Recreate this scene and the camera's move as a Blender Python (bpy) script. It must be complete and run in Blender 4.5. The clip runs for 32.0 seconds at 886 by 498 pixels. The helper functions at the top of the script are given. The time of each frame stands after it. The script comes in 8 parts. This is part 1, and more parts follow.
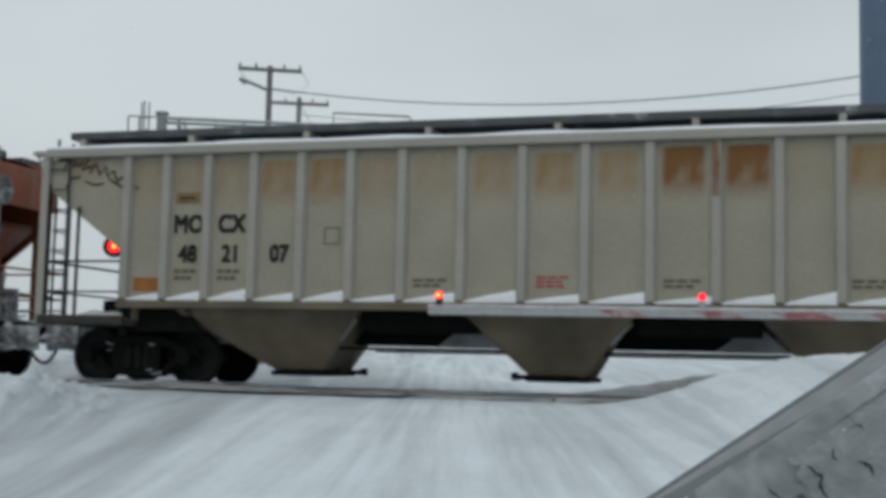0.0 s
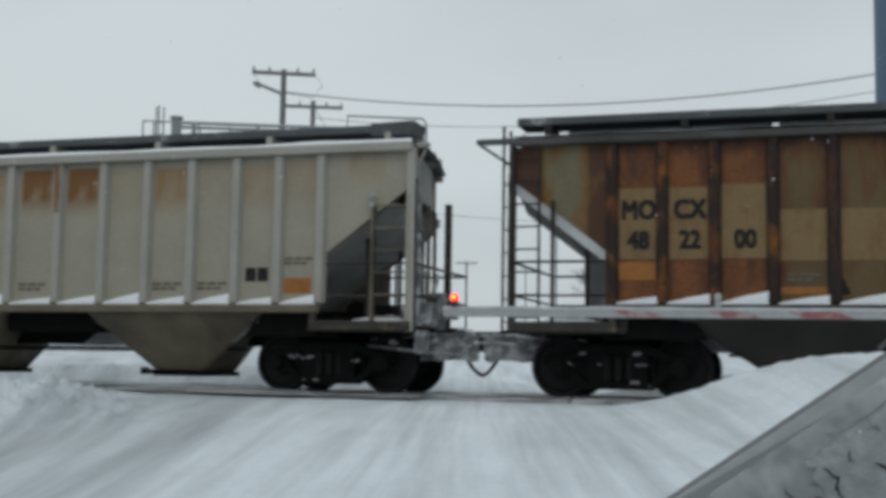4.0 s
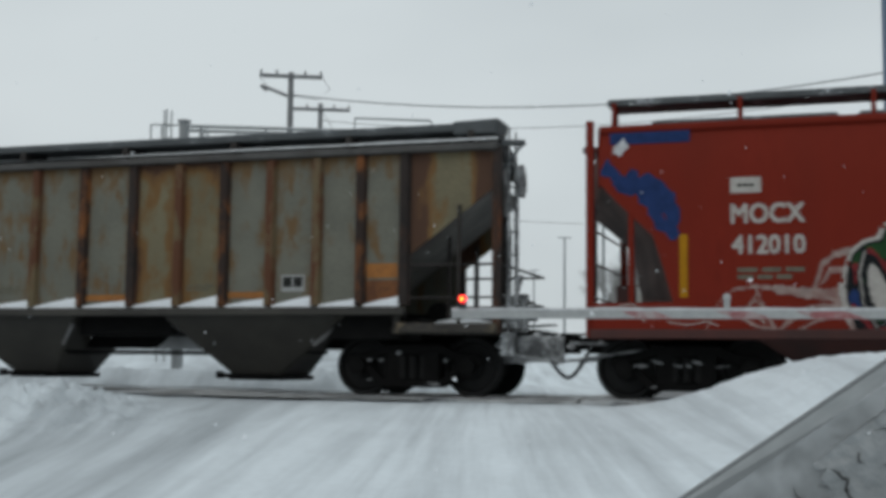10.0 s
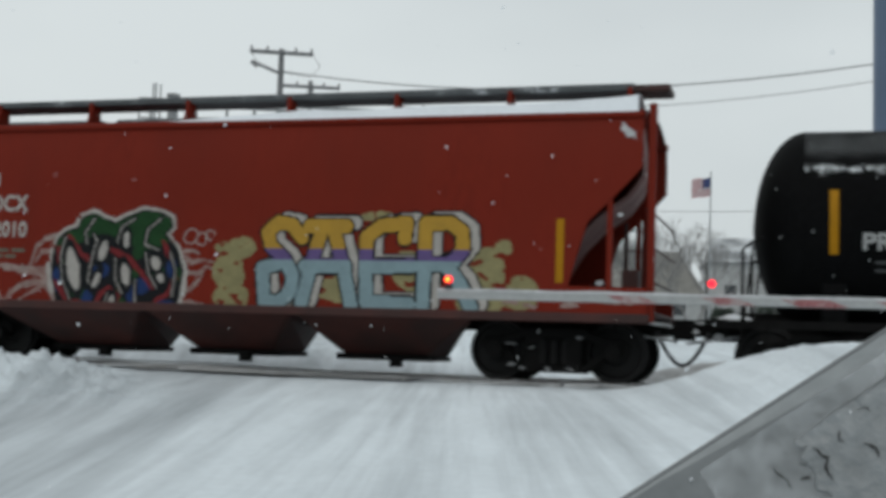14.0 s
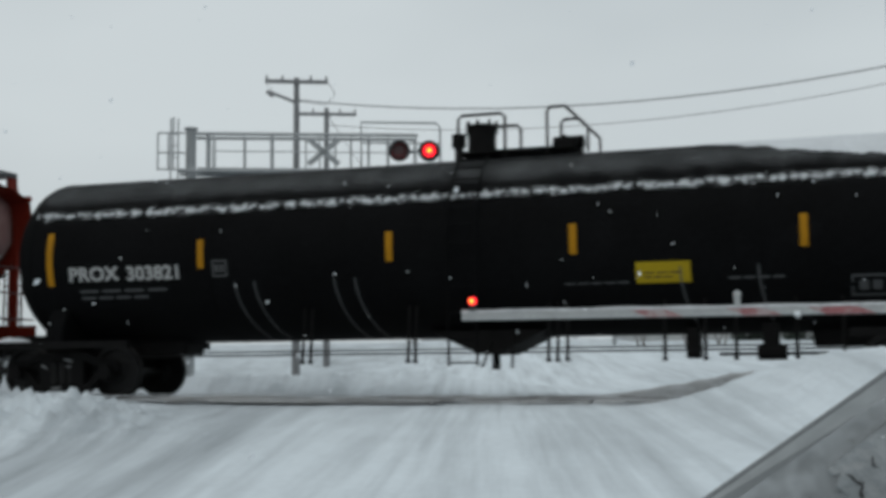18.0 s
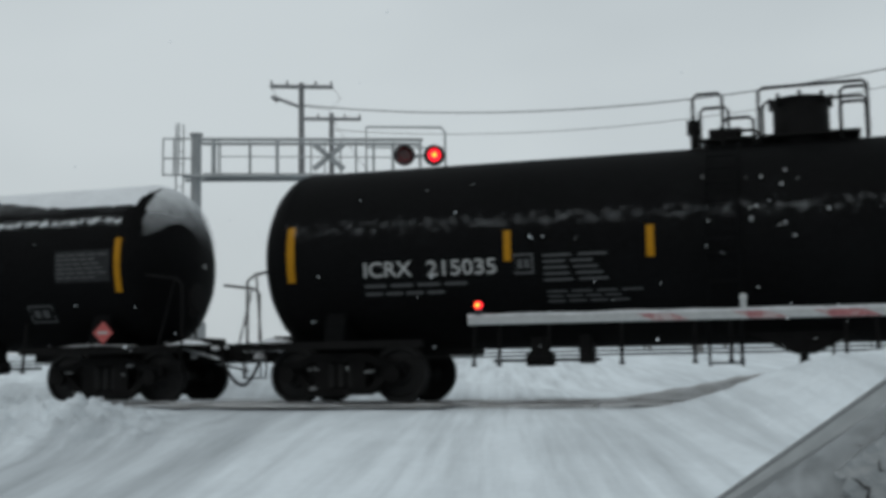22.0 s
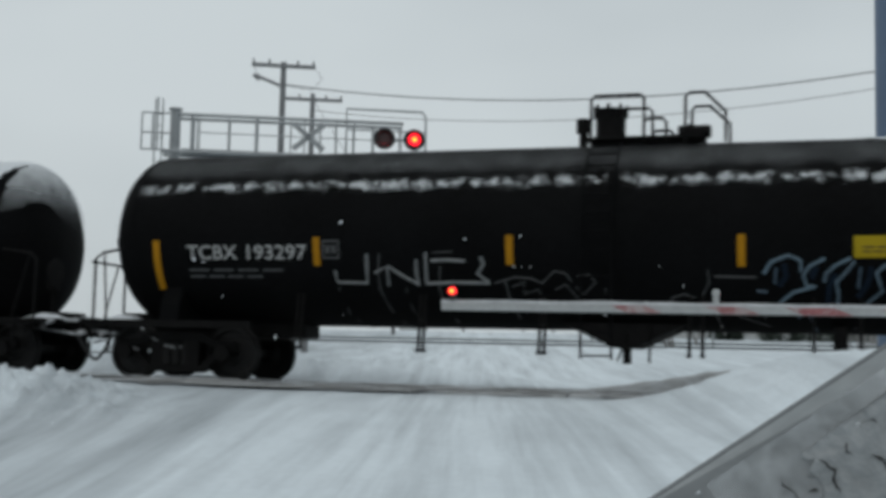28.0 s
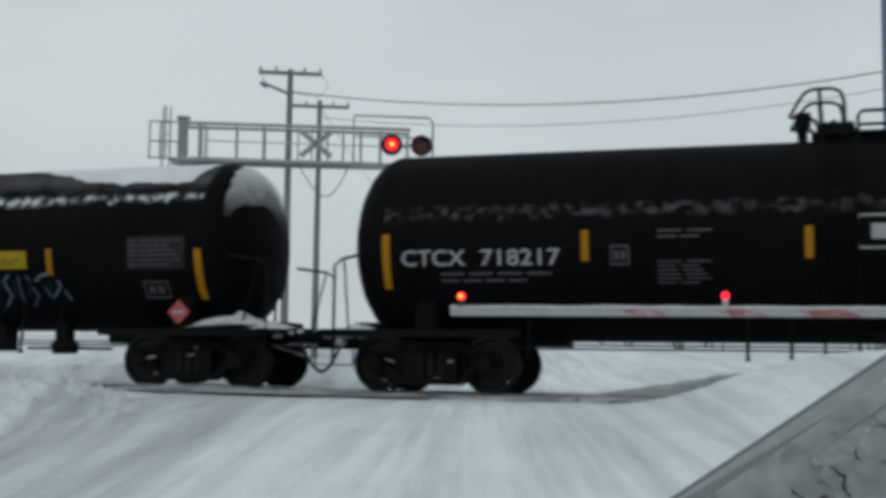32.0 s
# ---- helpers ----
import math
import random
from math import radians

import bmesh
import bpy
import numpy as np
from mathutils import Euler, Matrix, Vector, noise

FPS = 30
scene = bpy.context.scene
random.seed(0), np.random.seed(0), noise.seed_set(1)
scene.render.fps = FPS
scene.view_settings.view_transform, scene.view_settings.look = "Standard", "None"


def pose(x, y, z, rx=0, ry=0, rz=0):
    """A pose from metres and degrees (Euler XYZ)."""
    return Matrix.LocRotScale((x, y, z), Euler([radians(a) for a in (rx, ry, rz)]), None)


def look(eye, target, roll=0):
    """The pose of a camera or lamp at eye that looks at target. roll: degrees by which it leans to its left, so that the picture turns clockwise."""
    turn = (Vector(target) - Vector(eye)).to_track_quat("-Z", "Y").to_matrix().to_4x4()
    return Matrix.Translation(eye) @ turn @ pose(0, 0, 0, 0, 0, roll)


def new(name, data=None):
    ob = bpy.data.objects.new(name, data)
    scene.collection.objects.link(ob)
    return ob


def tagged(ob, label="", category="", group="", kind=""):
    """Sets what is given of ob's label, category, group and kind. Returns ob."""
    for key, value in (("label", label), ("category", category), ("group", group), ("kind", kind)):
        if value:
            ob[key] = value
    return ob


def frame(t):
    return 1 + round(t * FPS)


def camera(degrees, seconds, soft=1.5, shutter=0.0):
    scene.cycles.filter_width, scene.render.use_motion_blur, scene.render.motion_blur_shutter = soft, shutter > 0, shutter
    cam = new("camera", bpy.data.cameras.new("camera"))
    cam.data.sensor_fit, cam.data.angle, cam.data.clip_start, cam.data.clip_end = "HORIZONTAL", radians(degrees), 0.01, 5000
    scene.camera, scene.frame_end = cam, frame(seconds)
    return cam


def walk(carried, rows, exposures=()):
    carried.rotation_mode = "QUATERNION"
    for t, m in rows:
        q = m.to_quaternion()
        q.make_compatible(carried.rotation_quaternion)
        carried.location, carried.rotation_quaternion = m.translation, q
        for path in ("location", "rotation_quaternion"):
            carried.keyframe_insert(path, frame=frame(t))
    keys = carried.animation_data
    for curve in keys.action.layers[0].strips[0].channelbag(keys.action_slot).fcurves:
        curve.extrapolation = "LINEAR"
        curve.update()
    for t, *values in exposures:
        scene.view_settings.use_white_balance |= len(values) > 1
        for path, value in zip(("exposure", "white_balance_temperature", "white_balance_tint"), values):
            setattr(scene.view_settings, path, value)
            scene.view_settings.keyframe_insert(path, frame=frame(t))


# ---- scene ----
cam = camera(40.16, 32.0, soft=4.2, shutter=0.4)

# the eye, 0.46 m above the rail heads: t, sway x, sway z, pitch, roll, yaw
EYE_Z = 0.46
SWAY = (
    (0, -0.0024, -0.0020, 5.38, -1.30, -1.05),
    (0.5, -0.0021, -0.0014, 5.30, -1.22, -1.04),
    (1, -0.0015, -0.0038, 5.18, -1.55, -1.05),
    (1.5, -0.0019, -0.0030, 5.23, -1.47, -0.93),
    (2, -0.0018, -0.0044, 5.24, -1.57, -0.88),
    (2.5, -0.0019, -0.0040, 5.33, -1.43, -0.76),
    (3, -0.0028, -0.0018, 5.39, -1.18, -0.61),
    (3.5, -0.0009, -0.0001, 5.48, -0.91, -0.31),
    (5.5, -0.0017, -0.0009, 5.32, -0.95, -0.27),
    (6, -0.0019, -0.0020, 5.37, -1.09, -0.27),
    (6.5, -0.0009, -0.0014, 5.29, -0.98, -0.23),
    (7, -0.0010, -0.0018, 5.30, -1.04, -0.22),
    (7.5, 0.0005, 0.0001, 5.41, -0.69, -0.07),
    (8, -0.0001, 0.0003, 5.42, -0.74, -0.02),
    (8.5, -0.0000, 0.0004, 5.42, -0.74, -0.02),
    (9, -0.0013, 0.0008, 5.48, -0.82, -0.05),
    (9.5, -0.0001, 0.0005, 5.48, -0.77, -0.03),
    (10, 0.0000, 0.0011, 5.53, -0.61, 0.11),
    (10.5, -0.0004, 0.0002, 5.42, -0.76, 0.03),
    (11, 0.0002, 0.0004, 5.42, -0.73, 0.10),
    (11.5, -0.0006, -0.0002, 5.54, -0.65, 0.47),
    (12, 0.0019, 0.0015, 5.49, -0.36, 0.48),
    (12.5, 0.0015, -0.0009, 5.29, -0.84, 0.22),
    (13, -0.0006, -0.0056, 4.88, -1.75, -0.50),
    (13.5, -0.0010, -0.0052, 4.76, -1.65, -0.48),
    (14, -0.0007, -0.0070, 4.65, -1.89, -0.63),
    (14.5, 0.0006, -0.0044, 4.68, -1.45, -0.11),
    (15, 0.0042, -0.0019, 5.07, -0.87, 0.17),
    (15.5, 0.0006, 0.0013, 4.93, -0.93, -0.64),
    (17.5, 0.0013, 0.0083, 5.68, 0.59, 0.68),
    (18, 0.0003, 0.0089, 5.62, 0.52, 0.64),
    (18.5, 0.0002, 0.0090, 5.71, 0.56, 0.73),
    (19, 0.0013, 0.0087, 5.69, 0.57, 0.72),
    (19.5, 0.0005, 0.0087, 5.71, 0.54, 0.71),
    (20, 0.0010, 0.0096, 5.73, 0.72, 0.83),
    (20.5, 0.0001, 0.0106, 5.76, 0.79, 0.88),
    (21, 0.0006, 0.0106, 5.75, 0.77, 0.91),
    (21.5, 0.0004, 0.0110, 5.80, 0.86, 0.89),
    (22, 0.0011, 0.0103, 5.82, 0.79, 0.93),
    (22.5, 0.0006, 0.0107, 5.78, 0.74, 0.91),
    (23, 0.0009, 0.0097, 5.75, 0.70, 0.76),
    (23.5, 0.0007, 0.0107, 5.73, 0.70, 0.74),
    (24, -0.0000, 0.0077, 5.61, 0.22, 0.25),
    (24.5, -0.0010, 0.0036, 5.52, -0.34, -0.12),
    (25, 0.0001, 0.0036, 5.53, -0.17, 0.04),
    (25.5, -0.0007, 0.0010, 5.37, -0.64, 0.12),
    (26, -0.0001, -0.0032, 5.29, -1.14, 0.23),
    (26.5, -0.0058, -0.0119, 4.71, -2.64, -1.44),
    (28.5, -0.0004, -0.0024, 5.26, -1.14, -0.22),
    (29, -0.0002, -0.0034, 5.21, -1.23, -0.27),
    (29.5, 0.0000, -0.0013, 5.23, -1.05, -0.20),
    (30, 0.0008, -0.0006, 5.29, -0.83, -0.07),
    (30.5, 0.0004, -0.0008, 5.24, -0.90, -0.12),
    (31, 0.0014, -0.0005, 5.31, -0.75, -0.01),
    (31.5, 0.0024, 0.0023, 5.24, -0.45, 0.06),
    (32, 0.0004, -0.0004, 5.41, -0.78, 0.04),
)
walk(cam, [(t, pose(x, 0, EYE_Z + z, 90 + p, r, y)) for t, x, z, p, r, y in SWAY],
     exposures=((0, -0.05, 6440, 10), (3, -0.06, 6440, 10), (6, 0.0, 6450, 10), (9, 0.0, 6450, 10), (12, 0.08, 6600, 10), (14.5, 0.12, 6600, 10), (17.5, -0.02, 6500, 10), (20, -0.08, 6460, 10), (26, -0.08, 6460, 10), (32, -0.08, 6460, 10)))

# the train's advance along the track, in metres
ADVANCE = (
    (0, 1.09), (1, 3.74), (2, 6.46), (3, 9.25), (3.5, 10.70), (5.5, 16.36),
    (6, 17.81), (7, 20.74), (8, 23.69), (9, 26.65), (10, 29.65), (11, 32.70),
    (12, 35.77), (13, 38.89), (14, 42.01), (15, 45.23), (15.5, 46.87), (17.5, 53.43),
    (18, 55.08), (19, 58.41), (20, 61.79), (21, 65.20), (22, 68.74), (23, 72.21),
    (24, 75.70), (25, 79.22), (26, 82.74), (26.5, 84.47), (28.5, 91.58), (29, 93.36),
    (30, 96.95), (31, 100.55), (32, 104.14),
)

# ---- light ----
world = bpy.data.worlds.new("overcast")
scene.world = world
world.use_nodes = True
wn, wl = world.node_tree.nodes, world.node_tree.links
wn.clear()
w_out = wn.new("ShaderNodeOutputWorld")
w_bg = wn.new("ShaderNodeBackground")
w_sky = wn.new("ShaderNodeTexSky")
w_sky.sky_type, w_sky.sun_disc = "NISHITA", False
w_sky.sun_elevation, w_sky.sun_rotation = radians(38), radians(-60)
w_sky.air_density, w_sky.dust_density = 1.0, 4.0
w_tc, w_map = wn.new("ShaderNodeTexCoord"), wn.new("ShaderNodeMapping")
w_map.inputs["Scale"].default_value = (1.0, 1.0, 2.6)
w_noise = wn.new("ShaderNodeTexNoise")
w_noise.inputs["Scale"].default_value, w_noise.inputs["Detail"].default_value = 1.7, 3.0
w_ramp = wn.new("ShaderNodeValToRGB")
w_ramp.color_ramp.elements[0].position, w_ramp.color_ramp.elements[0].color = 0.30, (0.490, 0.543, 0.567, 1)
w_ramp.color_ramp.elements[1].position, w_ramp.color_ramp.elements[1].color = 0.68, (0.628, 0.688, 0.707, 1)
w_gain = wn.new("ShaderNodeMixRGB")
w_gain.blend_type, w_gain.inputs[0].default_value = "MULTIPLY", 1.0
w_gain.inputs[2].default_value = (0.07, 0.07, 0.07, 1)
w_mix = wn.new("ShaderNodeMixRGB")
w_mix.inputs[0].default_value = 0.94
wl.new(w_tc.outputs["Generated"], w_map.inputs[0])
wl.new(w_map.outputs[0], w_noise.inputs[0])
wl.new(w_noise.outputs[0], w_ramp.inputs[0])
wl.new(w_sky.outputs[0], w_gain.inputs[1])
wl.new(w_gain.outputs[0], w_mix.inputs[1])
wl.new(w_ramp.outputs[0], w_mix.inputs[2])
wl.new(w_mix.outputs[0], w_bg.inputs[0])
wl.new(w_bg.outputs[0], w_out.inputs[0])
sun = new("sun", bpy.data.lights.new("sun", "SUN"))
sun.data.energy, sun.data.angle, sun.data.color = 0.5, radians(40), (1.0, 0.97, 0.93)
sun.matrix_world = look((0, 0, 60), (20, 55, 0))

# ---- materials ----


def mat(name, col, rough=0.6, metal=0.0, var=0.2, scale=2.0, fine=25.0, bump=0.15, col2=None, amount=0.0,
        scale2=1.2, stretch=(1, 1, 1), soft2=0.08, spec=0.5, turn=0.0):
    """Paint, snow, steel: a base colour varied at two scales, with a second colour (rust, dirt, frost) in patches."""
    m = bpy.data.materials.new(name)
    m.use_nodes = True
    n, l = m.node_tree.nodes, m.node_tree.links
    b = n["Principled BSDF"]
    b.inputs["Roughness"].default_value, b.inputs["Metallic"].default_value = rough, metal
    b.inputs["Specular IOR Level"].default_value = spec
    tc, mp = n.new("ShaderNodeTexCoord"), n.new("ShaderNodeMapping")
    mp.inputs["Scale"].default_value = stretch
    mp.inputs["Rotation"].default_value = (0, 0, radians(turn))
    l.new(tc.outputs["Object"], mp.inputs[0])
    info = n.new("ShaderNodeObjectInfo")
    add = n.new("ShaderNodeVectorMath")
    l.new(mp.outputs[0], add.inputs[0])
    rnd = n.new("ShaderNodeMath")
    rnd.operation, rnd.inputs[1].default_value = "MULTIPLY", 37.0
    l.new(info.outputs["Random"], rnd.inputs[0])
    l.new(rnd.outputs[0], add.inputs[1])

    def noise_at(s, detail):
        t = n.new("ShaderNodeTexNoise")
        t.inputs["Scale"].default_value, t.inputs["Detail"].default_value = s, detail
        l.new(add.outputs[0], t.inputs["Vector"])
        return t.outputs[0]

    big, small = noise_at(scale, 4.0), noise_at(fine, 3.0)
    both = n.new("ShaderNodeMath")
    both.operation = "ADD"
    l.new(big, both.inputs[0])
    l.new(small, both.inputs[1])
    ramp = n.new("ShaderNodeValToRGB")
    lo, hi = ramp.color_ramp.elements
    lo.position, hi.position = 0.35, 0.65
    lo.color = tuple(c * (1 - var) for c in col) + (1,)
    hi.color = tuple(min(1, c * (1 + var)) for c in col) + (1,)
    half = n.new("ShaderNodeMath")
    half.operation, half.inputs[1].default_value = "MULTIPLY", 0.5
    l.new(both.outputs[0], half.inputs[0])
    l.new(half.outputs[0], ramp.inputs[0])
    colour = ramp.outputs[0]
    if col2:
        mask = n.new("ShaderNodeValToRGB")
        mask.color_ramp.elements[0].position = max(0.0, 1 - amount - soft2)
        mask.color_ramp.elements[1].position = min(1.0, 1 - amount + soft2)
        mixn = n.new("ShaderNodeMath")
        mixn.operation, mixn.inputs[1].default_value = "MULTIPLY_ADD", 0.75
        quarter = n.new("ShaderNodeMath")
        quarter.operation, quarter.inputs[1].default_value = "MULTIPLY", 0.25
        l.new(small, quarter.inputs[0])
        l.new(noise_at(scale2, 6.0), mixn.inputs[0])
        l.new(quarter.outputs[0], mixn.inputs[2])
        l.new(mixn.outputs[0], mask.inputs[0])
        mx = n.new("ShaderNodeMixRGB")
        l.new(mask.outputs[0], mx.inputs[0])
        l.new(colour, mx.inputs[1])
        mx.inputs[2].default_value = tuple(col2) + (1,)
        colour = mx.outputs[0]
    l.new(colour, b.inputs["Base Color"])
    if bump:
        bp = n.new("ShaderNodeBump")
        bp.inputs["Strength"].default_value, bp.inputs["Distance"].default_value = bump, 0.02
        l.new(small, bp.inputs["Height"])
        l.new(bp.outputs[0], b.inputs["Normal"])
    return m


def glow(name, col, strength):
    m = bpy.data.materials.new(name)
    m.use_nodes = True
    b = m.node_tree.nodes["Principled BSDF"]
    b.inputs["Base Color"].default_value = tuple(col) + (1,)
    b.inputs["Emission Color"].default_value = tuple(col) + (1,)
    b.inputs["Emission Strength"].default_value = strength
    return m


def stained(name, col, stain, top, gain):
    """Old paint on a panel with a rust bloom under its top edge, stronger on some panels than on others."""
    m = mat(name, col, 0.62, var=0.10, scale=1.5, fine=18, bump=0.08)
    n, l = m.node_tree.nodes, m.node_tree.links
    b = n["Principled BSDF"]
    base = b.inputs["Base Color"].links[0].from_socket
    tc, sep = n.new("ShaderNodeTexCoord"), n.new("ShaderNodeSeparateXYZ")
    l.new(tc.outputs["Object"], sep.inputs[0])
    flatx = n.new("ShaderNodeMath")
    flatx.operation = "ABSOLUTE"
    l.new(sep.outputs[0], flatx.inputs[0])
    sides = []
    for src, lo, hi in ((flatx.outputs[0], 0.37, 0.24), (sep.outputs[2], top - 0.62, top - 0.05), (sep.outputs[2], top + 0.30, top + 0.22)):
        r = n.new("ShaderNodeMapRange")
        r.interpolation_type = "SMOOTHSTEP"
        r.inputs["From Min"].default_value, r.inputs["From Max"].default_value = min(lo, hi), max(lo, hi)
        if lo > hi:
            r.inputs["To Min"].default_value, r.inputs["To Max"].default_value = 1.0, 0.0
        l.new(src, r.inputs["Value"])
        sides.append(r.outputs[0])
    two, gr = n.new("ShaderNodeMath"), n.new("ShaderNodeMath")
    two.operation = gr.operation = "MULTIPLY"
    l.new(sides[0], two.inputs[0])
    l.new(sides[1], two.inputs[1])
    l.new(two.outputs[0], gr.inputs[0])
    l.new(sides[2], gr.inputs[1])
    t = n.new("ShaderNodeTexNoise")
    t.inputs["Scale"].default_value, t.inputs["Detail"].default_value = 2.6, 7.0
    tm = n.new("ShaderNodeMapping")
    tm.inputs["Scale"].default_value = (1.6, 1.0, 0.8)
    l.new(tc.outputs["Object"], tm.inputs[0])
    l.new(tm.outputs[0], t.inputs["Vector"])
    info = n.new("ShaderNodeObjectInfo")
    ops = []
    for op, v in (("MULTIPLY", 1.9), ("MULTIPLY", 1.0), ("MULTIPLY", 1.4)):
        o = n.new("ShaderNodeMath")
        o.operation, o.inputs[1].default_value = op, v
        ops.append(o)
    l.new(gr.outputs[0], ops[0].inputs[0])
    patchy = n.new("ShaderNodeMapRange")
    patchy.inputs["From Min"].default_value, patchy.inputs["From Max"].default_value = 0.10, 0.75
    l.new(t.outputs[0], patchy.inputs["Value"])
    l.new(patchy.outputs[0], ops[0].inputs[1])
    l.new(ops[0].outputs[0], ops[1].inputs[0])
    half = n.new("ShaderNodeMath")
    half.operation, half.inputs[1].default_value, half.inputs[2].default_value = "MULTIPLY_ADD", 0.85, 0.15
    l.new(info.outputs["Random"], half.inputs[0])
    l.new(half.outputs[0], ops[1].inputs[1])
    l.new(ops[1].outputs[0], ops[2].inputs[0])
    ops[2].inputs[1].default_value = gain
    ops[2].use_clamp = True
    mx = n.new("ShaderNodeMixRGB")
    mx.inputs[2].default_value = tuple(stain) + (1,)
    l.new(ops[2].outputs[0], mx.inputs[0])
    l.new(base, mx.inputs[1])
    l.new(mx.outputs[0], b.inputs["Base Color"])
    return m


def rusted(name, col, rust, dark, edge, **more):
    """Paint on a panel with rust creeping in from its sides and top, and rusty runs down its face."""
    m = mat(name, col, 0.72, **more)
    n, l = m.node_tree.nodes, m.node_tree.links
    b = n["Principled BSDF"]
    base = b.inputs["Base Color"].links[0].from_socket
    tc, sep, info = n.new("ShaderNodeTexCoord"), n.new("ShaderNodeSeparateXYZ"), n.new("ShaderNodeObjectInfo")
    l.new(tc.outputs["Object"], sep.inputs[0])

    def calc(op, p, q=0.0, r=0.0):
        o = n.new("ShaderNodeMath")
        o.operation = op
        for i, v in enumerate((p, q, r)):
            if isinstance(v, (int, float)):
                o.inputs[i].default_value = v
            else:
                l.new(v, o.inputs[i])
        return o.outputs[0]

    def cloud(scale, stretch, rough):
        mp, t, ad = n.new("ShaderNodeMapping"), n.new("ShaderNodeTexNoise"), n.new("ShaderNodeVectorMath")
        mp.inputs["Scale"].default_value = (1, 1, stretch)
        l.new(tc.outputs["Object"], mp.inputs[0])
        l.new(mp.outputs[0], ad.inputs[0])
        l.new(calc("MULTIPLY", info.outputs["Random"], 61.0), ad.inputs[1])
        t.inputs["Scale"].default_value, t.inputs["Detail"].default_value, t.inputs["Roughness"].default_value = scale, 7.0, rough
        l.new(ad.outputs[0], t.inputs["Vector"])
        return t.outputs[0]
    side = calc("POWER", calc("MINIMUM", calc("MULTIPLY", calc("ABSOLUTE", sep.outputs[0]), 2.3), 1.0), 3.0)
    high = calc("POWER", calc("MAXIMUM", calc("MULTIPLY", sep.outputs[2], 0.85), 0.0), 5.0)
    creep = calc("MULTIPLY_ADD", calc("MAXIMUM", side, high), edge, calc("MULTIPLY_ADD", cloud(3.2, 0.5, 0.65), 0.7, calc("MULTIPLY", cloud(9.0, 0.12, 0.6), 0.3)))
    colour = base
    speck = calc("MULTIPLY_ADD", cloud(7.0, 0.7, 0.7), 0.55, calc("MULTIPLY", cloud(1.6, 0.6, 0.5), 0.45))
    creep = calc("MULTIPLY_ADD", calc("MAXIMUM", calc("SUBTRACT", speck, 0.50), 0.0), 0.55, creep)
    for lo, hi, tone in ((0.53, 0.66, rust), (0.68, 0.84, dark)):
        r, mx = n.new("ShaderNodeMapRange"), n.new("ShaderNodeMixRGB")
        r.inputs["From Min"].default_value, r.inputs["From Max"].default_value = lo, hi
        l.new(creep, r.inputs["Value"])
        l.new(r.outputs[0], mx.inputs[0])
        l.new(colour, mx.inputs[1])
        mx.inputs[2].default_value = tuple(tone) + (1,)
        colour = mx.outputs[0]
    l.new(colour, b.inputs["Base Color"])
    return m


def frost(name, z0, zp, z1, cover, crisp, scale, thin):
    """Snow clinging to a shell between two heights, thickest at zp, broken up by its own grain."""
    m = bpy.data.materials.new(name)
    m.use_nodes = True
    n, l = m.node_tree.nodes, m.node_tree.links
    b, out = n["Principled BSDF"], n["Material Output"]
    b.inputs["Base Color"].default_value, b.inputs["Roughness"].default_value = (0.74, 0.77, 0.79, 1), 0.85
    tc, sep = n.new("ShaderNodeTexCoord"), n.new("ShaderNodeSeparateXYZ")
    l.new(tc.outputs["Object"], sep.inputs[0])
    ramps = []
    for a, c in ((z0, zp), (z1, zp)):
        r = n.new("ShaderNodeMapRange")
        r.interpolation_type = "SMOOTHSTEP"
        r.inputs["From Min"].default_value, r.inputs["From Max"].default_value = a, c
        if a > c:
            r.inputs["From Min"].default_value, r.inputs["From Max"].default_value = c, a
            r.inputs["To Min"].default_value, r.inputs["To Max"].default_value = 1.0, 0.0
        l.new(sep.outputs[2], r.inputs["Value"])
        ramps.append(r)
    band = n.new("ShaderNodeMath")
    band.operation = "MULTIPLY"
    l.new(ramps[0].outputs[0], band.inputs[0])
    l.new(ramps[1].outputs[0], band.inputs[1])
    t = n.new("ShaderNodeTexNoise")
    t.inputs["Scale"].default_value, t.inputs["Detail"].default_value, t.inputs["Roughness"].default_value = scale, 6.0, 0.65
    l.new(tc.outputs["Object"], t.inputs["Vector"])
    k = n.new("ShaderNodeMath")
    k.operation, k.inputs[1].default_value = "MULTIPLY_ADD", cover
    l.new(band.outputs[0], k.inputs[0])
    l.new(t.outputs[0], k.inputs[2])
    cut = n.new("ShaderNodeMapRange")
    cut.inputs["From Min"].default_value, cut.inputs["From Max"].default_value = 0.80 - 0.5 / crisp, 0.80 + 0.5 / crisp
    cut.inputs["To Max"].default_value = thin
    l.new(k.outputs[0], cut.inputs["Value"])
    fac = n.new("ShaderNodeMath")
    fac.operation = "MULTIPLY"
    l.new(cut.outputs[0], fac.inputs[0])
    l.new(band.outputs[0], fac.inputs[1])
    tr, mx = n.new("ShaderNodeBsdfTransparent"), n.new("ShaderNodeMixShader")
    l.new(fac.outputs[0], mx.inputs[0])
    l.new(tr.outputs[0], mx.inputs[1])
    l.new(b.outputs[0], mx.inputs[2])
    l.new(mx.outputs[0], out.inputs["Surface"])
    return m



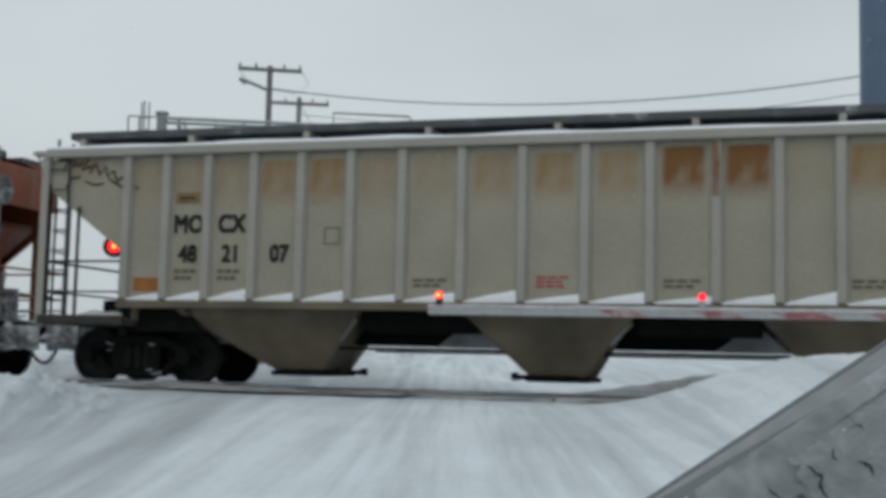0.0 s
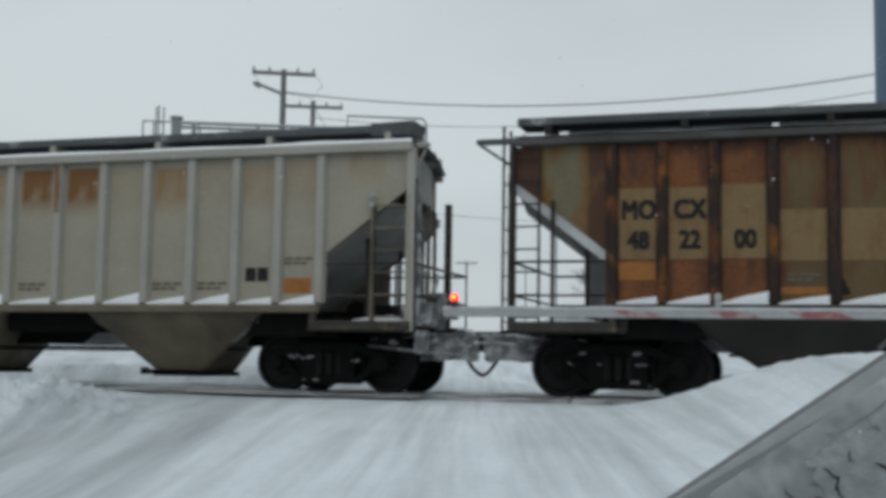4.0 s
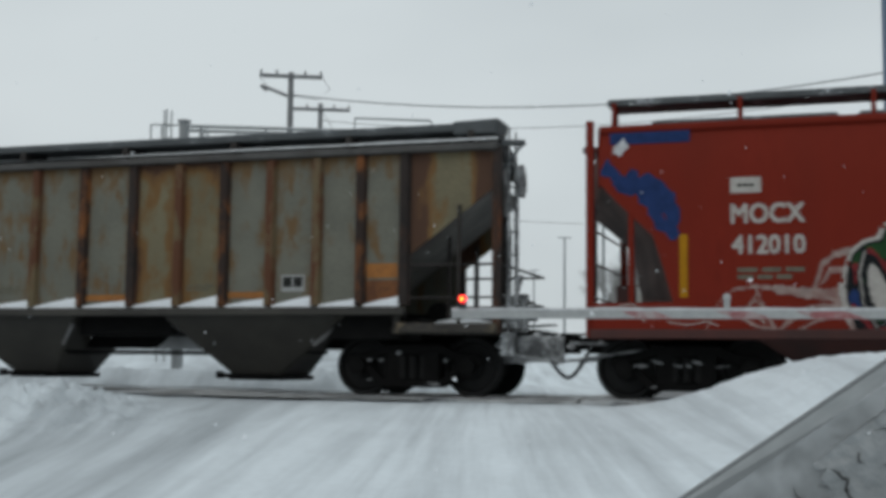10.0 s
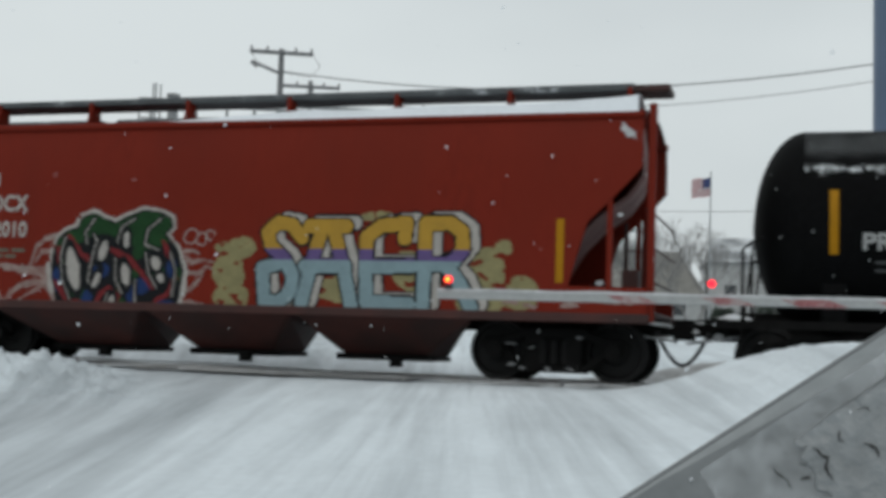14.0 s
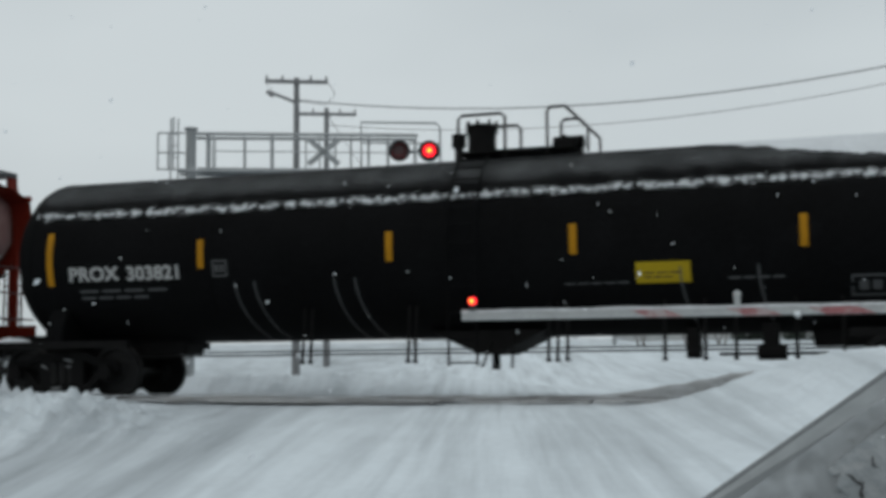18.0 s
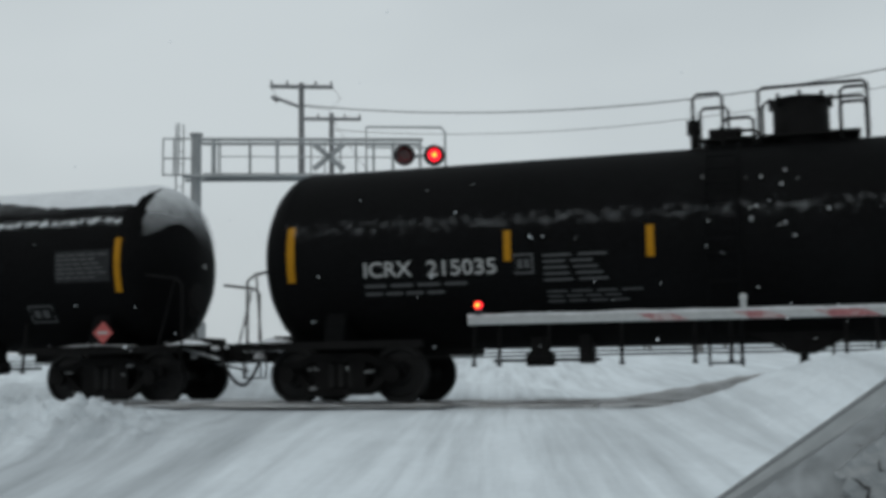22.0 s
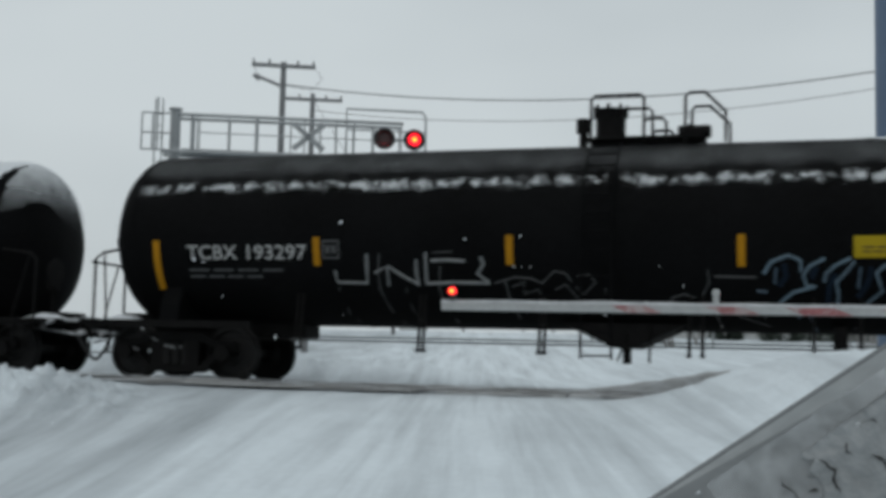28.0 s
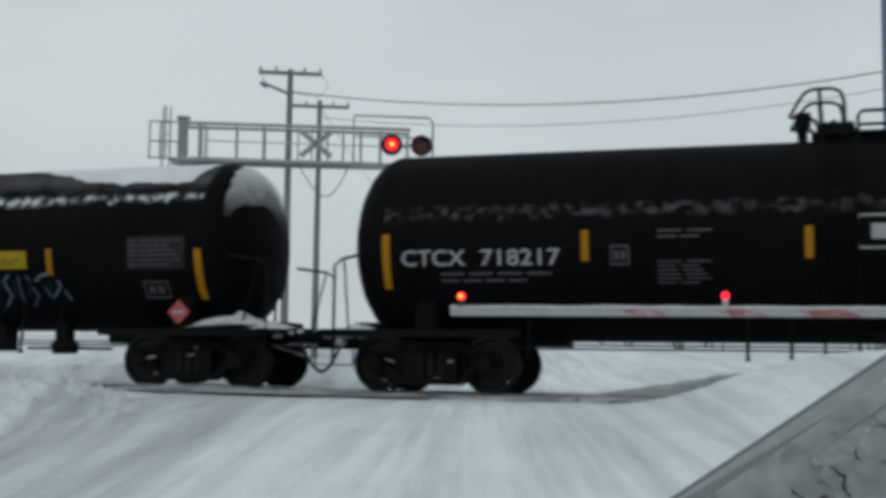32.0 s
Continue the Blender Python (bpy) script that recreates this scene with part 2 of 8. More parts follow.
def road_snow():
    """Snow packed by traffic: grey streaks that follow the wheels, a dirty wheel path, slush beside the rails."""
    m = mat("packed_snow", (0.715, 0.775, 0.812), 0.65, var=0.07, scale=0.8, fine=10, bump=0.3, spec=0.25)
    n, l = m.node_tree.nodes, m.node_tree.links
    b = n["Principled BSDF"]
    base = b.inputs["Base Color"].links[0].from_socket
    tc, sep = n.new("ShaderNodeTexCoord"), n.new("ShaderNodeSeparateXYZ")
    l.new(tc.outputs["Object"], sep.inputs[0])

    def calc(op, p, q=0.0, r=0.0):
        o = n.new("ShaderNodeMath")
        o.operation = op
        for i, v in enumerate((p, q, r)):
            if isinstance(v, (int, float)):
                o.inputs[i].default_value = v
            else:
                l.new(v, o.inputs[i])
        return o.outputs[0]

    def step(v, lo, hi):
        o = n.new("ShaderNodeMapRange")
        o.interpolation_type = "SMOOTHSTEP"
        o.inputs["From Min"].default_value, o.inputs["From Max"].default_value = lo, hi
        l.new(v, o.inputs["Value"])
        return o.outputs[0]

    def noise_of(v, scale, detail, rough=0.55):
        t = n.new("ShaderNodeTexNoise")
        t.inputs["Scale"].default_value, t.inputs["Detail"].default_value, t.inputs["Roughness"].default_value = scale, detail, rough
        l.new(v, t.inputs["Vector"])
        return t.outputs[0]

    x, y = sep.outputs[0], sep.outputs[1]
    w = calc("ADD", x, 1.6)
    left = calc("MULTIPLY", calc("DIVIDE", calc("MINIMUM", w, 0.0), calc("MULTIPLY_ADD", y, 0.15, 1.0)), 2.1)
    right = calc("SUBTRACT", calc("MAXIMUM", w, 0.0), calc("MULTIPLY", calc("MULTIPLY", y, 0.035), step(w, 0.0, 1.0)))
    u = calc("ADD", left, right)
    lane = n.new("ShaderNodeCombineXYZ")
    l.new(u, lane.inputs[0])
    l.new(calc("MULTIPLY", y, 0.032), lane.inputs[1])
    coarse, fine = noise_of(lane.outputs[0], 1.3, 4.0), noise_of(lane.outputs[0], 4.5, 5.0, 0.62)
    patch = noise_of(tc.outputs["Object"], 1.1, 5.0)
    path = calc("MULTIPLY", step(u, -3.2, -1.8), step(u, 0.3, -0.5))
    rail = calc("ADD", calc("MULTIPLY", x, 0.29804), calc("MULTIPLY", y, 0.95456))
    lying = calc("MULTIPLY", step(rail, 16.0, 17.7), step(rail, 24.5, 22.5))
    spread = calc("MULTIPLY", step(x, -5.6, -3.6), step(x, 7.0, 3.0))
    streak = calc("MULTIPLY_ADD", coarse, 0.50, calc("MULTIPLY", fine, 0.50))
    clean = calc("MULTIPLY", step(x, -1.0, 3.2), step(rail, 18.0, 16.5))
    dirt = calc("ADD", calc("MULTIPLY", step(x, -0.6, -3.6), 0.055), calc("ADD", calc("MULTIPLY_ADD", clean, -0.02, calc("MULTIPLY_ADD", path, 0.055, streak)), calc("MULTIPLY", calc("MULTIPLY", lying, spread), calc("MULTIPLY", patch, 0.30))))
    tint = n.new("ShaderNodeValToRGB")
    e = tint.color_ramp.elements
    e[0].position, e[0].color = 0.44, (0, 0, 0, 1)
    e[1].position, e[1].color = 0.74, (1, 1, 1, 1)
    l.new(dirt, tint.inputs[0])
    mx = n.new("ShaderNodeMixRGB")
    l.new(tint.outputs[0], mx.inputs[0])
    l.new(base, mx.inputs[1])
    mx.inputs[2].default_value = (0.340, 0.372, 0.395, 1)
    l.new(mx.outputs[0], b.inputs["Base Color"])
    bp = n.new("ShaderNodeBump")
    bp.inputs["Strength"].default_value, bp.inputs["Distance"].default_value = 0.14, 0.02
    l.new(fine, bp.inputs["Height"])
    l.new(b.inputs["Normal"].links[0].from_socket, bp.inputs["Normal"])
    l.new(bp.outputs[0], b.inputs["Normal"])
    return m


RUST, DRUST = (0.20, 0.075, 0.025), (0.075, 0.032, 0.016)
SNOW = mat("snow", (0.80, 0.83, 0.86), 0.85, var=0.05, scale=1.2, fine=14, bump=0.35, spec=0.2)
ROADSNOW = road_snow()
BERMSNOW = mat("bank_snow", (0.74, 0.78, 0.81), 0.8, var=0.10, scale=1.5, fine=10, bump=0.5, col2=(0.50, 0.51, 0.51), amount=0.33, scale2=2.5, spec=0.2)
SLUSH = mat("dirty_slush", (0.300, 0.303, 0.302), 0.6, var=0.28, scale=2.0, fine=20, bump=0.4, col2=(0.56, 0.58, 0.60), amount=0.42, scale2=2.5, soft2=0.14)
CRUST = mat("snow_crusted_steel", (0.14, 0.145, 0.15), 0.8, var=0.4, scale=4, fine=25, bump=0.4, col2=(0.50, 0.52, 0.53), amount=0.46, scale2=5)
FROSTED = mat("frosted_sheet", (0.42, 0.43, 0.43), 0.8, var=0.15, scale=3, bump=0.3, col2=(0.26, 0.25, 0.22), amount=0.36, scale2=2.5)
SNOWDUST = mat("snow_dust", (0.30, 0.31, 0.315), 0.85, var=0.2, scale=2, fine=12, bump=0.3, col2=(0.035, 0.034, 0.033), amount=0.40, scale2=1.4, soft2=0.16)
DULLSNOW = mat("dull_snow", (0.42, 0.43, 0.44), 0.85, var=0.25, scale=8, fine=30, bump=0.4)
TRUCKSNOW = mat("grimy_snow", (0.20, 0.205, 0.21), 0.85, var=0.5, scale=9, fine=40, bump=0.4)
CAPSNOW = mat("settled_snow", (0.62, 0.645, 0.665), 0.85, var=0.10, scale=1.4, fine=14, bump=0.35, spec=0.2)
DARKSLUSH = mat("dark_strip", (0.105, 0.105, 0.105), 0.5, var=0.35, scale=2.0, fine=20, bump=0.4, col2=(0.34, 0.35, 0.36), amount=0.36, scale2=2.2, soft2=0.14)
# Slope tone raised to hold the light bounced up from the snow.
SLOPELIGHT = mat("bounce_lit_slope", (0.33, 0.33, 0.315), 0.75, var=0.2, scale=1.5, fine=14, bump=0.2, col2=(0.17, 0.155, 0.125), amount=0.42, scale2=1.3, soft2=0.2)
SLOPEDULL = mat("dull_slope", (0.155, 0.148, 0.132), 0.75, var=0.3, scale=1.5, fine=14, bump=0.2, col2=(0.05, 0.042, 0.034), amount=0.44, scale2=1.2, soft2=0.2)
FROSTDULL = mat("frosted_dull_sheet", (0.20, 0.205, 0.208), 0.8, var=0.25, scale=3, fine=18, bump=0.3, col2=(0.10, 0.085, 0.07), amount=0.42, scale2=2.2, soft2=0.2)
STEEL = mat("rail_steel", (0.22, 0.2, 0.19), 0.35, 0.8, var=0.3)
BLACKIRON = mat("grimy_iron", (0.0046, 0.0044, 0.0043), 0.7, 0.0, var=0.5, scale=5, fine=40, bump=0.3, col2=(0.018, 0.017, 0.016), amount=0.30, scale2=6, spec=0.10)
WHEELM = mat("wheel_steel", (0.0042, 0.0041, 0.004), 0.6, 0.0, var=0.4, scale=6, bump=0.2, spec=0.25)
HUBBLUE = mat("hub_paint", (0.010, 0.016, 0.030), 0.5, var=0.3, spec=0.25)
TANKBLACK = mat("tank_black", (0.0032, 0.0034, 0.0036), 0.68, var=0.4, scale=0.8, fine=14, bump=0.08, col2=(0.0058, 0.0062, 0.0066), amount=0.32, scale2=1.5, spec=0.045)
BEIGE = stained("beige_panel", (0.280, 0.258, 0.200), (0.215, 0.122, 0.036), 0.80, 1.4)
BEIGEBLOOM = stained("beige_panel_rusted", (0.280, 0.258, 0.200), (0.150, 0.060, 0.008), 0.84, 2.5)
BEIGECLEAN = stained("beige_panel_clean", (0.280, 0.258, 0.200), (0.20, 0.115, 0.04), 0.82, 0.8)
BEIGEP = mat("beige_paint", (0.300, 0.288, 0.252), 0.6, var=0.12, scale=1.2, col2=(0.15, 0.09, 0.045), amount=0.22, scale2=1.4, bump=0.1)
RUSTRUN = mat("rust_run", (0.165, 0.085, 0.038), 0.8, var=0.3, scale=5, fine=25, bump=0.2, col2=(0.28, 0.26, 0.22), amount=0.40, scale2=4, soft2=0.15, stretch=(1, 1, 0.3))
# Darker than the body beige: soot and the bays' shade in one colour.
BEIGEHOP = mat("beige_dirty_shaded", (0.165, 0.138, 0.092), 0.7, var=0.35, scale=1.2, col2=(0.045, 0.037, 0.028), amount=0.46, scale2=0.9, soft2=0.15)
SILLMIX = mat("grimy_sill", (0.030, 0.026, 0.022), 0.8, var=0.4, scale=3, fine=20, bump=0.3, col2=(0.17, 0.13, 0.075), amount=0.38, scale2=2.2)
GREYSTEEL = mat("galvanised", (0.17, 0.175, 0.18), 0.5, 0.4, var=0.2, scale=3)
ROOFGREY = mat("roof_grey", (0.055, 0.062, 0.066), 0.6, 0.0, var=0.3, scale=2, col2=(0.6, 0.63, 0.66), amount=0.33, scale2=2)
RUSTPANEL = rusted("rust_panel", (0.135, 0.044, 0.007), (0.072, 0.021, 0.004), (0.020, 0.008, 0.004), 0.30, var=0.5, scale=2.2, fine=25, bump=0.25, col2=(0.150, 0.056, 0.010), amount=0.40, scale2=3.2)
RUSTPOST = mat("rust_post", (0.145, 0.048, 0.009), 0.85, var=0.8, scale=5, fine=18, col2=(0.018, 0.009, 0.006), amount=0.54, scale2=3.4, bump=0.4, stretch=(1, 1, 0.55), soft2=0.06)
SCORCH = mat("scorched_rust", (0.014, 0.009, 0.007), 0.9, var=0.5, scale=5, fine=20, col2=(0.05, 0.018, 0.006), amount=0.35, scale2=4.0, bump=0.3)
DARKPOST = mat("blackened_post", (0.016, 0.010, 0.008), 0.85, var=0.6, scale=4, fine=22, col2=(0.085, 0.026, 0.006), amount=0.42, scale2=2.6, bump=0.4, stretch=(1, 1, 0.30))
OLIVEPOST = mat("worn_olive_post", (0.135, 0.100, 0.050), 0.8, var=0.3, scale=3, fine=22, col2=(0.080, 0.026, 0.007), amount=0.54, scale2=3.0, bump=0.3, stretch=(1.5, 1, 0.6), soft2=0.05)
CHORDGREY = mat("grimy_chord", (0.060, 0.058, 0.056), 0.7, var=0.4, scale=3, fine=25, col2=(0.022, 0.014, 0.010), amount=0.42, scale2=2.5, bump=0.25, stretch=(0.3, 1, 1))
DARKRUST = mat("dark_rusty_steel", (0.018, 0.014, 0.012), 0.8, var=0.5, scale=3, fine=25, col2=(0.07, 0.032, 0.012), amount=0.26, scale2=2.5, bump=0.25)
# Greyer slope tone, also lifted for light bounced off the snow.
SLOPEGREY = mat("bounce_lit_grey_slope", (0.22, 0.218, 0.205), 0.75, var=0.25, scale=1.5, col2=(0.06, 0.045, 0.032), amount=0.42, scale2=1.4, soft2=0.14)
GREYRUST = rusted("grey_rust_panel", (0.112, 0.100, 0.066), (0.100, 0.042, 0.009), (0.046, 0.016, 0.005), 0.50, var=0.24, scale=1.5, fine=30, bump=0.2)
GREYPANEL = rusted("grey_panel", (0.122, 0.121, 0.096), (0.118, 0.066, 0.022), (0.062, 0.022, 0.006), 0.16, var=0.22, scale=1.4, fine=30, bump=0.2)
OLIVEPANEL = rusted("olive_panel", (0.096, 0.062, 0.022), (0.092, 0.036, 0.008), (0.034, 0.013, 0.005), 0.30, var=0.2, scale=1.8, bump=0.15)
YELLOWPANEL = rusted("yellowed_panel", (0.128, 0.109, 0.062), (0.135, 0.066, 0.013), (0.055, 0.020, 0.006), 0.40, var=0.24, scale=1.4, fine=30, bump=0.2)
TANPATCH = rusted("tan_patch", (0.178, 0.118, 0.048), (0.140, 0.076, 0.026), (0.10, 0.042, 0.013), 0.08, var=0.12, scale=2.0)
# Dark mottled grey for bays, platforms and frames.
GREYHOP = mat("grey_dark_mottled", (0.040, 0.037, 0.031), 0.75, var=0.3, scale=1.2, col2=(0.020, 0.018, 0.015), amount=0.46, scale2=1.1, soft2=0.15)
REDPAINT = mat("oxide_red", (0.158, 0.0142, 0.0058), 0.6, var=0.14, scale=0.8, fine=10, bump=0.06, spec=0.12, col2=(0.094, 0.0107, 0.0052), amount=0.36, scale2=0.8, soft2=0.2, stretch=(1, 1, 0.35))
# Darker, mottled version of the red side paint.
REDDARK = mat("oxide_red_dark", (0.050, 0.0095, 0.006), 0.7, var=0.35, scale=1.5, col2=(0.014, 0.007, 0.006), amount=0.42, scale2=1.2, soft2=0.15)
# Pinker, paler reds for the end sheets: frost plus light put into the colour.
REDLIT = mat("pale_lit_red", (0.150, 0.042, 0.034), 0.7, var=0.25, scale=1.6, fine=14, bump=0.15, col2=(0.27, 0.20, 0.19), amount=0.40, scale2=1.5, soft2=0.16, stretch=(1, 1, 0.4))
PINKSHEET = mat("pink_lit_sheet", (0.13, 0.080, 0.070), 0.75, var=0.25, scale=1.5, col2=(0.045, 0.026, 0.022), amount=0.50, scale2=1.6, soft2=0.15)
BROWNPAINT = mat("brown_paint", (0.270, 0.072, 0.032), 0.65, var=0.3, scale=1.6, col2=(0.26, 0.20, 0.185), amount=0.40, scale2=1.8, soft2=0.12, stretch=(1, 1, 0.35))
YELLOW = mat("reflector_yellow", (0.325, 0.150, 0.002), 0.55, var=0.14, bump=0.0, spec=0.15)
SIGNYELLOW = mat("sign_yellow", (0.31, 0.225, 0.006), 0.55, spec=0.15, var=0.10, bump=0.0)
ORANGE = mat("old_orange", (0.27, 0.098, 0.012), 0.6, var=0.25, scale=6)
WHITEP = mat("white_lettering", (0.30, 0.305, 0.30), 0.6, var=0.10, scale=8)
GREYLET = mat("faint_lettering", (0.046, 0.048, 0.049), 0.6, var=0.3, scale=15)
PANELGREY = mat("panel_grey", (0.020, 0.021, 0.022), 0.7, var=0.4, scale=8, spec=0.1)
DARKLET = mat("dark_lettering", (0.016, 0.016, 0.015), 0.7, spec=0.2, var=0.3, scale=10)
FADEDLET = mat("faded_lettering", (0.10, 0.092, 0.062), 0.6, var=0.4, scale=12)
REDP = mat("sign_red", (0.33, 0.06, 0.055), 0.5, var=0.15)
WOODPOLE = mat("pole_wood", (0.165, 0.168, 0.172), 0.85, var=0.3, scale=6, stretch=(1, 1, 0.1))
ALU = mat("mast_aluminium", (0.30, 0.318, 0.325), 0.5, 0.2, var=0.15)
WIRE = mat("wire", (0.10, 0.105, 0.11), 0.6, var=0.1, bump=0)
BLUEPOLE = mat("blue_pole", (0.095, 0.145, 0.225), 0.5, var=0.12, scale=1.5, col2=(0.4, 0.45, 0.5), amount=0.22, scale2=5)
BARK = mat("bare_twigs", (0.23, 0.225, 0.22), 0.9, var=0.3)
HOUSEW = mat("house_siding", (0.40, 0.41, 0.41), 0.8, var=0.1)
ROOFM = mat("house_roof", (0.22, 0.23, 0.24), 0.9, var=0.2, col2=(0.65, 0.68, 0.7), amount=0.5, scale2=0.5)
GREYROOF = mat("grey_roof", (0.20, 0.195, 0.18), 0.9, var=0.25, scale=1.2, col2=(0.36, 0.37, 0.37), amount=0.3, scale2=0.8)
DARKROOF = mat("dark_roof", (0.085, 0.095, 0.10), 0.9, var=0.3, scale=1.5)
DARKGLASS = mat("dark_window", (0.04, 0.045, 0.05), 0.15, var=0.2, bump=0)
ARMWHITE = mat("arm_white", (0.33, 0.34, 0.338), 0.5, var=0.14, scale=5, col2=(0.26, 0.265, 0.25), amount=0.36, scale2=3)
ARMRED = mat("arm_red", (0.25, 0.085, 0.09), 0.5, var=0.2, scale=6, col2=(0.33, 0.28, 0.275), amount=0.46, scale2=7)
LENSDARK = mat("unlit_lens", (0.05, 0.012, 0.012), 0.3, var=0.1, bump=0)
HOODBLACK = mat("hood_black", (0.015, 0.015, 0.016), 0.7, var=0.3)
REDGLOW = glow("red_lamp", (1.0, 0.010, 0.026), 1.9)
COREGLOW = glow("lamp_core", (1.0, 0.36, 0.03), 2.2)
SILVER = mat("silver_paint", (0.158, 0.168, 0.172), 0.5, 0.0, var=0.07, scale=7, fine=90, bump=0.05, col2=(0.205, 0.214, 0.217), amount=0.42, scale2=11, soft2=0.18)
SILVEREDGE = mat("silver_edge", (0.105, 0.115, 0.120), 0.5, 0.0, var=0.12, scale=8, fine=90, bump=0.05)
# Bevel colour lighter than the face, holding the highlight along the edge.
SILVERBAND = mat("bevel_highlight", (0.262, 0.278, 0.283), 0.45, 0.0, var=0.12, scale=20, fine=140, bump=0.08, col2=(0.30, 0.315, 0.32), amount=0.42, scale2=30, soft2=0.15, stretch=(0.35, 1, 1))
FLAKE = mat("ice_film", (0.205, 0.218, 0.223), 0.4, var=0.14, scale=14, fine=70, bump=0.35, col2=(0.285, 0.300, 0.307), amount=0.47, scale2=22, soft2=0.16)
ICEHAZE = frost("spray_haze", -0.9, 0.0, 0.9, 0.30, 3.0, 26.0, 0.42)
CRACK = mat("bare_rusty_metal", (0.016, 0.015, 0.014), 0.8, var=0.5, scale=30)
GREEN, NAVY, BLUE, REDG = (mat("spray_" + k, c, 0.7, var=0.25, scale=6, bump=0, spec=0.12) for k, c in (
    ("green", (0.012, 0.045, 0.015)), ("black", (0.008, 0.009, 0.010)), ("blue", (0.013, 0.030, 0.098)), ("red", (0.15, 0.018, 0.02))))
SPRAYFADE = mat("spray_faded_white", (0.25, 0.185, 0.165), 0.65, var=0.3, scale=5, bump=0, col2=(0.155, 0.05, 0.04), amount=0.42, scale2=6, soft2=0.15)
SPRAYWHITE = mat("spray_white", (0.33, 0.31, 0.285), 0.65, var=0.2, scale=4, bump=0)
PALEGREEN = mat("spray_pale_green", (0.20, 0.175, 0.075), 0.65, var=0.2, scale=4, bump=0)
PALEBLUE = mat("spray_pale_blue", (0.165, 0.245, 0.27), 0.6, var=0.15, scale=4, bump=0)
PURPLE = mat("spray_purple", (0.085, 0.05, 0.17), 0.6, var=0.15, scale=4, bump=0)
GOLD = mat("spray_yellow", (0.34, 0.19, 0.007), 0.6, var=0.15, scale=4, bump=0)
SPRAYGREY = mat("spray_grey", (0.16, 0.168, 0.17), 0.65, var=0.3, scale=5, bump=0)
DRIPGREY = mat("thin_grey_paint", (0.050, 0.052, 0.053), 0.7, var=0.4, scale=5, bump=0)
TEALPALE = mat("spray_pale_teal", (0.085, 0.130, 0.165), 0.6, var=0.4, scale=5, bump=0)
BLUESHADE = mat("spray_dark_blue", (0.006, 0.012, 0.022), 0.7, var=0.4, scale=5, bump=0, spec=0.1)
TEALSPRAY = mat("spray_teal", (0.045, 0.075, 0.105), 0.6, var=0.3, scale=4, bump=0)

FROSTLINE = frost("frost_line", 2.95, 3.13, 3.32, 0.315, 5.0, 7.0, 0.62)
FROSTTOP = frost("frost_top", 3.16, 3.50, 4.2, 0.36, 2.2, 2.4, 0.10)
FROSTDRIP = frost("frost_drip", 2.92, 3.16, 3.38, 0.305, 5.0, 5.0, 0.60)
FROSTSPOT = frost("frost_spots", 2.45, 2.74, 3.05, 0.20, 4.0, 9.0, 0.15)
HEADCOVER = frost("head_cover", 2.55, 3.75, 12.0, 0.52, 0.9, 2.2, 0.9)

# ---- mesh helpers ----


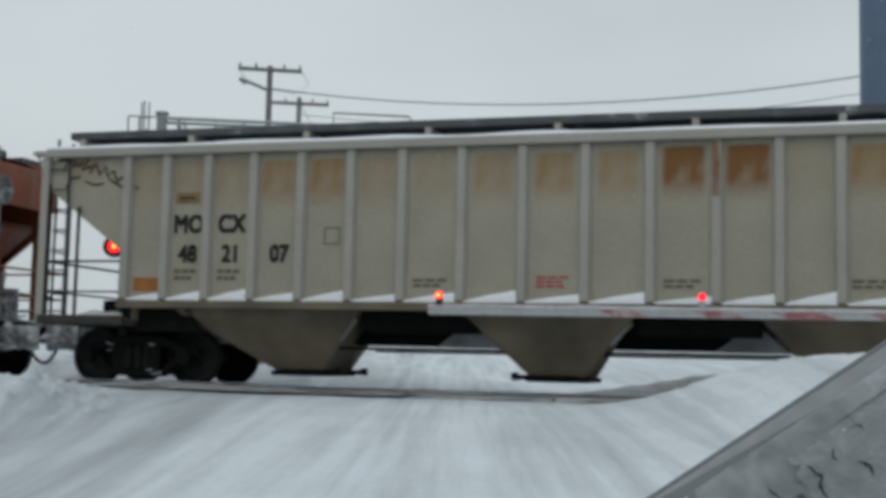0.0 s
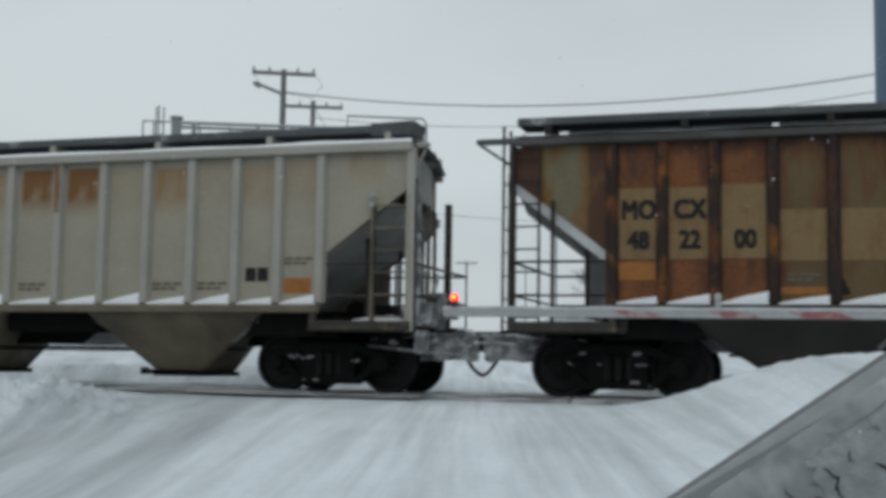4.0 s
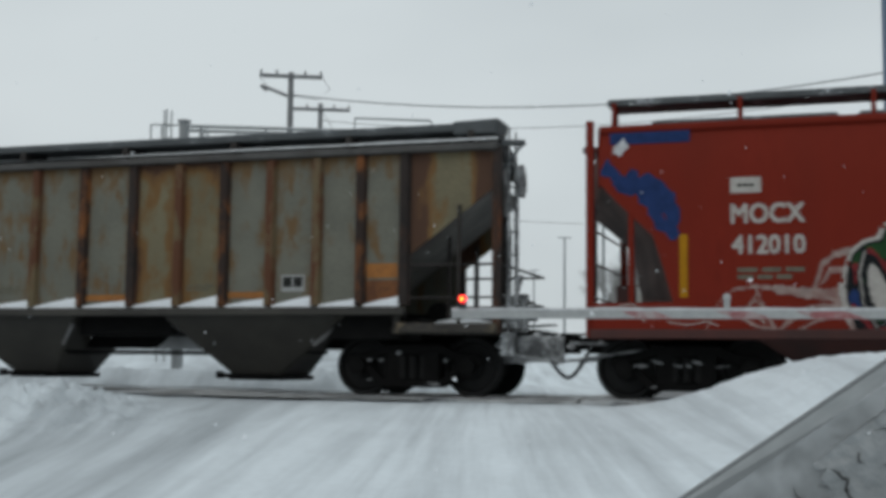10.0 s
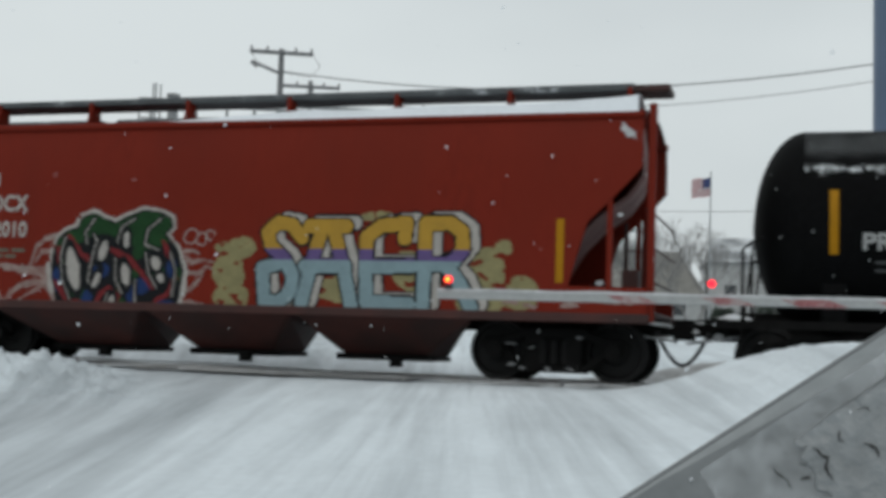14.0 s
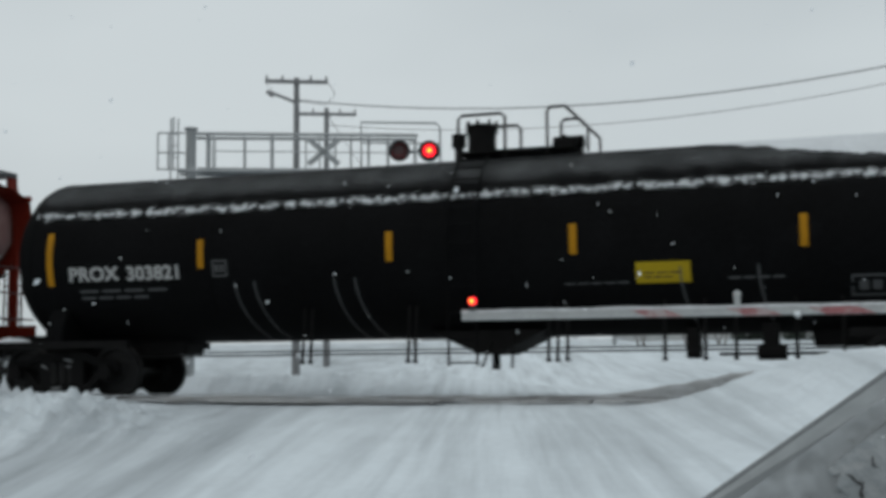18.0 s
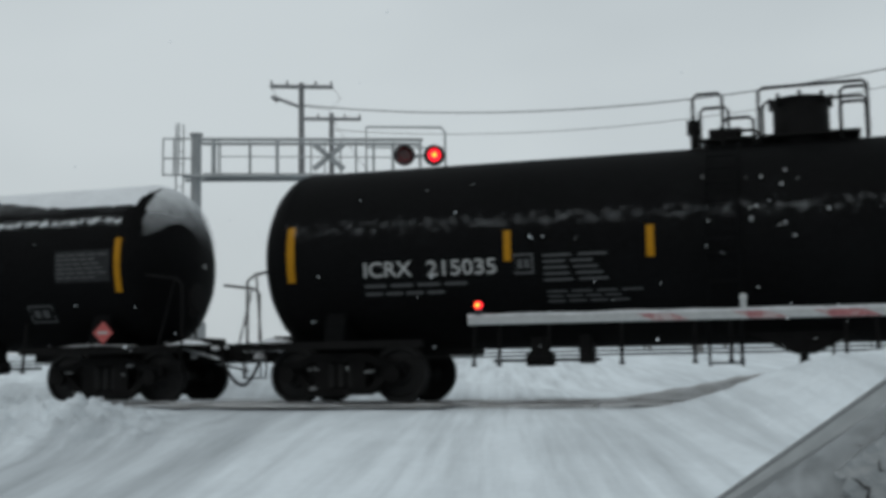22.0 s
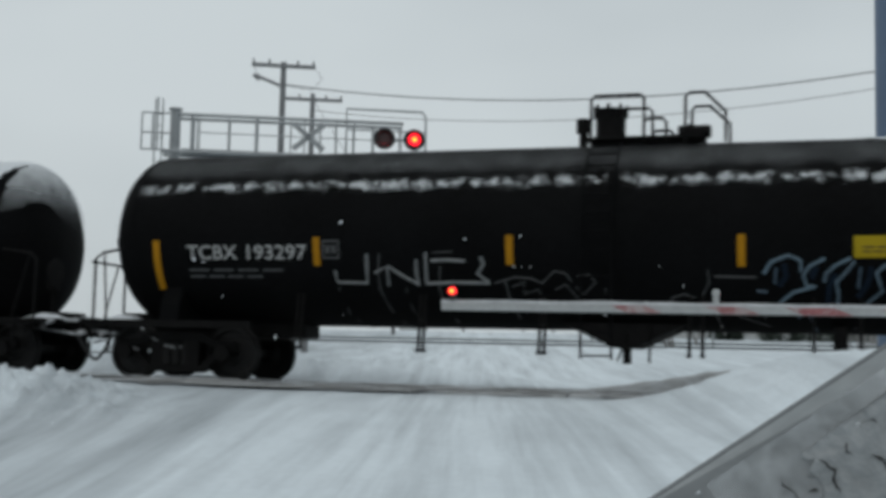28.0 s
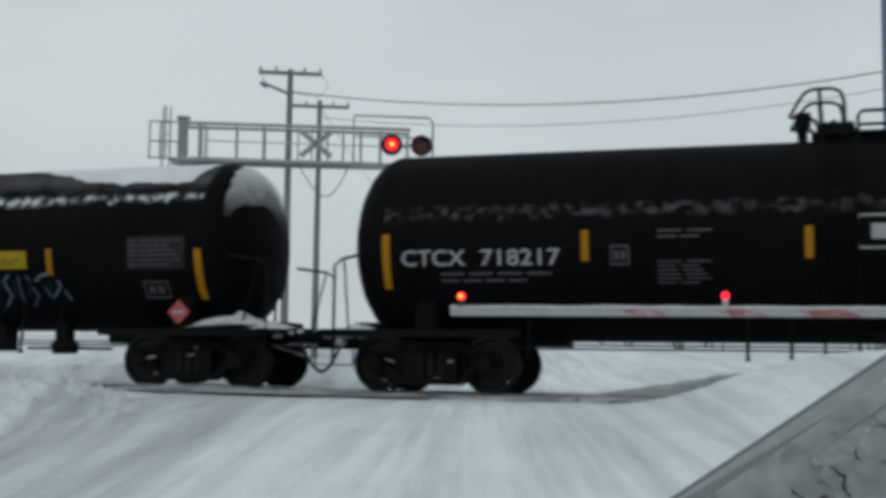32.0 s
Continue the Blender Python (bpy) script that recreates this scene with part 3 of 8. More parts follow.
class Shape:
    """Collects the corners and faces of one part."""

    def __init__(self):
        self.v, self.f = [], []

    def add(self, v, f):
        k = len(self.v)
        self.v += [tuple(p) for p in v]
        self.f += [tuple(i + k for i in q) for q in f]
        return self

    def box(self, x0, x1, y0, y1, z0, z1):
        return self.add([(x, y, z) for x in (x0, x1) for y in (y0, y1) for z in (z0, z1)],
                        [(0, 1, 3, 2), (4, 6, 7, 5), (0, 4, 5, 1), (2, 3, 7, 6), (0, 2, 6, 4), (1, 5, 7, 3)])

    def rod(self, p, q, r, r2=None, seg=8):
        p, q = Vector(p), Vector(q)
        d = (q - p).normalized()
        a = d.orthogonal().normalized()
        b = d.cross(a)
        r2 = r if r2 is None else r2
        ring = [(math.cos(2 * math.pi * i / seg), math.sin(2 * math.pi * i / seg)) for i in range(seg)]
        v = [p + (a * c + b * s) * r for c, s in ring] + [q + (a * c + b * s) * r2 for c, s in ring]
        f = [(i, (i + 1) % seg, seg + (i + 1) % seg, seg + i) for i in range(seg)]
        f += [tuple(range(seg))[::-1], tuple(range(seg, 2 * seg))]
        return self.add(v, f)

    def path(self, pts, r, seg=6):
        """One unbroken tube along the points."""
        pts = [Vector(t) for t in pts]
        k, up = len(self.v), None
        for i, t in enumerate(pts):
            d = (pts[min(i + 1, len(pts) - 1)] - pts[max(i - 1, 0)]).normalized()
            up = d.orthogonal().normalized() if up is None else (up - d * up.dot(d)).normalized()
            side = d.cross(up)
            self.v += [tuple(t + (up * math.cos(2 * math.pi * j / seg) + side * math.sin(2 * math.pi * j / seg)) * r) for j in range(seg)]
        for i in range(len(pts) - 1):
            for j in range(seg):
                self.f.append((k + i * seg + j, k + i * seg + (j + 1) % seg, k + (i + 1) * seg + (j + 1) % seg, k + (i + 1) * seg + j))
        self.f += [tuple(range(k, k + seg))[::-1], tuple(range(k + (len(pts) - 1) * seg, k + len(pts) * seg))]
        return self

    def slab(self, poly, y0, y1):
        """A polygon in x, z pushed from y0 to y1."""
        n = len(poly)
        v = [(x, y0, z) for x, z in poly] + [(x, y1, z) for x, z in poly]
        f = [tuple(range(n)), tuple(range(n, 2 * n))[::-1]]
        f += [(i, n + i, n + (i + 1) % n, (i + 1) % n) for i in range(n)]
        return self.add(v, f)

    def turned(self, prof, centre, axis="x", seg=32):
        """A profile of (along, radius) turned round an axis."""
        n = len(prof)
        v, f = [], []
        for a, r in prof:
            for i in range(seg):
                c, s = math.cos(2 * math.pi * i / seg) * r, math.sin(2 * math.pi * i / seg) * r
                p = {"x": (a, c, s), "y": (c, a, s), "z": (c, s, a)}[axis]
                v.append((p[0] + centre[0], p[1] + centre[1], p[2] + centre[2]))
        for j in range(n - 1):
            for i in range(seg):
                f.append((j * seg + i, j * seg + (i + 1) % seg, (j + 1) * seg + (i + 1) % seg, (j + 1) * seg + i))
        f += [tuple(range(seg))[::-1], tuple(range((n - 1) * seg, n * seg))]
        return self.add(v, f)

    def grid(self, rows):
        """A sheet from rows of points."""
        w = len(rows[0])
        f = [(j * w + i, j * w + i + 1, (j + 1) * w + i + 1, (j + 1) * w + i) for j in range(len(rows) - 1) for i in range(w - 1)]
        return self.add([p for r in rows for p in r], f)

    def mesh(self, name, bevel=0.0, smooth=0.0):
        me = bpy.data.meshes.new(name)
        me.from_pydata(self.v, [], self.f)
        bm = bmesh.new()
        bm.from_mesh(me)
        bmesh.ops.recalc_face_normals(bm, faces=bm.faces)
        if bevel:
            es = [e for e in bm.edges if len(e.link_faces) == 2 and e.calc_face_angle(0) > 0.6]
            bmesh.ops.bevel(bm, geom=es, offset=bevel, segments=1, affect="EDGES", clamp_overlap=True)
        if smooth:
            for fa in bm.faces:
                fa.smooth = True
            for e in bm.edges:
                if len(e.link_faces) == 2 and e.calc_face_angle(0) > smooth:
                    e.smooth = False
        bm.to_mesh(me)
        bm.free()
        return me


def part(name, shape, material, parent, label="", bevel=0.0, smooth=0.0, at=None, kind=""):
    """One mesh object under a thing or a part (or a thing of its own, with no parent)."""
    me = shape if isinstance(shape, bpy.types.Mesh) else shape.mesh(name, bevel, smooth)
    if not me.materials:
        me.materials.append(material)
    ob = new(name, me)
    ob.parent = parent
    if at is not None:
        ob.matrix_basis = at
    return tagged(ob, label=label, kind=kind)


def thing(name, label, category, group="", at=None):
    ob = tagged(new(name), label=label, category=category, group=group)
    ob.empty_display_size = 0.2
    if at is not None:
        ob.matrix_basis = at
    return ob


def lettering(text, size, wide=1.0, heavy=0.0):
    """The mesh of a line of text in the x, z plane, centred, that faces -y; heavy: how much bolder its strokes are."""
    cu = bpy.data.curves.new("text", "FONT")
    cu.body, cu.size, cu.align_x, cu.align_y = text, size, "CENTER", "CENTER"
    cu.resolution_u = 3
    ob = bpy.data.objects.new("text", cu)
    scene.collection.objects.link(ob)
    flat = bpy.data.meshes.new_from_object(ob.evaluated_get(bpy.context.evaluated_depsgraph_get()))
    bpy.data.objects.remove(ob)
    shifts = ((0, 0), (-1, -1), (1, 1), (-1, 1), (1, -1)) if heavy else ((0, 0),)
    s = Shape()
    for i, (a, b) in enumerate(shifts):
        s.add([(v.co.x * wide + a * heavy, -0.0006 * i, v.co.y + b * heavy) for v in flat.vertices], [tuple(f.vertices) for f in flat.polygons])
    bpy.data.meshes.remove(flat)
    me = bpy.data.meshes.new("lettering")
    me.from_pydata(s.v, [], s.f)
    return me


# ---- plan: the track runs past the camera, 19 m off ----
PSI = -17.34
EX = Vector((math.cos(radians(PSI)), math.sin(radians(PSI)), 0))
NX = Vector((-EX.y, EX.x, 0))
TRACK = 19.0


def on_track(along, off=0.0, z=0.0):
    return EX * along + NX * (TRACK + off) + Vector((0, 0, z))


def smooth_step(a, b, x):
    t = np.clip((x - a) / (b - a), 0, 1)
    return t * t * (3 - 2 * t)


def ground_height(x, y):
    r = -x * EX.y + y * EX.x
    near = -0.66 + 0.60 * smooth_step(-4, 17.2, r)
    far = 0.045 * np.minimum(np.maximum(r - 36, 0), 64)
    z = np.where(r < 17.2, near, -0.06 + far)
    bank = 0.74 * smooth_step(1.9, 4.7, x - 0.10 * (15 - r)) * smooth_step(8, 13.8, r) * (1 - smooth_step(14.6, 17.2, r))
    berm = 0.22 * smooth_step(-2.3, -5.0, x + 0.30 * (r - 12)) * smooth_step(9.0, 12.2, r) * (1 - smooth_step(13.2, 16.6, r))
    a = x * EX.x + y * EX.y
    side = 0.10 * (smooth_step(2.5, 6.0, a) + smooth_step(-7.5, -9.5, a)) * smooth_step(16.4, 17.4, r) * (1 - smooth_step(22, 23, r))
    heap = 0.34 * smooth_step(22.5, 25, r) * (1 - smooth_step(26, 31, r)) * (smooth_step(-2.5, -7, a + 2) + smooth_step(4, 9, a))
    return z + bank + berm + side * 0.6 + heap, bank + berm * 2.6 + heap


def ground_z(x, y):
    h, k = ground_height(np.array([x]), np.array([y]))
    z, k = float(h[0]), float(k[0])
    if abs(x) < 40 and 0 < y < 60:
        z += 0.010 * noise.noise((x * 1.2, y * 0.25, 0)) + 0.006 * noise.noise((x * 3.1, y * 3.1, 4))
        rough = min(k, 0.45) * (0.32 if x > 0 else 1.45)
        z += rough * (0.16 * noise.noise((x * 1.6, y * 1.6, 9)) + 0.24 * noise.noise((x * 3.7, y * 3.7, 2)) + 0.30 * abs(noise.noise((x * 7.5, y * 7.5, 5))) + 0.20 * noise.noise((x * 12, y * 12, 7)) - 0.06)
    return z


def build_ground():
    xs = np.unique(np.concatenate([np.linspace(-1500, -60, 10), np.linspace(-60, -16, 23), np.linspace(-16, -9, 29), np.linspace(-9, -2, 94), np.linspace(-2, 9, 92), np.linspace(9, 16, 29), np.linspace(16, 60, 23), np.linspace(60, 1500, 10)]))
    ys = np.unique(np.concatenate([np.linspace(-1500, -20, 8), np.linspace(-20, 4, 13), np.linspace(4, 9, 42), np.linspace(9, 17, 106), np.linspace(17, 18, 9), np.linspace(18, 34, 65), np.linspace(34, 120, 30), np.linspace(120, 1800, 12)]))
    rows = [[(x, y, ground_z(x, y)) for x in xs] for y in ys]
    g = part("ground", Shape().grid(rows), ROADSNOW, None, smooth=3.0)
    tagged(g, "snow-covered road and field with packed wheel tracks and ploughed banks", "ground", kind="structure")


def ragged(name, label, keep, material, a0, a1, r0, r1, step, lift=0.012):
    """A thin uneven patch that lies on the ground, between two distances along and across the track."""
    na, nr = int((a1 - a0) / step), int((r1 - r0) / step)
    s, ids = Shape(), {}

    def corner(i, j):
        if (i, j) not in ids:
            p = EX * (a0 + i * step) + NX * (r0 + j * step)
            ids[i, j] = len(s.v)
            s.v.append((p.x, p.y, ground_z(p.x, p.y) + lift))
        return ids[i, j]
    for i in range(na):
        for j in range(nr):
            if keep(a0 + (i + 0.5) * step, r0 + (j + 0.5) * step):
                s.f.append((corner(i, j), corner(i + 1, j), corner(i + 1, j + 1), corner(i, j + 1)))
    tagged(part(name, s, material, None, smooth=2.0), label, "snow", kind="structure")


build_ground()
ragged("slush_strip", "grey dirty slush churned along the near rail", lambda a, r: noise.noise((a * 0.9, r * 2.6, 3)) > -0.15 - 0.5 * math.exp(-((r - 17.75) / 0.35) ** 2) + 0.14 * abs(a + 7.5), SLUSH, -14.0, 3.0, 16.5, 18.15, 0.08, 0.035)
ragged("churned_slush", "brownish slush churned up where wheels cross the rail", lambda a, r: noise.noise((a * 1.1, r * 2.4, 5)) > ((a + 8.3) / 2.8) ** 2 + ((r - 17.4) / 1.0) ** 2 - 0.8, SLUSH, -12.0, -4.5, 16.0, 18.12, 0.08, 0.045)
ragged("grey_rail_snow", "grey dirty snow lying along the near rail", lambda a, r: noise.noise((a * 0.8, r * 2.0, 8)) > -0.45 + 1.2 * abs(r - 17.75), SLUSH, -26.0, -8.0, 17.2, 18.15, 0.11, 0.02)
# Darker ragged strip beside the rail, thinning away from a = -7.
ragged("wet_rail_slush", "dark broken strip along the near rail", lambda a, r: abs(r - 18.02 - 0.05 * noise.noise((a * 1.3, 0, 7))) < 0.05 + 0.16 * noise.noise((a * 2.1, r * 2, 3)) - 0.03 * abs(a + 7), DARKSLUSH, -12.0, 5.0, 17.6, 18.19, 0.06, 0.07)


def build_track():
    for off in (-0.755, 0.755):
        s = Shape()
        s.slab([(-0.036, 0.0), (0.036, 0.0), (0.036, -0.04), (0.01, -0.05), (0.01, -0.13), (0.07, -0.16), (-0.07, -0.16), (-0.01, -0.13), (-0.01, -0.05), (-0.036, -0.04)], -150, 150)
        part("rail", s, STEEL, None, "worn steel rail with snow against it", at=Matrix.Translation(on_track(0, off)) @ pose(0, 0, 0, 0, 0, PSI - 90), kind="structure")
    for off, w in ((-1.25, 0.42), (0.0, 0.60), (1.25, 0.42)):
        for i in range(6):
            s = Shape().box(-1.18, 1.18, -w, w, -0.14, -0.012 - 0.006 * (i % 2))
            part("crossing_panel", s, SLUSH, None, "dark rubber crossing panel under dirty slush", bevel=0.02, kind="structure",
                 at=Matrix.Translation(on_track(-7.0 + 2.4 * i, off)) @ pose(0, 0, 0, 0, 0, PSI))


build_track()
ragged("rail_edge_snow", "greyish snow packed against the near rail", lambda a, r: noise.noise((a * 1.3, r * 2.5, 12)) > -0.28, BERMSNOW, -34.0, 12.0, 17.86, 18.19, 0.055, 0.052)
ragged("tracked_snow", "broken patches of packed snow over the crossing", lambda a, r: noise.noise((a * 0.75, r * 2.8, 20)) + 0.5 * noise.noise((a * 2.3, r * 6.0, 4)) > 0.10 + 0.5 * math.exp(-((a + 7.5) / 3.0) ** 2), BERMSNOW, -26.0, 6.0, 17.25, 18.2, 0.06, 0.056)
ragged("panel_snow", "thin snow blown over the crossing panels", lambda a, r: noise.noise((a * 0.6, r * 1.6, 33)) + 0.4 * noise.noise((a * 2.1, r * 5.0, 8)) > -0.05, BERMSNOW, -26.0, 8.0, 18.32, 19.65, 0.09, 0.058)

# ---- the train ----
TRUCK = {}


def truck_parts():
    sf = Shape()
    sf.slab([(-1.12, 0.47), (-1.12, 0.62), (-0.70, 0.69), (-0.46, 0.80), (0.46, 0.80), (0.70, 0.69), (1.12, 0.62), (1.12, 0.47), (0.78, 0.53), (0.46, 0.64), (-0.46, 0.64), (-0.78, 0.53)], -0.07, 0.07)
    sf.slab([(-0.92, 0.50), (-0.76, 0.52), (-0.46, 0.25), (0.46, 0.25), (0.76, 0.52), (0.92, 0.50), (0.52, 0.13), (-0.52, 0.13)], -0.065, 0.065)
    for k in (-1, 1):
        sf.box(min(k * 0.15, k * 0.44), max(k * 0.15, k * 0.44), -0.075, 0.055, 0.2, 0.7)
        sf.box(k * 0.9 - 0.16, k * 0.9 + 0.16, -0.08, 0.08, 0.56, 0.66)
    TRUCK["frame"] = sf.mesh("side_frame", 0.015)
    sp = Shape()
    sp.turned([(0.26 + 0.03 * i, 0.088 if i % 2 else 0.076) for i in range(13)], (0, 0, 0), "z", 10)
    TRUCK["spring"] = sp.mesh("spring")
    TRUCK["cap"] = Shape().turned([(-0.06, 0.02), (-0.05, 0.13), (0.10, 0.13), (0.10, 0.02)], (0, 0, 0), "y", 14).mesh("bearing_cap", smooth=0.7)
    wh = Shape()
    for s in (-1, 1):
        wh.turned([(s * 0.83, 0.07), (s * 0.83, 0.16), (s * 0.78, 0.20), (s * 0.765, 0.36), (s * 0.82, 0.385), (s * 0.82, 0.452), (s * 0.715, 0.457),
                   (s * 0.70, 0.482), (s * 0.685, 0.482), (s * 0.685, 0.38), (s * 0.72, 0.2), (s * 0.66, 0.10)], (0, 0, 0), "y", 36)
    wh.rod((0, -0.98, 0), (0, 0.98, 0), 0.075, seg=12)
    for s in (-1, 1):
        for i in range(3):
            wh.rod((0.11 * math.cos(i * 2.1), s * 0.97, 0.11 * math.sin(i * 2.1)), (0.11 * math.cos(i * 2.1), s * 0.835, 0.11 * math.sin(i * 2.1)), 0.018, seg=6)
    TRUCK["wheels"] = wh.mesh("wheelset", smooth=0.6)
    bo = Shape().box(-0.22, 0.22, -0.88, 0.88, 0.17, 0.5).box(-0.22, 0.22, -1.0, 1.0, 0.48, 0.78).box(-0.35, 0.35, -0.35, 0.35, 0.5, 0.86)
    for x in (-0.42, 0.42):
        bo.box(x - 0.05, x + 0.05, -0.8, 0.8, 0.40, 0.52)
    TRUCK["bolster"] = bo.mesh("truck", 0.02)
    TRUCK["brake"] = Shape().box(-0.07, 0.07, -0.06, 0.06, -0.13, 0.15).mesh("brake_shoe", 0.02)


truck_parts()
WHEELSETS = []


def add_truck(car, x, hub=BLACKIRON):
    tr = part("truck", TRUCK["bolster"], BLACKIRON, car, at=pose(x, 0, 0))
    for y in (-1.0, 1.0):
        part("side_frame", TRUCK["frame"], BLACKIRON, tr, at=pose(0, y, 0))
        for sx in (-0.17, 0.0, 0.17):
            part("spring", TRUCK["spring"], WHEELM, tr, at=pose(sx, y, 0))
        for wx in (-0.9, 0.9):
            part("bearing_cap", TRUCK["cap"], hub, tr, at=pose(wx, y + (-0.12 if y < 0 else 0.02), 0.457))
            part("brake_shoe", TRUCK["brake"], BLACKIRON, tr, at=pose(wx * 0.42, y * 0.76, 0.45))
    bits = Shape()
    random.seed(int(abs(x) * 50) + len(WHEELSETS))
    for _ in range(4 if hub is HUBBLUE else 7):
        bx, bz = random.uniform(-0.75, 0.6), random.choice((0.19, 0.24, 0.50, 0.55, 0.66))
        w, h, lean = random.uniform(0.03, 0.15), random.uniform(0.012, 0.035), random.uniform(-0.5, 0.2)
        pts = [(w * math.cos(k * 0.785) * random.uniform(0.5, 1), h * math.sin(k * 0.785) * random.uniform(0.5, 1)) for k in range(8)]
        bits.slab([(bx + q * math.cos(lean) - r * math.sin(lean), bz + q * math.sin(lean) + r * math.cos(lean)) for q, r in pts], -1.085, -1.065)
    arc = [(-0.50 + 0.16 * math.sin(a), 0.36 + 0.17 * math.cos(a) - 0.03) for a in (1.9, 1.6, 1.3, 1.0, 0.7)] + [(-0.52 + 0.13 * math.sin(a), 0.36 + 0.13 * math.cos(a) - 0.03) for a in (0.8, 1.2, 1.6, 1.9)]
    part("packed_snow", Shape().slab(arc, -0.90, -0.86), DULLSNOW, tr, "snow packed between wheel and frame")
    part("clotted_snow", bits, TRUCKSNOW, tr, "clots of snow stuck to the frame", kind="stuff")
    for wx in (-0.9, 0.9):
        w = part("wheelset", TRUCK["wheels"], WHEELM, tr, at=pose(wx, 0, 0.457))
        WHEELSETS.append((w, wx))


def add_coupler(car, s, x0, x1, snowy=0.0):
    """Draft sill, coupler and hanging air hose at the end s (-1 or 1), from x0 to the pulling face x1."""
    c = Shape().box(min(s * x0, s * (x1 - 0.35)), max(s * x0, s * (x1 - 0.35)), -0.2, 0.2, 0.68, 1.02)
    c.box(min(s * (x1 - 0.4), s * (x1 - 0.02)), max(s * (x1 - 0.4), s * (x1 - 0.02)), -0.08, 0.10, 0.74, 0.94)
    c.box(min(s * (x1 - 0.16), s * (x1 + 0.06)), max(s * (x1 - 0.16), s * (x1 + 0.06)), -0.17, 0.15, 0.68, 1.0)
    c.rod((s * (x0 + 0.3), -1.3, 0.98), (s * (x1 - 0.2), -0.15, 0.98), 0.02).rod((s * (x0 + 0.3), -1.3, 0.98), (s * (x0 + 0.3), -1.35, 0.72), 0.02)
    part("coupler", c, BLACKIRON, car, bevel=0.03)
    random.seed(int(x1 * 100) + (7 if s > 0 else 3))
    for k in range(3):
        ya, za = random.uniform(-0.9, 0.3), random.uniform(0.7, 1.05)
        part("brake_rod", Shape().rod((s * (x0 - 0.1), ya, za), (s * (x1 - 0.1), ya + random.uniform(-0.3, 0.3), za + random.uniform(-0.3, 0.12)), 0.022), CRUST, car)
    for k in range(4):
        p = Vector((s * random.uniform(x0, x1), random.uniform(-1.0, 0.1), random.uniform(0.72, 1.02)))
        r = random.uniform(0.04, 0.10)
        lump = Shape().turned([(-r * 0.7, r * 0.2), (-r * 0.3, r), (r * 0.2, r * 0.8), (r * 0.6, r * 0.2)], p, "z", 8)
        lump.v = [(v[0] + 0.4 * r * noise.noise((v[0] * 9, v[1] * 9, v[2] * 9)), v[1] + 0.4 * r * noise.noise((v[1] * 9, v[2] * 9, 1)), v[2] + 0.3 * r * noise.noise((v[0] * 9, v[2] * 9, 5))) for v in lump.v]
        part("snow_lump", lump, DULLSNOW, car, smooth=1.0)
    h = Shape()
    pts = []
    for i in range(9):
        t = i / 8
        pts.append((s * (x1 - 0.40 + 0.40 * t), -0.28 + 0.06 * t, 0.80 - 0.50 * math.sin(t * math.pi / 2)))
    h.path(pts, 0.03, 8)
    part("air_hose", h, HOODBLACK, car)


def ladder(car, x, y, z0, z1, width, material, along=True, rungs=7, name="ladder"):
    s = Shape()
    dx, dy = (width, 0) if along else (0, width)
    s.rod((x, y, z0), (x, y, z1), 0.022).rod((x + dx, y + dy, z0), (x + dx, y + dy, z1), 0.022)
    for i in range(rungs):
        z = z0 + (z1 - z0) * (i + 0.5) / rungs
        s.rod((x, y, z), (x + dx, y + dy, z), 0.014)
    part(name, s, material, car)


POSTS = [-7.10, -6.38, -5.64, -4.84, -4.03, -3.20, -2.36, -1.42, -0.48, 0.46, 1.40, 2.34, 3.20, 4.02, 4.84, 5.64, 6.38, 7.10]
SIDE_Y, SILL_Z, EAVE_Z = 1.60, 1.36, 3.72


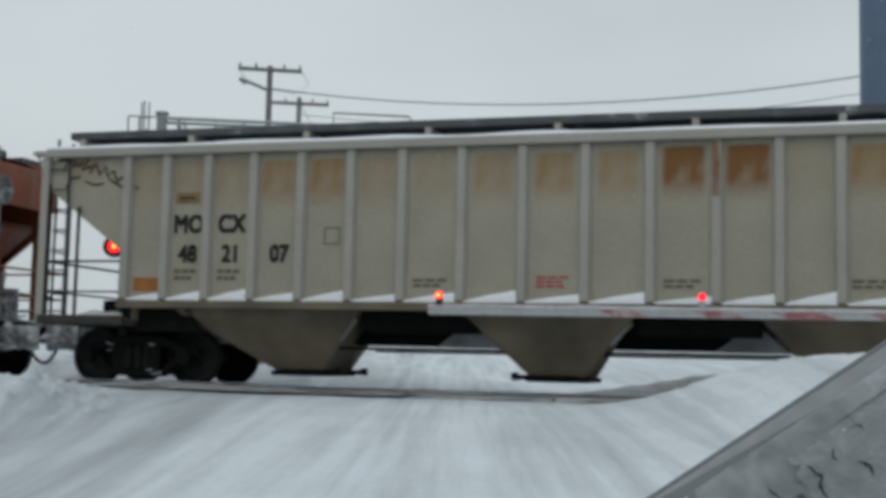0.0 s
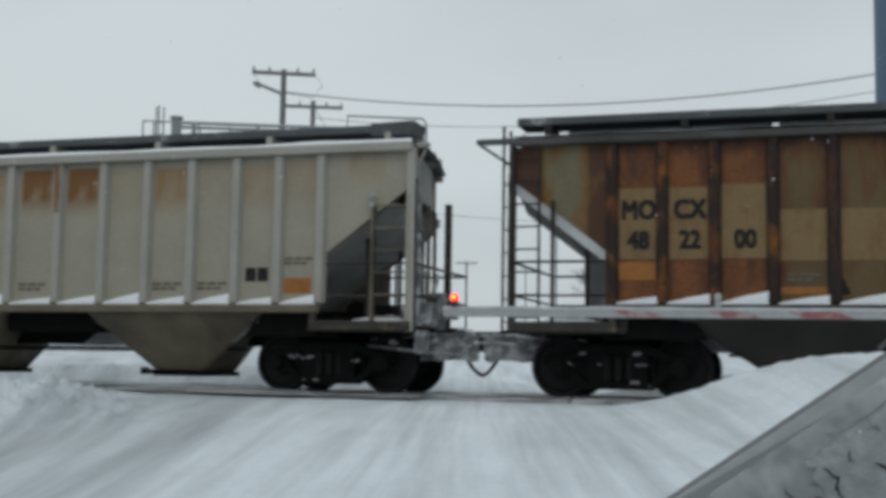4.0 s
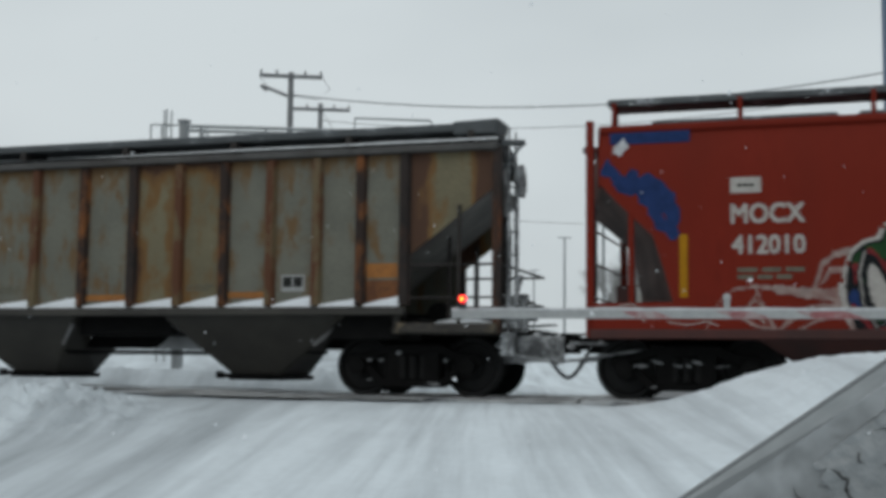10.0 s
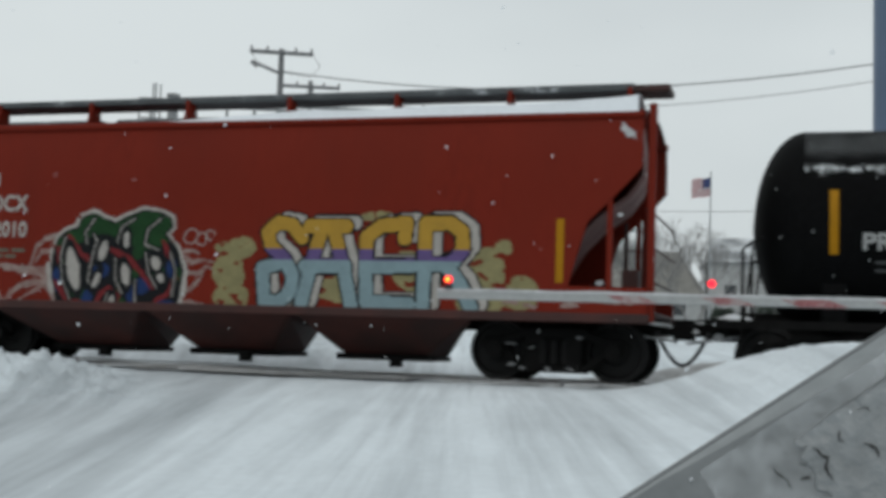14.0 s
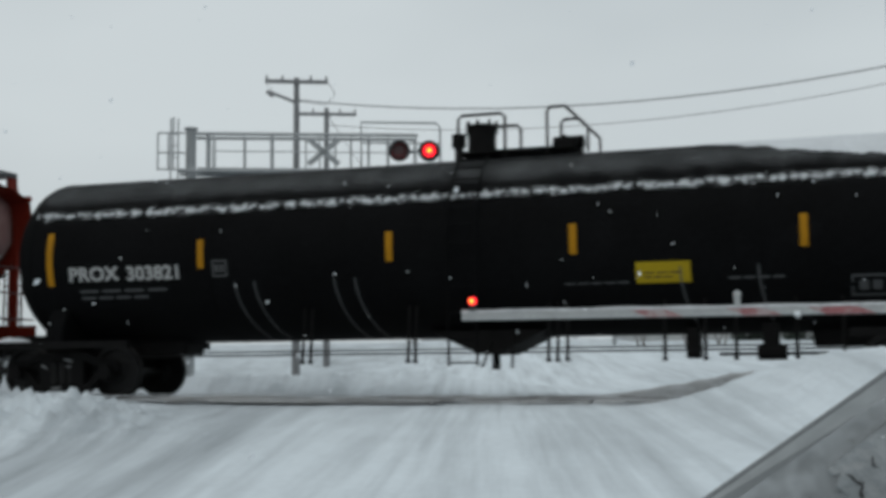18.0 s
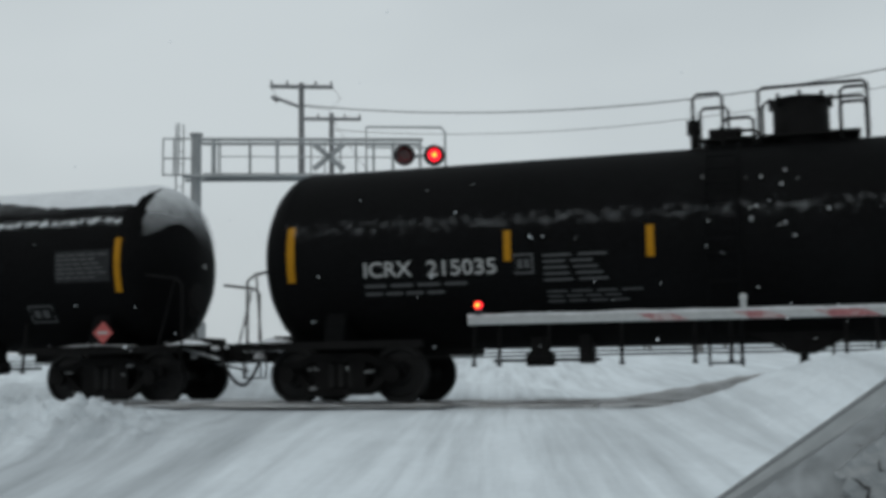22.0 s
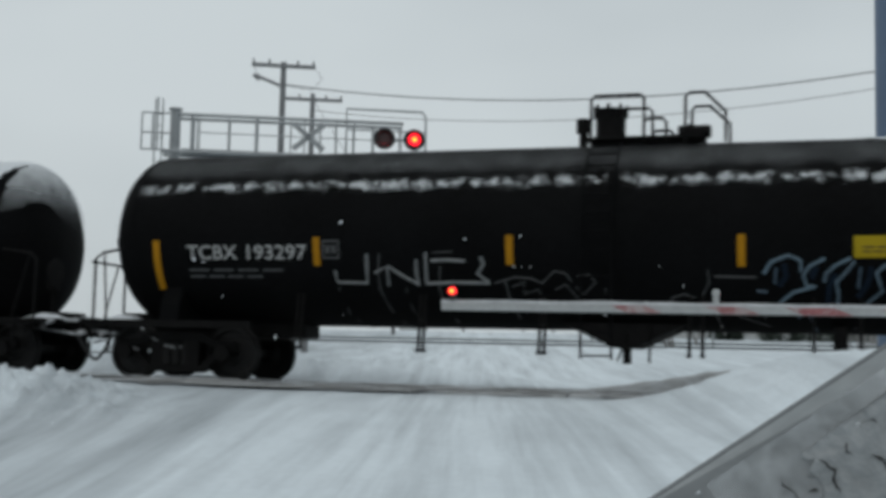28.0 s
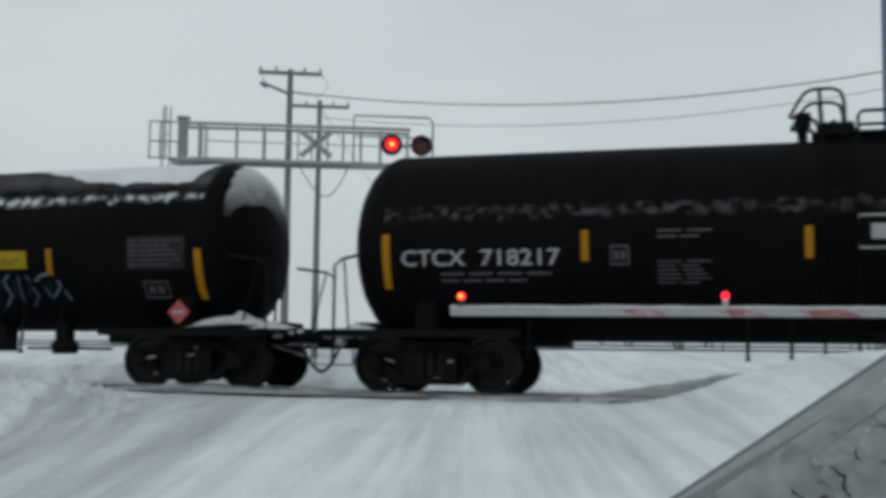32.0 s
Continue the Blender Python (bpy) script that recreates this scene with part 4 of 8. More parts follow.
def hopper_body(car, half, paint, post_paint, bay_paint, roof_paint, panel_paints, snow_on_roof):
    """A long covered hopper wagon with outside posts, three bays, sloped ends and a roof walk."""
    zc = (SILL_Z + EAVE_Z) / 2
    hz = (EAVE_Z - SILL_Z) / 2
    for s in (-1, 1):
        y = s * (SIDE_Y - 0.10)
        for i, (a, b) in enumerate(zip(POSTS, POSTS[1:])):
            sh = Shape().box(-(b - a) / 2, (b - a) / 2, -0.02, 0.02, -hz, hz)
            part("side_panel", sh.mesh("side_panel"), panel_paints(i, s), car, at=pose((a + b) / 2, y, zc))
        for e in (-1, 1):
            p0 = POSTS[-1]
            far_end = half - (0.6 if s > 0 and e > 0 else 0.0)
            poly = [(p0, 2.10), (p0, EAVE_Z), (far_end, EAVE_Z), (far_end, 3.22 - 0.75 * (half - far_end))]
            sh = Shape().slab([(e * (x - 7.85), z - 2.9) for x, z in poly], -0.02, 0.02)
            part("end_panel", sh, panel_paints(-1 if e < 0 else 17, s), car, at=pose(e * 7.85, y, 2.9))
        for i, x in enumerate(POSTS):
            sh, o = Shape(), s * 0.055
            sh.add([(px, py, pz) for pz in (-hz + 0.02, hz) for px, py in ((-0.105, -o), (0.105, -o), (0.062, o), (-0.062, o))],
                   [(0, 1, 5, 4), (1, 2, 6, 5), (2, 3, 7, 6), (3, 0, 4, 7), (0, 3, 2, 1), (4, 5, 6, 7)])
            part("side_post", sh.mesh("side_post", 0.012), post_paint(i), car, at=pose(x, s * (SIDE_Y - 0.04), zc))
        part("top_chord", Shape().box(-half, half - (0.5 if s > 0 else 0.0), s * SIDE_Y - 0.07, s * SIDE_Y + 0.05, EAVE_Z, EAVE_Z + (0.11 if snow_on_roof else 0.15)), CHORDGREY if snow_on_roof else paint, car, bevel=0.02)
        part("side_sill", Shape().box(-7.15, 7.15, s * SIDE_Y - 0.10, s * SIDE_Y + 0.02, SILL_Z - 0.13, SILL_Z), bay_paint, car, bevel=0.015)
        for e in (-1, 1):
            part("end_sill", Shape().box(min(e * 7.02, e * half), max(e * 7.02, e * half), s * SIDE_Y - 0.10, s * SIDE_Y + 0.0, 0.96, 1.11), SILLMIX if paint in (BEIGEP, RUSTPOST) else paint, car, bevel=0.015)
        dr = Shape()
        for i, (a, b) in enumerate(zip(POSTS, POSTS[1:])):
            hgt = 0.07 + 0.09 * ((i * 7) % 5) / 5
            poly = [(a + 0.07, SILL_Z), (b - 0.06, SILL_Z), (b - 0.06, SILL_Z + 0.05 + hgt), ((a + b) / 2, SILL_Z + 0.045 + hgt * 0.55), (a + 0.07, SILL_Z + 0.03)]
            dr.slab(poly, s * (SIDE_Y - 0.078), s * (SIDE_Y - 0.005))
        part("ledge_snow", dr, SNOW, car, "wind-blown snow on the ledge between posts", kind="stuff")
    roof = Shape()
    prof = [(-1.62, EAVE_Z + 0.14), (-1.1, EAVE_Z + 0.24), (-0.5, EAVE_Z + 0.30), (0.5, EAVE_Z + 0.30), (1.1, EAVE_Z + 0.24), (1.62, EAVE_Z + 0.14)]
    roof.grid([[(x - 0.14 * (y + 1.62), y, z) for y, z in prof] for x in (-half, half)])
    roof.grid([[(x - 0.14 * (y + 1.62), y, z - 0.03) for y, z in prof] for x in (-half, half)])
    part("roof", roof, roof_paint, car)
    for i in range(5):
        x0 = -half + 0.55 + i * (2 * half - 1.1) / 5
        part("hatch_cover", Shape().box(x0 + 0.05, x0 + (2 * half - 1.1) / 5 - 0.05, -0.36, 0.36, EAVE_Z + 0.30, EAVE_Z + 0.54), ROOFGREY, car, bevel=0.05)
    for s in (-1, 1):
        rb = Shape().box(-half + (0.02 if snow_on_roof else 0.25), half - (0.12 if s < 0 else 0.55), s * 1.05 - 0.30, s * 1.05 + 0.30, EAVE_Z + 0.36, EAVE_Z + 0.48)
        part("running_board", rb, ROOFGREY, car, "grey steel grating walkway on the roof", bevel=0.01)
        for i in range(9):
            x = -half + 0.5 + i * (2 * half - 1.0) / 8
            part("walkway_bracket", Shape().box(x - 0.05, x + 0.05, s * 1.05 - 0.32, s * 1.05 + 0.32, EAVE_Z + 0.2, EAVE_Z + 0.36), DARKRUST if snow_on_roof else paint, car)
    sl = Shape()
    rows = []
    for i in range(60):
        x = -half + 2 * half * i / 59
        k = (0.035 if not snow_on_roof else -0.02 + 0.05 * float(smooth_step(-1.0, 5.0, x))) + (0.015 if snow_on_roof else 0.03) * noise.noise((x * 0.8, half, 1))
        rows.append([(x, -1.655, EAVE_Z + 0.145), (x, -1.64, EAVE_Z + 0.155 + k), (x, -1.35, EAVE_Z + 0.20 + k), (x, -1.0, EAVE_Z + 0.24)])
    sl.grid(rows)
    part("roof_snow", sl, DULLSNOW if snow_on_roof else SNOW, car, "thin snow along the edge of the roof", smooth=1.0)
    for e in (-1, 1):
        # sloped end sheet, bulkhead, platform, corner posts, ladders
        sh = Shape()
        inset = 0.44 if e > 0 and paint in (BEIGEP, RUSTPOST) else 0.10
        outer = ((half - inset + 0.06, 3.22 - 0.75 * (inset - 0.06)) if e > 0 and paint is BEIGEP else (half, 3.26), (7.0, 2.07), (5.9, 1.15))
        inner = ((half - 0.55, 2.86), (7.0, 2.07), (5.9, 1.15))
        if e < 0 and paint is RUSTPOST:
            deep = ((8.75, 2.95), (7.80, 2.21), (7.80, 1.0))
            for d in (0.02, -0.02):
                sh.grid([[(-x + d, y, z + d) for x, z in line] for y, line in ((-1.48, ((half, 3.26), (7.06, 2.07), (7.06, 1.0))), (0.2, deep), (1.3, deep))])
            # The flange is paler than its sheet: snow-reflected light put into the colour.
            part("slope_flange", Shape().slab([(-half + 0.04, 3.24), (-half + 0.04, 3.02), (-7.14, 1.93), (-7.14, 2.10)], -1.50, -1.44), FROSTED, car, "frosted edge flange of the slope sheet, snow light in its colour")
        if e > 0 and paint is RUSTPOST:
            for d in (0.04, -0.04):
                sh.grid([[(x - 0.145 * (y + 1.48), y, z + d) for x, z in outer] for y in (-1.48, -0.5, 1.2)])
        for d in () if paint is RUSTPOST else (0.04, -0.04):
            sh.grid([[(e * x, y, z + d) for x, z in line] for y, line in ((-1.48, outer), (-0.9, outer if e < 0 or paint is BEIGEP else inner), (1.2, outer if e > 0 and paint is BEIGEP else inner))])
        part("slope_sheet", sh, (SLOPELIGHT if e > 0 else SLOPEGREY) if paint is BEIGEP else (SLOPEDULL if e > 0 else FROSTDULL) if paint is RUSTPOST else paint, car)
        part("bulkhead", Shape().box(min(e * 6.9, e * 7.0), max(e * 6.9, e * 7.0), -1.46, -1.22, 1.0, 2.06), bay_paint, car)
        top_sheet = Shape().slab([(e * (half - inset), 3.16), (e * (half - inset - 0.04), EAVE_Z + 0.2), (e * (half - inset - 0.08), EAVE_Z + 0.2), (e * (half - inset - 0.04), 3.16)], -1.48, 1.3 if e > 0 else 0.9)
        if inset > 0.4:
            top_sheet.v = [(x + 0.22 - 0.15 * (y + 1.0), y, z) for x, y, z in top_sheet.v]
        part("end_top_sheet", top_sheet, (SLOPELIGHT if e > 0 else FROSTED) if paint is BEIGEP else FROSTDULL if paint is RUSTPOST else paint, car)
        part("end_platform", Shape().box(min(e * 6.9, e * half), max(e * 6.9, e * half), -1.52, 1.52, 0.95, 1.05), GREYHOP, car, bevel=0.02)
        br, frame_paint = Shape(), DARKRUST if paint is RUSTPOST else GREYHOP if paint is BEIGEP else paint
        for s in (-1, 1):
            back = 0.0 if s < 0 else 0.36 if e > 0 and paint is BEIGEP else 0.7
            br.box(e * (half - back) - 0.05, e * (half - back) + 0.05, s * 1.53 - 0.06, s * 1.53 + 0.06, 0.95, 3.3)
            br.rod((e * (half - 0.62), s * 1.55, 1.0), (e * (half - 0.62), s * 1.55, 2.9), 0.03)
            br.rod((e * 7.1, s * 1.5, 2.0), (e * half, s * 1.5, 2.0), 0.02).rod((e * 7.1, s * 1.5, 1.5), (e * half, s * 1.5, 1.5), 0.016)
            br.rod((e * (half - 1.0), s * 0.8, 1.0), (e * (half - 1.0), s * 0.8, 2.5), 0.035)
        br.rod((e * half, -1.5, 2.0), (e * half, 1.5, 2.0), 0.022).rod((e * half, -1.5, 1.5), (e * half, 1.5, 1.5), 0.018)
        part("end_frame", br, frame_paint, car)
        for s in (-1, 1):
            if e < 0 and s < 0:
                ladder(car, e * half - (0.42 if e > 0 else 0), s * 1.58, 1.0, 3.7, 0.42, frame_paint, rungs=8)
        if paint is BEIGEP and e > 0:
            ladder(car, half - 0.64, -1.60, 1.0, 3.05, 0.60, BEIGEHOP, rungs=6)
            lump = [[(half - 0.70 + 0.09 * j / 4 + 0.02 * i / 6, -1.63 - 0.03 * math.sin(math.pi * j / 4), 2.86 + 0.035 * i) for j in range(5)] for i in range(7)]
            part("stay_snow", Shape().grid(lump), CRUST, car, "dirty snow stuck to the ladder top", smooth=1.0)
            for k, (rx, ry, rz) in enumerate(((half - 0.06, -1.05, 3.1), (half - 0.06, -0.55, 3.0), (half - 0.30, -0.1, 2.7), (half - 0.24, 0.35, 3.0), (half - 0.5, 0.8, 2.6))):
                part("end_stanchion", Shape().rod((rx, ry, 1.0), (rx, ry, rz), 0.034), BEIGEHOP if k % 2 else CRUST, car)
        if e > 0:
            rig = Shape().rod((half - 0.1, -1.3, 1.55), (half - 0.1, 1.2, 1.55), 0.028).rod((half + 0.02, -0.9, 1.2), (half + 0.02, 0.9, 1.25), 0.03).rod((half - 0.2, -0.35, 1.0), (half + 0.1, -0.5, 1.9), 0.04)
            rig.box(half - 0.05, half + 0.14, -0.95, -0.62, 1.05, 1.42).box(half - 0.1, half + 0.12, -0.30, -0.08, 1.0, 1.62).box(half - 0.02, half + 0.16, -1.32, -1.12, 0.62, 0.98)
            part("brake_rigging", rig, CRUST, car, "snow-crusted brake levers and rods", bevel=0.02)
        if paint is not BEIGEP or e < 0:
            ladder(car, e * (half + (0.22 if paint is RUSTPOST and e < 0 else 0.06)), -1.2, 0.95, EAVE_Z + 0.4, 0.42, CRUST if e > 0 else DARKRUST, along=False, rungs=9)
        part("end_corner_post", Shape().box(e * half - (0.09 if paint is not RUSTPOST or e > 0 else 0.02), e * half + 0.05, -1.62, -1.50, 0.95, EAVE_Z + 0.05), DARKRUST if paint is RUSTPOST and e < 0 else post_paint(4), car, bevel=0.012)
        if e > 0 and paint is not BEIGEP:
            part("hand_brake_wheel", Shape().turned([(half + 0.02, 0.03), (half + 0.12, 0.05), (half + 0.12, 0.25), (half + 0.17, 0.27), (half + 0.17, 0.20), (half + 0.13, 0.05)], (0, -0.75, 3.35), "x", 18), CRUST, car, "snow-crusted hand brake wheel", smooth=0.8)
            part("brake_chain_tube", Shape().rod((half + 0.08, -0.75, 1.0), (half + 0.08, -0.75, 3.3), 0.03), CRUST, car)
        out = half + (0.20 if paint is BEIGEP and e > 0 else 0.58 if paint is RUSTPOST and e < 0 else 0.36)
        for y in (-1.42, 1.42) if e < 0 else (-1.42,):
            ov = Shape().box(min(e * half, e * out), max(e * half, e * out), y - 0.07, y + 0.07, EAVE_Z + 0.08, EAVE_Z + 0.15)
            ov.rod((e * half, y, EAVE_Z - 0.30), (e * (out - 0.04), y, EAVE_Z + 0.08), 0.022)
            part("roof_end_bracket", ov, ROOFGREY if snow_on_roof else paint, car)
        if e > 0:
            part("hatch_end_box", Shape().slab([(e * (half - 0.80), EAVE_Z + 0.30), (e * (half - 0.12), EAVE_Z + 0.30), (e * (half - 0.06), EAVE_Z + 0.53), (e * (half - 0.80), EAVE_Z + 0.51)], -1.36, -0.72), ROOFGREY, car, bevel=0.02)
        for k, (y0, y1) in enumerate(((-1.3, -0.4), (-0.3, 0.5))):
            pts = [[(e * (half - 1.5 + 0.19 * i), y0 + (y1 - y0) * j / 6, 1.055 + (0.16 + 0.07 * noise.noise((i, j * 0.7, half + k))) * math.sin(math.pi * i / 8) * math.sin(math.pi * j / 6)) for j in range(7)] for i in range(9)]
            part("platform_snow", Shape().grid(pts), BERMSNOW, car, "snow caked on the end platform", smooth=1.0)
        pts = [[(e * (half + 0.05 + 0.11 * i), -0.24 + 0.08 * j, 0.94 + (0.10 + 0.05 * noise.noise((i, j, half))) * math.sin(math.pi * (i + 0.5) / 7) * math.sin(math.pi * j / 6)) for j in range(7)] for i in range(7)]
        part("coupler_snow", Shape().grid(pts), BERMSNOW, car, "snow caked on the coupler", smooth=1.0)
        pts = [[(e * (half - 0.25 + 0.11 * i), -0.30 - 0.10 * math.sin(math.pi * i / 9) * math.sin(math.pi * j / 5) - 0.04 * noise.noise((i * 0.9, j * 0.9, half)), 0.52 + 0.085 * j + 0.05 * noise.noise((i * 0.6, j, half + 2))) for j in range(6)] for i in range(10)]
        part("coupler_crust", Shape().grid(pts), CRUST, car, "ice and snow crusted over the coupler", smooth=1.0)
        cyl = Shape().rod((e * 7.35, -0.55, 1.28), (e * 7.35, 0.5, 1.28), 0.2, seg=14).box(min(e * 7.6, e * 8.0), max(e * 7.6, e * 8.0), -0.7, -0.2, 1.05, 1.4)
        part("brake_gear", cyl, BLACKIRON, car, bevel=0.02)
        for y0, y1 in ((-1.38, -1.26), (1.26, 1.38)):
            part("bolster_web", Shape().slab([(e * 7.08, SILL_Z - 0.06), (e * 7.02, 0.86), (e * 5.75, 0.86), (e * 6.05, SILL_Z - 0.06)], y0, y1), BLACKIRON, car, bevel=0.02)
        part("body_bolster", Shape().box(min(e * 6.85, e * 7.3), max(e * 6.85, e * 7.3), -1.25, 1.25, 0.86, 1.20), BLACKIRON, car, bevel=0.03)
        add_coupler(car, e, half - 0.9, half + 0.80)
        add_truck(car, e * 7.09)
    for xc in (-4.35, -0.1, 4.2):
        hp = Shape()
        top, bot = 1.38, 0.43
        zt, zb = SILL_Z - 0.02, 0.28
        lo, hi = (1.95 if xc < -2 else top), (1.95 if xc > 2 else top)
        v = [(xc - lo, -1.46, zt), (xc + hi, -1.46, zt), (xc + 0.8, 1.46, zt), (xc - 0.8, 1.46, zt),
             (xc - lo + 0.12, -1.42, 1.16), (xc + hi - 0.12, -1.42, 1.16), (xc + 0.75, 1.42, 1.16), (xc - 0.75, 1.42, 1.16),
             (xc - bot, -0.62, zb), (xc + bot, -0.62, zb), (xc + bot, 0.62, zb), (xc - bot, 0.62, zb)]
        f = [(0, 1, 5, 4), (1, 2, 6, 5), (2, 3, 7, 6), (3, 0, 4, 7), (4, 5, 9, 8), (5, 6, 10, 9), (6, 7, 11, 10), (7, 4, 8, 11), (8, 9, 10, 11), (0, 3, 2, 1)]
        hp.add(v, f)
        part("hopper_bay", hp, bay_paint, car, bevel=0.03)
        def slope(u, k):
            return (xc - lo + 0.12 + (lo - 0.12 - bot) * u - 0.014, -1.42 + 0.80 * u + k * (1.2 - 0.5 * u), 1.16 + (zb - 1.16) * u)
        sm = Shape().grid([[slope(u, k + 0.05 * math.sin(9 * u + xc)) for k in (0.06, 0.3, 0.6, 0.9)] for u in (0.08, 0.2, 0.35, 0.5, 0.62)])
        part("slope_snow", sm, BERMSNOW, car, "snow blown onto the sloping bay", smooth=1.0)
        rows = []
        for j in range(9):
            z = 0.70 + 0.52 * j / 8
            right = xc - 1.30 + 0.92 * max(0.0, (1.12 - z) / 0.82) - 0.03
            left = right - 1.05 * (1 - j / 8) ** 1.3 - 0.06
            rows.append([(left + (right - left) * i / 8, -0.55 - 0.03 * noise.noise((i * 0.7, j * 0.7, xc)), z) for i in range(9)])
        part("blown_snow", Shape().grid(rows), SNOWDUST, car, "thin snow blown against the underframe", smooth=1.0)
        g = 1 if xc < -2 else -1
        rib = [(xc + hi - 0.20 - (hi - 0.55) * u, -1.36 + 0.62 * u, 1.10 - 0.80 * u) for u in (0.0, 0.1, 0.2, 0.3, 0.4)]
        part("bay_flange", Shape().path([(x + 0.05, y, z) for x, y, z in rib], 0.035, 6), FROSTDULL, car, "snow-dusted edge flange of the bay")
        gt = Shape().box(xc - bot - 0.05, xc + bot + 0.05, -0.66, 0.66, 0.20, 0.28)
        for s in (-1, 1):
            gt.rod((xc + g * (bot + 0.28), s * 0.64, 0.27), (xc - g * 0.3, s * 0.64, 0.27), 0.04).box(xc + g * (bot + 0.225) - 0.045, xc + g * (bot + 0.225) + 0.045, s * 0.64 - 0.06, s * 0.64 + 0.06, 0.22, 0.34)
        part("discharge_gate", gt, BLACKIRON, car)
    # Near-black sill and cross boxes carry the shade between the bays.
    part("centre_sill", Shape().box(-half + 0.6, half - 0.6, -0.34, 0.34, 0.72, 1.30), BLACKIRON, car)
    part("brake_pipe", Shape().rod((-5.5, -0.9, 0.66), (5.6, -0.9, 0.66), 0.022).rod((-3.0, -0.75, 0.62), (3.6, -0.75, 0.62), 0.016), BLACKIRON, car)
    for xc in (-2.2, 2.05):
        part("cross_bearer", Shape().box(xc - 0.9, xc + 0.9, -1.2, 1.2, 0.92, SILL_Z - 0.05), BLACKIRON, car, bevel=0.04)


def flat_mark(car, text, x, z, size, material, y=-1.513, wide=1.0, heavy=0.0, name="lettering"):
    ob = part(name, lettering(text, size, wide, heavy), material, car, at=pose(x, y, z))
    return ob


def bars(car, x, z, w, h, lines, material, y=-1.513, name="small_print"):
    s = Shape()
    for i in range(lines):
        zz = z + h / 2 - h * (i + 0.5) / lines
        k = 1.0 - 0.25 * ((i * 3) % 4) / 4
        x0 = x - w / 2
        for j in range(3):
            a = x0 + w * k * (j / 3 + 0.02 * (j > 0))
            s.box(a, x0 + w * k * ((j + 0.85) / 3), y - 0.003, y + 0.003, zz - h / lines * 0.3, zz + h / lines * 0.3)
    part(name, s, material, car)


def plate(car, x, z, w, h, material, y=-1.516, name="paint_patch", label=""):
    part(name, Shape().box(-w / 2, w / 2, -0.003, 0.003, -h / 2, h / 2), material, car, label, at=pose(x, y, z))


CARS = []


def bay_mid(i):
    return (POSTS[i] + POSTS[i + 1]) / 2


def hopper_beige():
    car = thing("covered_hopper_wagon", "beige three-bay covered hopper wagon with rust-bloomed side panels", "railway wagon", "wagons of the train")
    half = 8.62
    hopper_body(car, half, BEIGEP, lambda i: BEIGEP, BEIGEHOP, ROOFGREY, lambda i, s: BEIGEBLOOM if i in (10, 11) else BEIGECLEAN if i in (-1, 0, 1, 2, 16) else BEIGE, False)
    Y = -1.526
    flat_mark(car, "MO", bay_mid(1) + 0.03, 2.58, 0.40, DARKLET, Y, heavy=0.015, wide=0.84)
    flat_mark(car, "CX", bay_mid(2) + 0.02, 2.58, 0.40, DARKLET, Y, heavy=0.015, wide=0.84)
    flat_mark(car, "48", bay_mid(1) + 0.03, 2.10, 0.38, DARKLET, Y, heavy=0.015, wide=0.84)
    flat_mark(car, "21", bay_mid(2) + 0.02, 2.10, 0.38, DARKLET, Y, heavy=0.015, wide=0.84)
    flat_mark(car, "07", bay_mid(3) + 0.05, 2.10, 0.38, DARKLET, Y, heavy=0.015, wide=0.84)
    bars(car, bay_mid(1), 1.78, 0.40, 0.22, 2, FADEDLET, Y)
    bars(car, bay_mid(2), 1.78, 0.40, 0.22, 2, FADEDLET, Y)
    plate(car, bay_mid(1), 3.02, 0.42, 0.18, TANPATCH, Y + 0.003)
    bars(car, bay_mid(1), 3.02, 0.26, 0.06, 1, DARKLET, Y - 0.003)
    plate(car, bay_mid(0) + 0.05, 1.62, 0.5, 0.22, ORANGE, Y + 0.003)
    plate(car, bay_mid(16) - 0.02, 1.66, 0.46, 0.24, ORANGE, Y + 0.003)
    bars(car, bay_mid(16), 2.05, 0.5, 0.14, 2, FADEDLET, Y)
    plate(car, bay_mid(15) - 0.1, 1.84, 0.18, 0.22, DARKLET, Y + 0.003)
    plate(car, bay_mid(15) + 0.11, 1.84, 0.18, 0.22, DARKLET, Y + 0.003)
    for i, mt in ((6, FADEDLET), (10, FADEDLET), (13, FADEDLET), (14, FADEDLET)):
        bars(car, bay_mid(i), 1.66, 0.55, 0.16, 2, mt, Y)
    bars(car, bay_mid(8), 1.68, 0.5, 0.20, 3, REDP, Y)
    part("stencil_box", Shape().box(bay_mid(4) - 0.02, bay_mid(4) + 0.0, Y, Y + 0.006, 2.25, 2.52).box(bay_mid(4) + 0.22, bay_mid(4) + 0.24, Y, Y + 0.006, 2.25, 2.52)
         .box(bay_mid(4), bay_mid(4) + 0.22, Y, Y + 0.006, 2.25, 2.27).box(bay_mid(4), bay_mid(4) + 0.22, Y, Y + 0.006, 2.50, 2.52), FADEDLET, car)
    tags = ([(165, 135), (190, 128), (215, 137)], [(178, 162), (186, 146), (192, 128)], [(228, 112), (246, 118), (246, 134), (230, 160), (248, 152), (262, 144)],
            [(252, 166), (270, 142), (280, 172), (296, 150), (302, 176), (318, 160), (326, 186)], [(186, 208), (198, 182), (226, 178)], [(326, 190), (346, 178), (356, 164)],
            [(304, 182), (326, 196), (350, 211)], [(372, 204), (388, 209)], [(204, 150), (214, 140), (222, 150), (232, 136)], [(240, 190), (262, 200), (290, 196)])
    for pts in tags:
        part("scrawl", Shape().path([(-9.61 + 0.0068 * a + 0.0003 * b, Y - 0.002, 4.52 - 0.00016 * a - 0.00605 * b) for a, b in pts], 0.017, 4), DARKLET, car, "black spray scrawl")
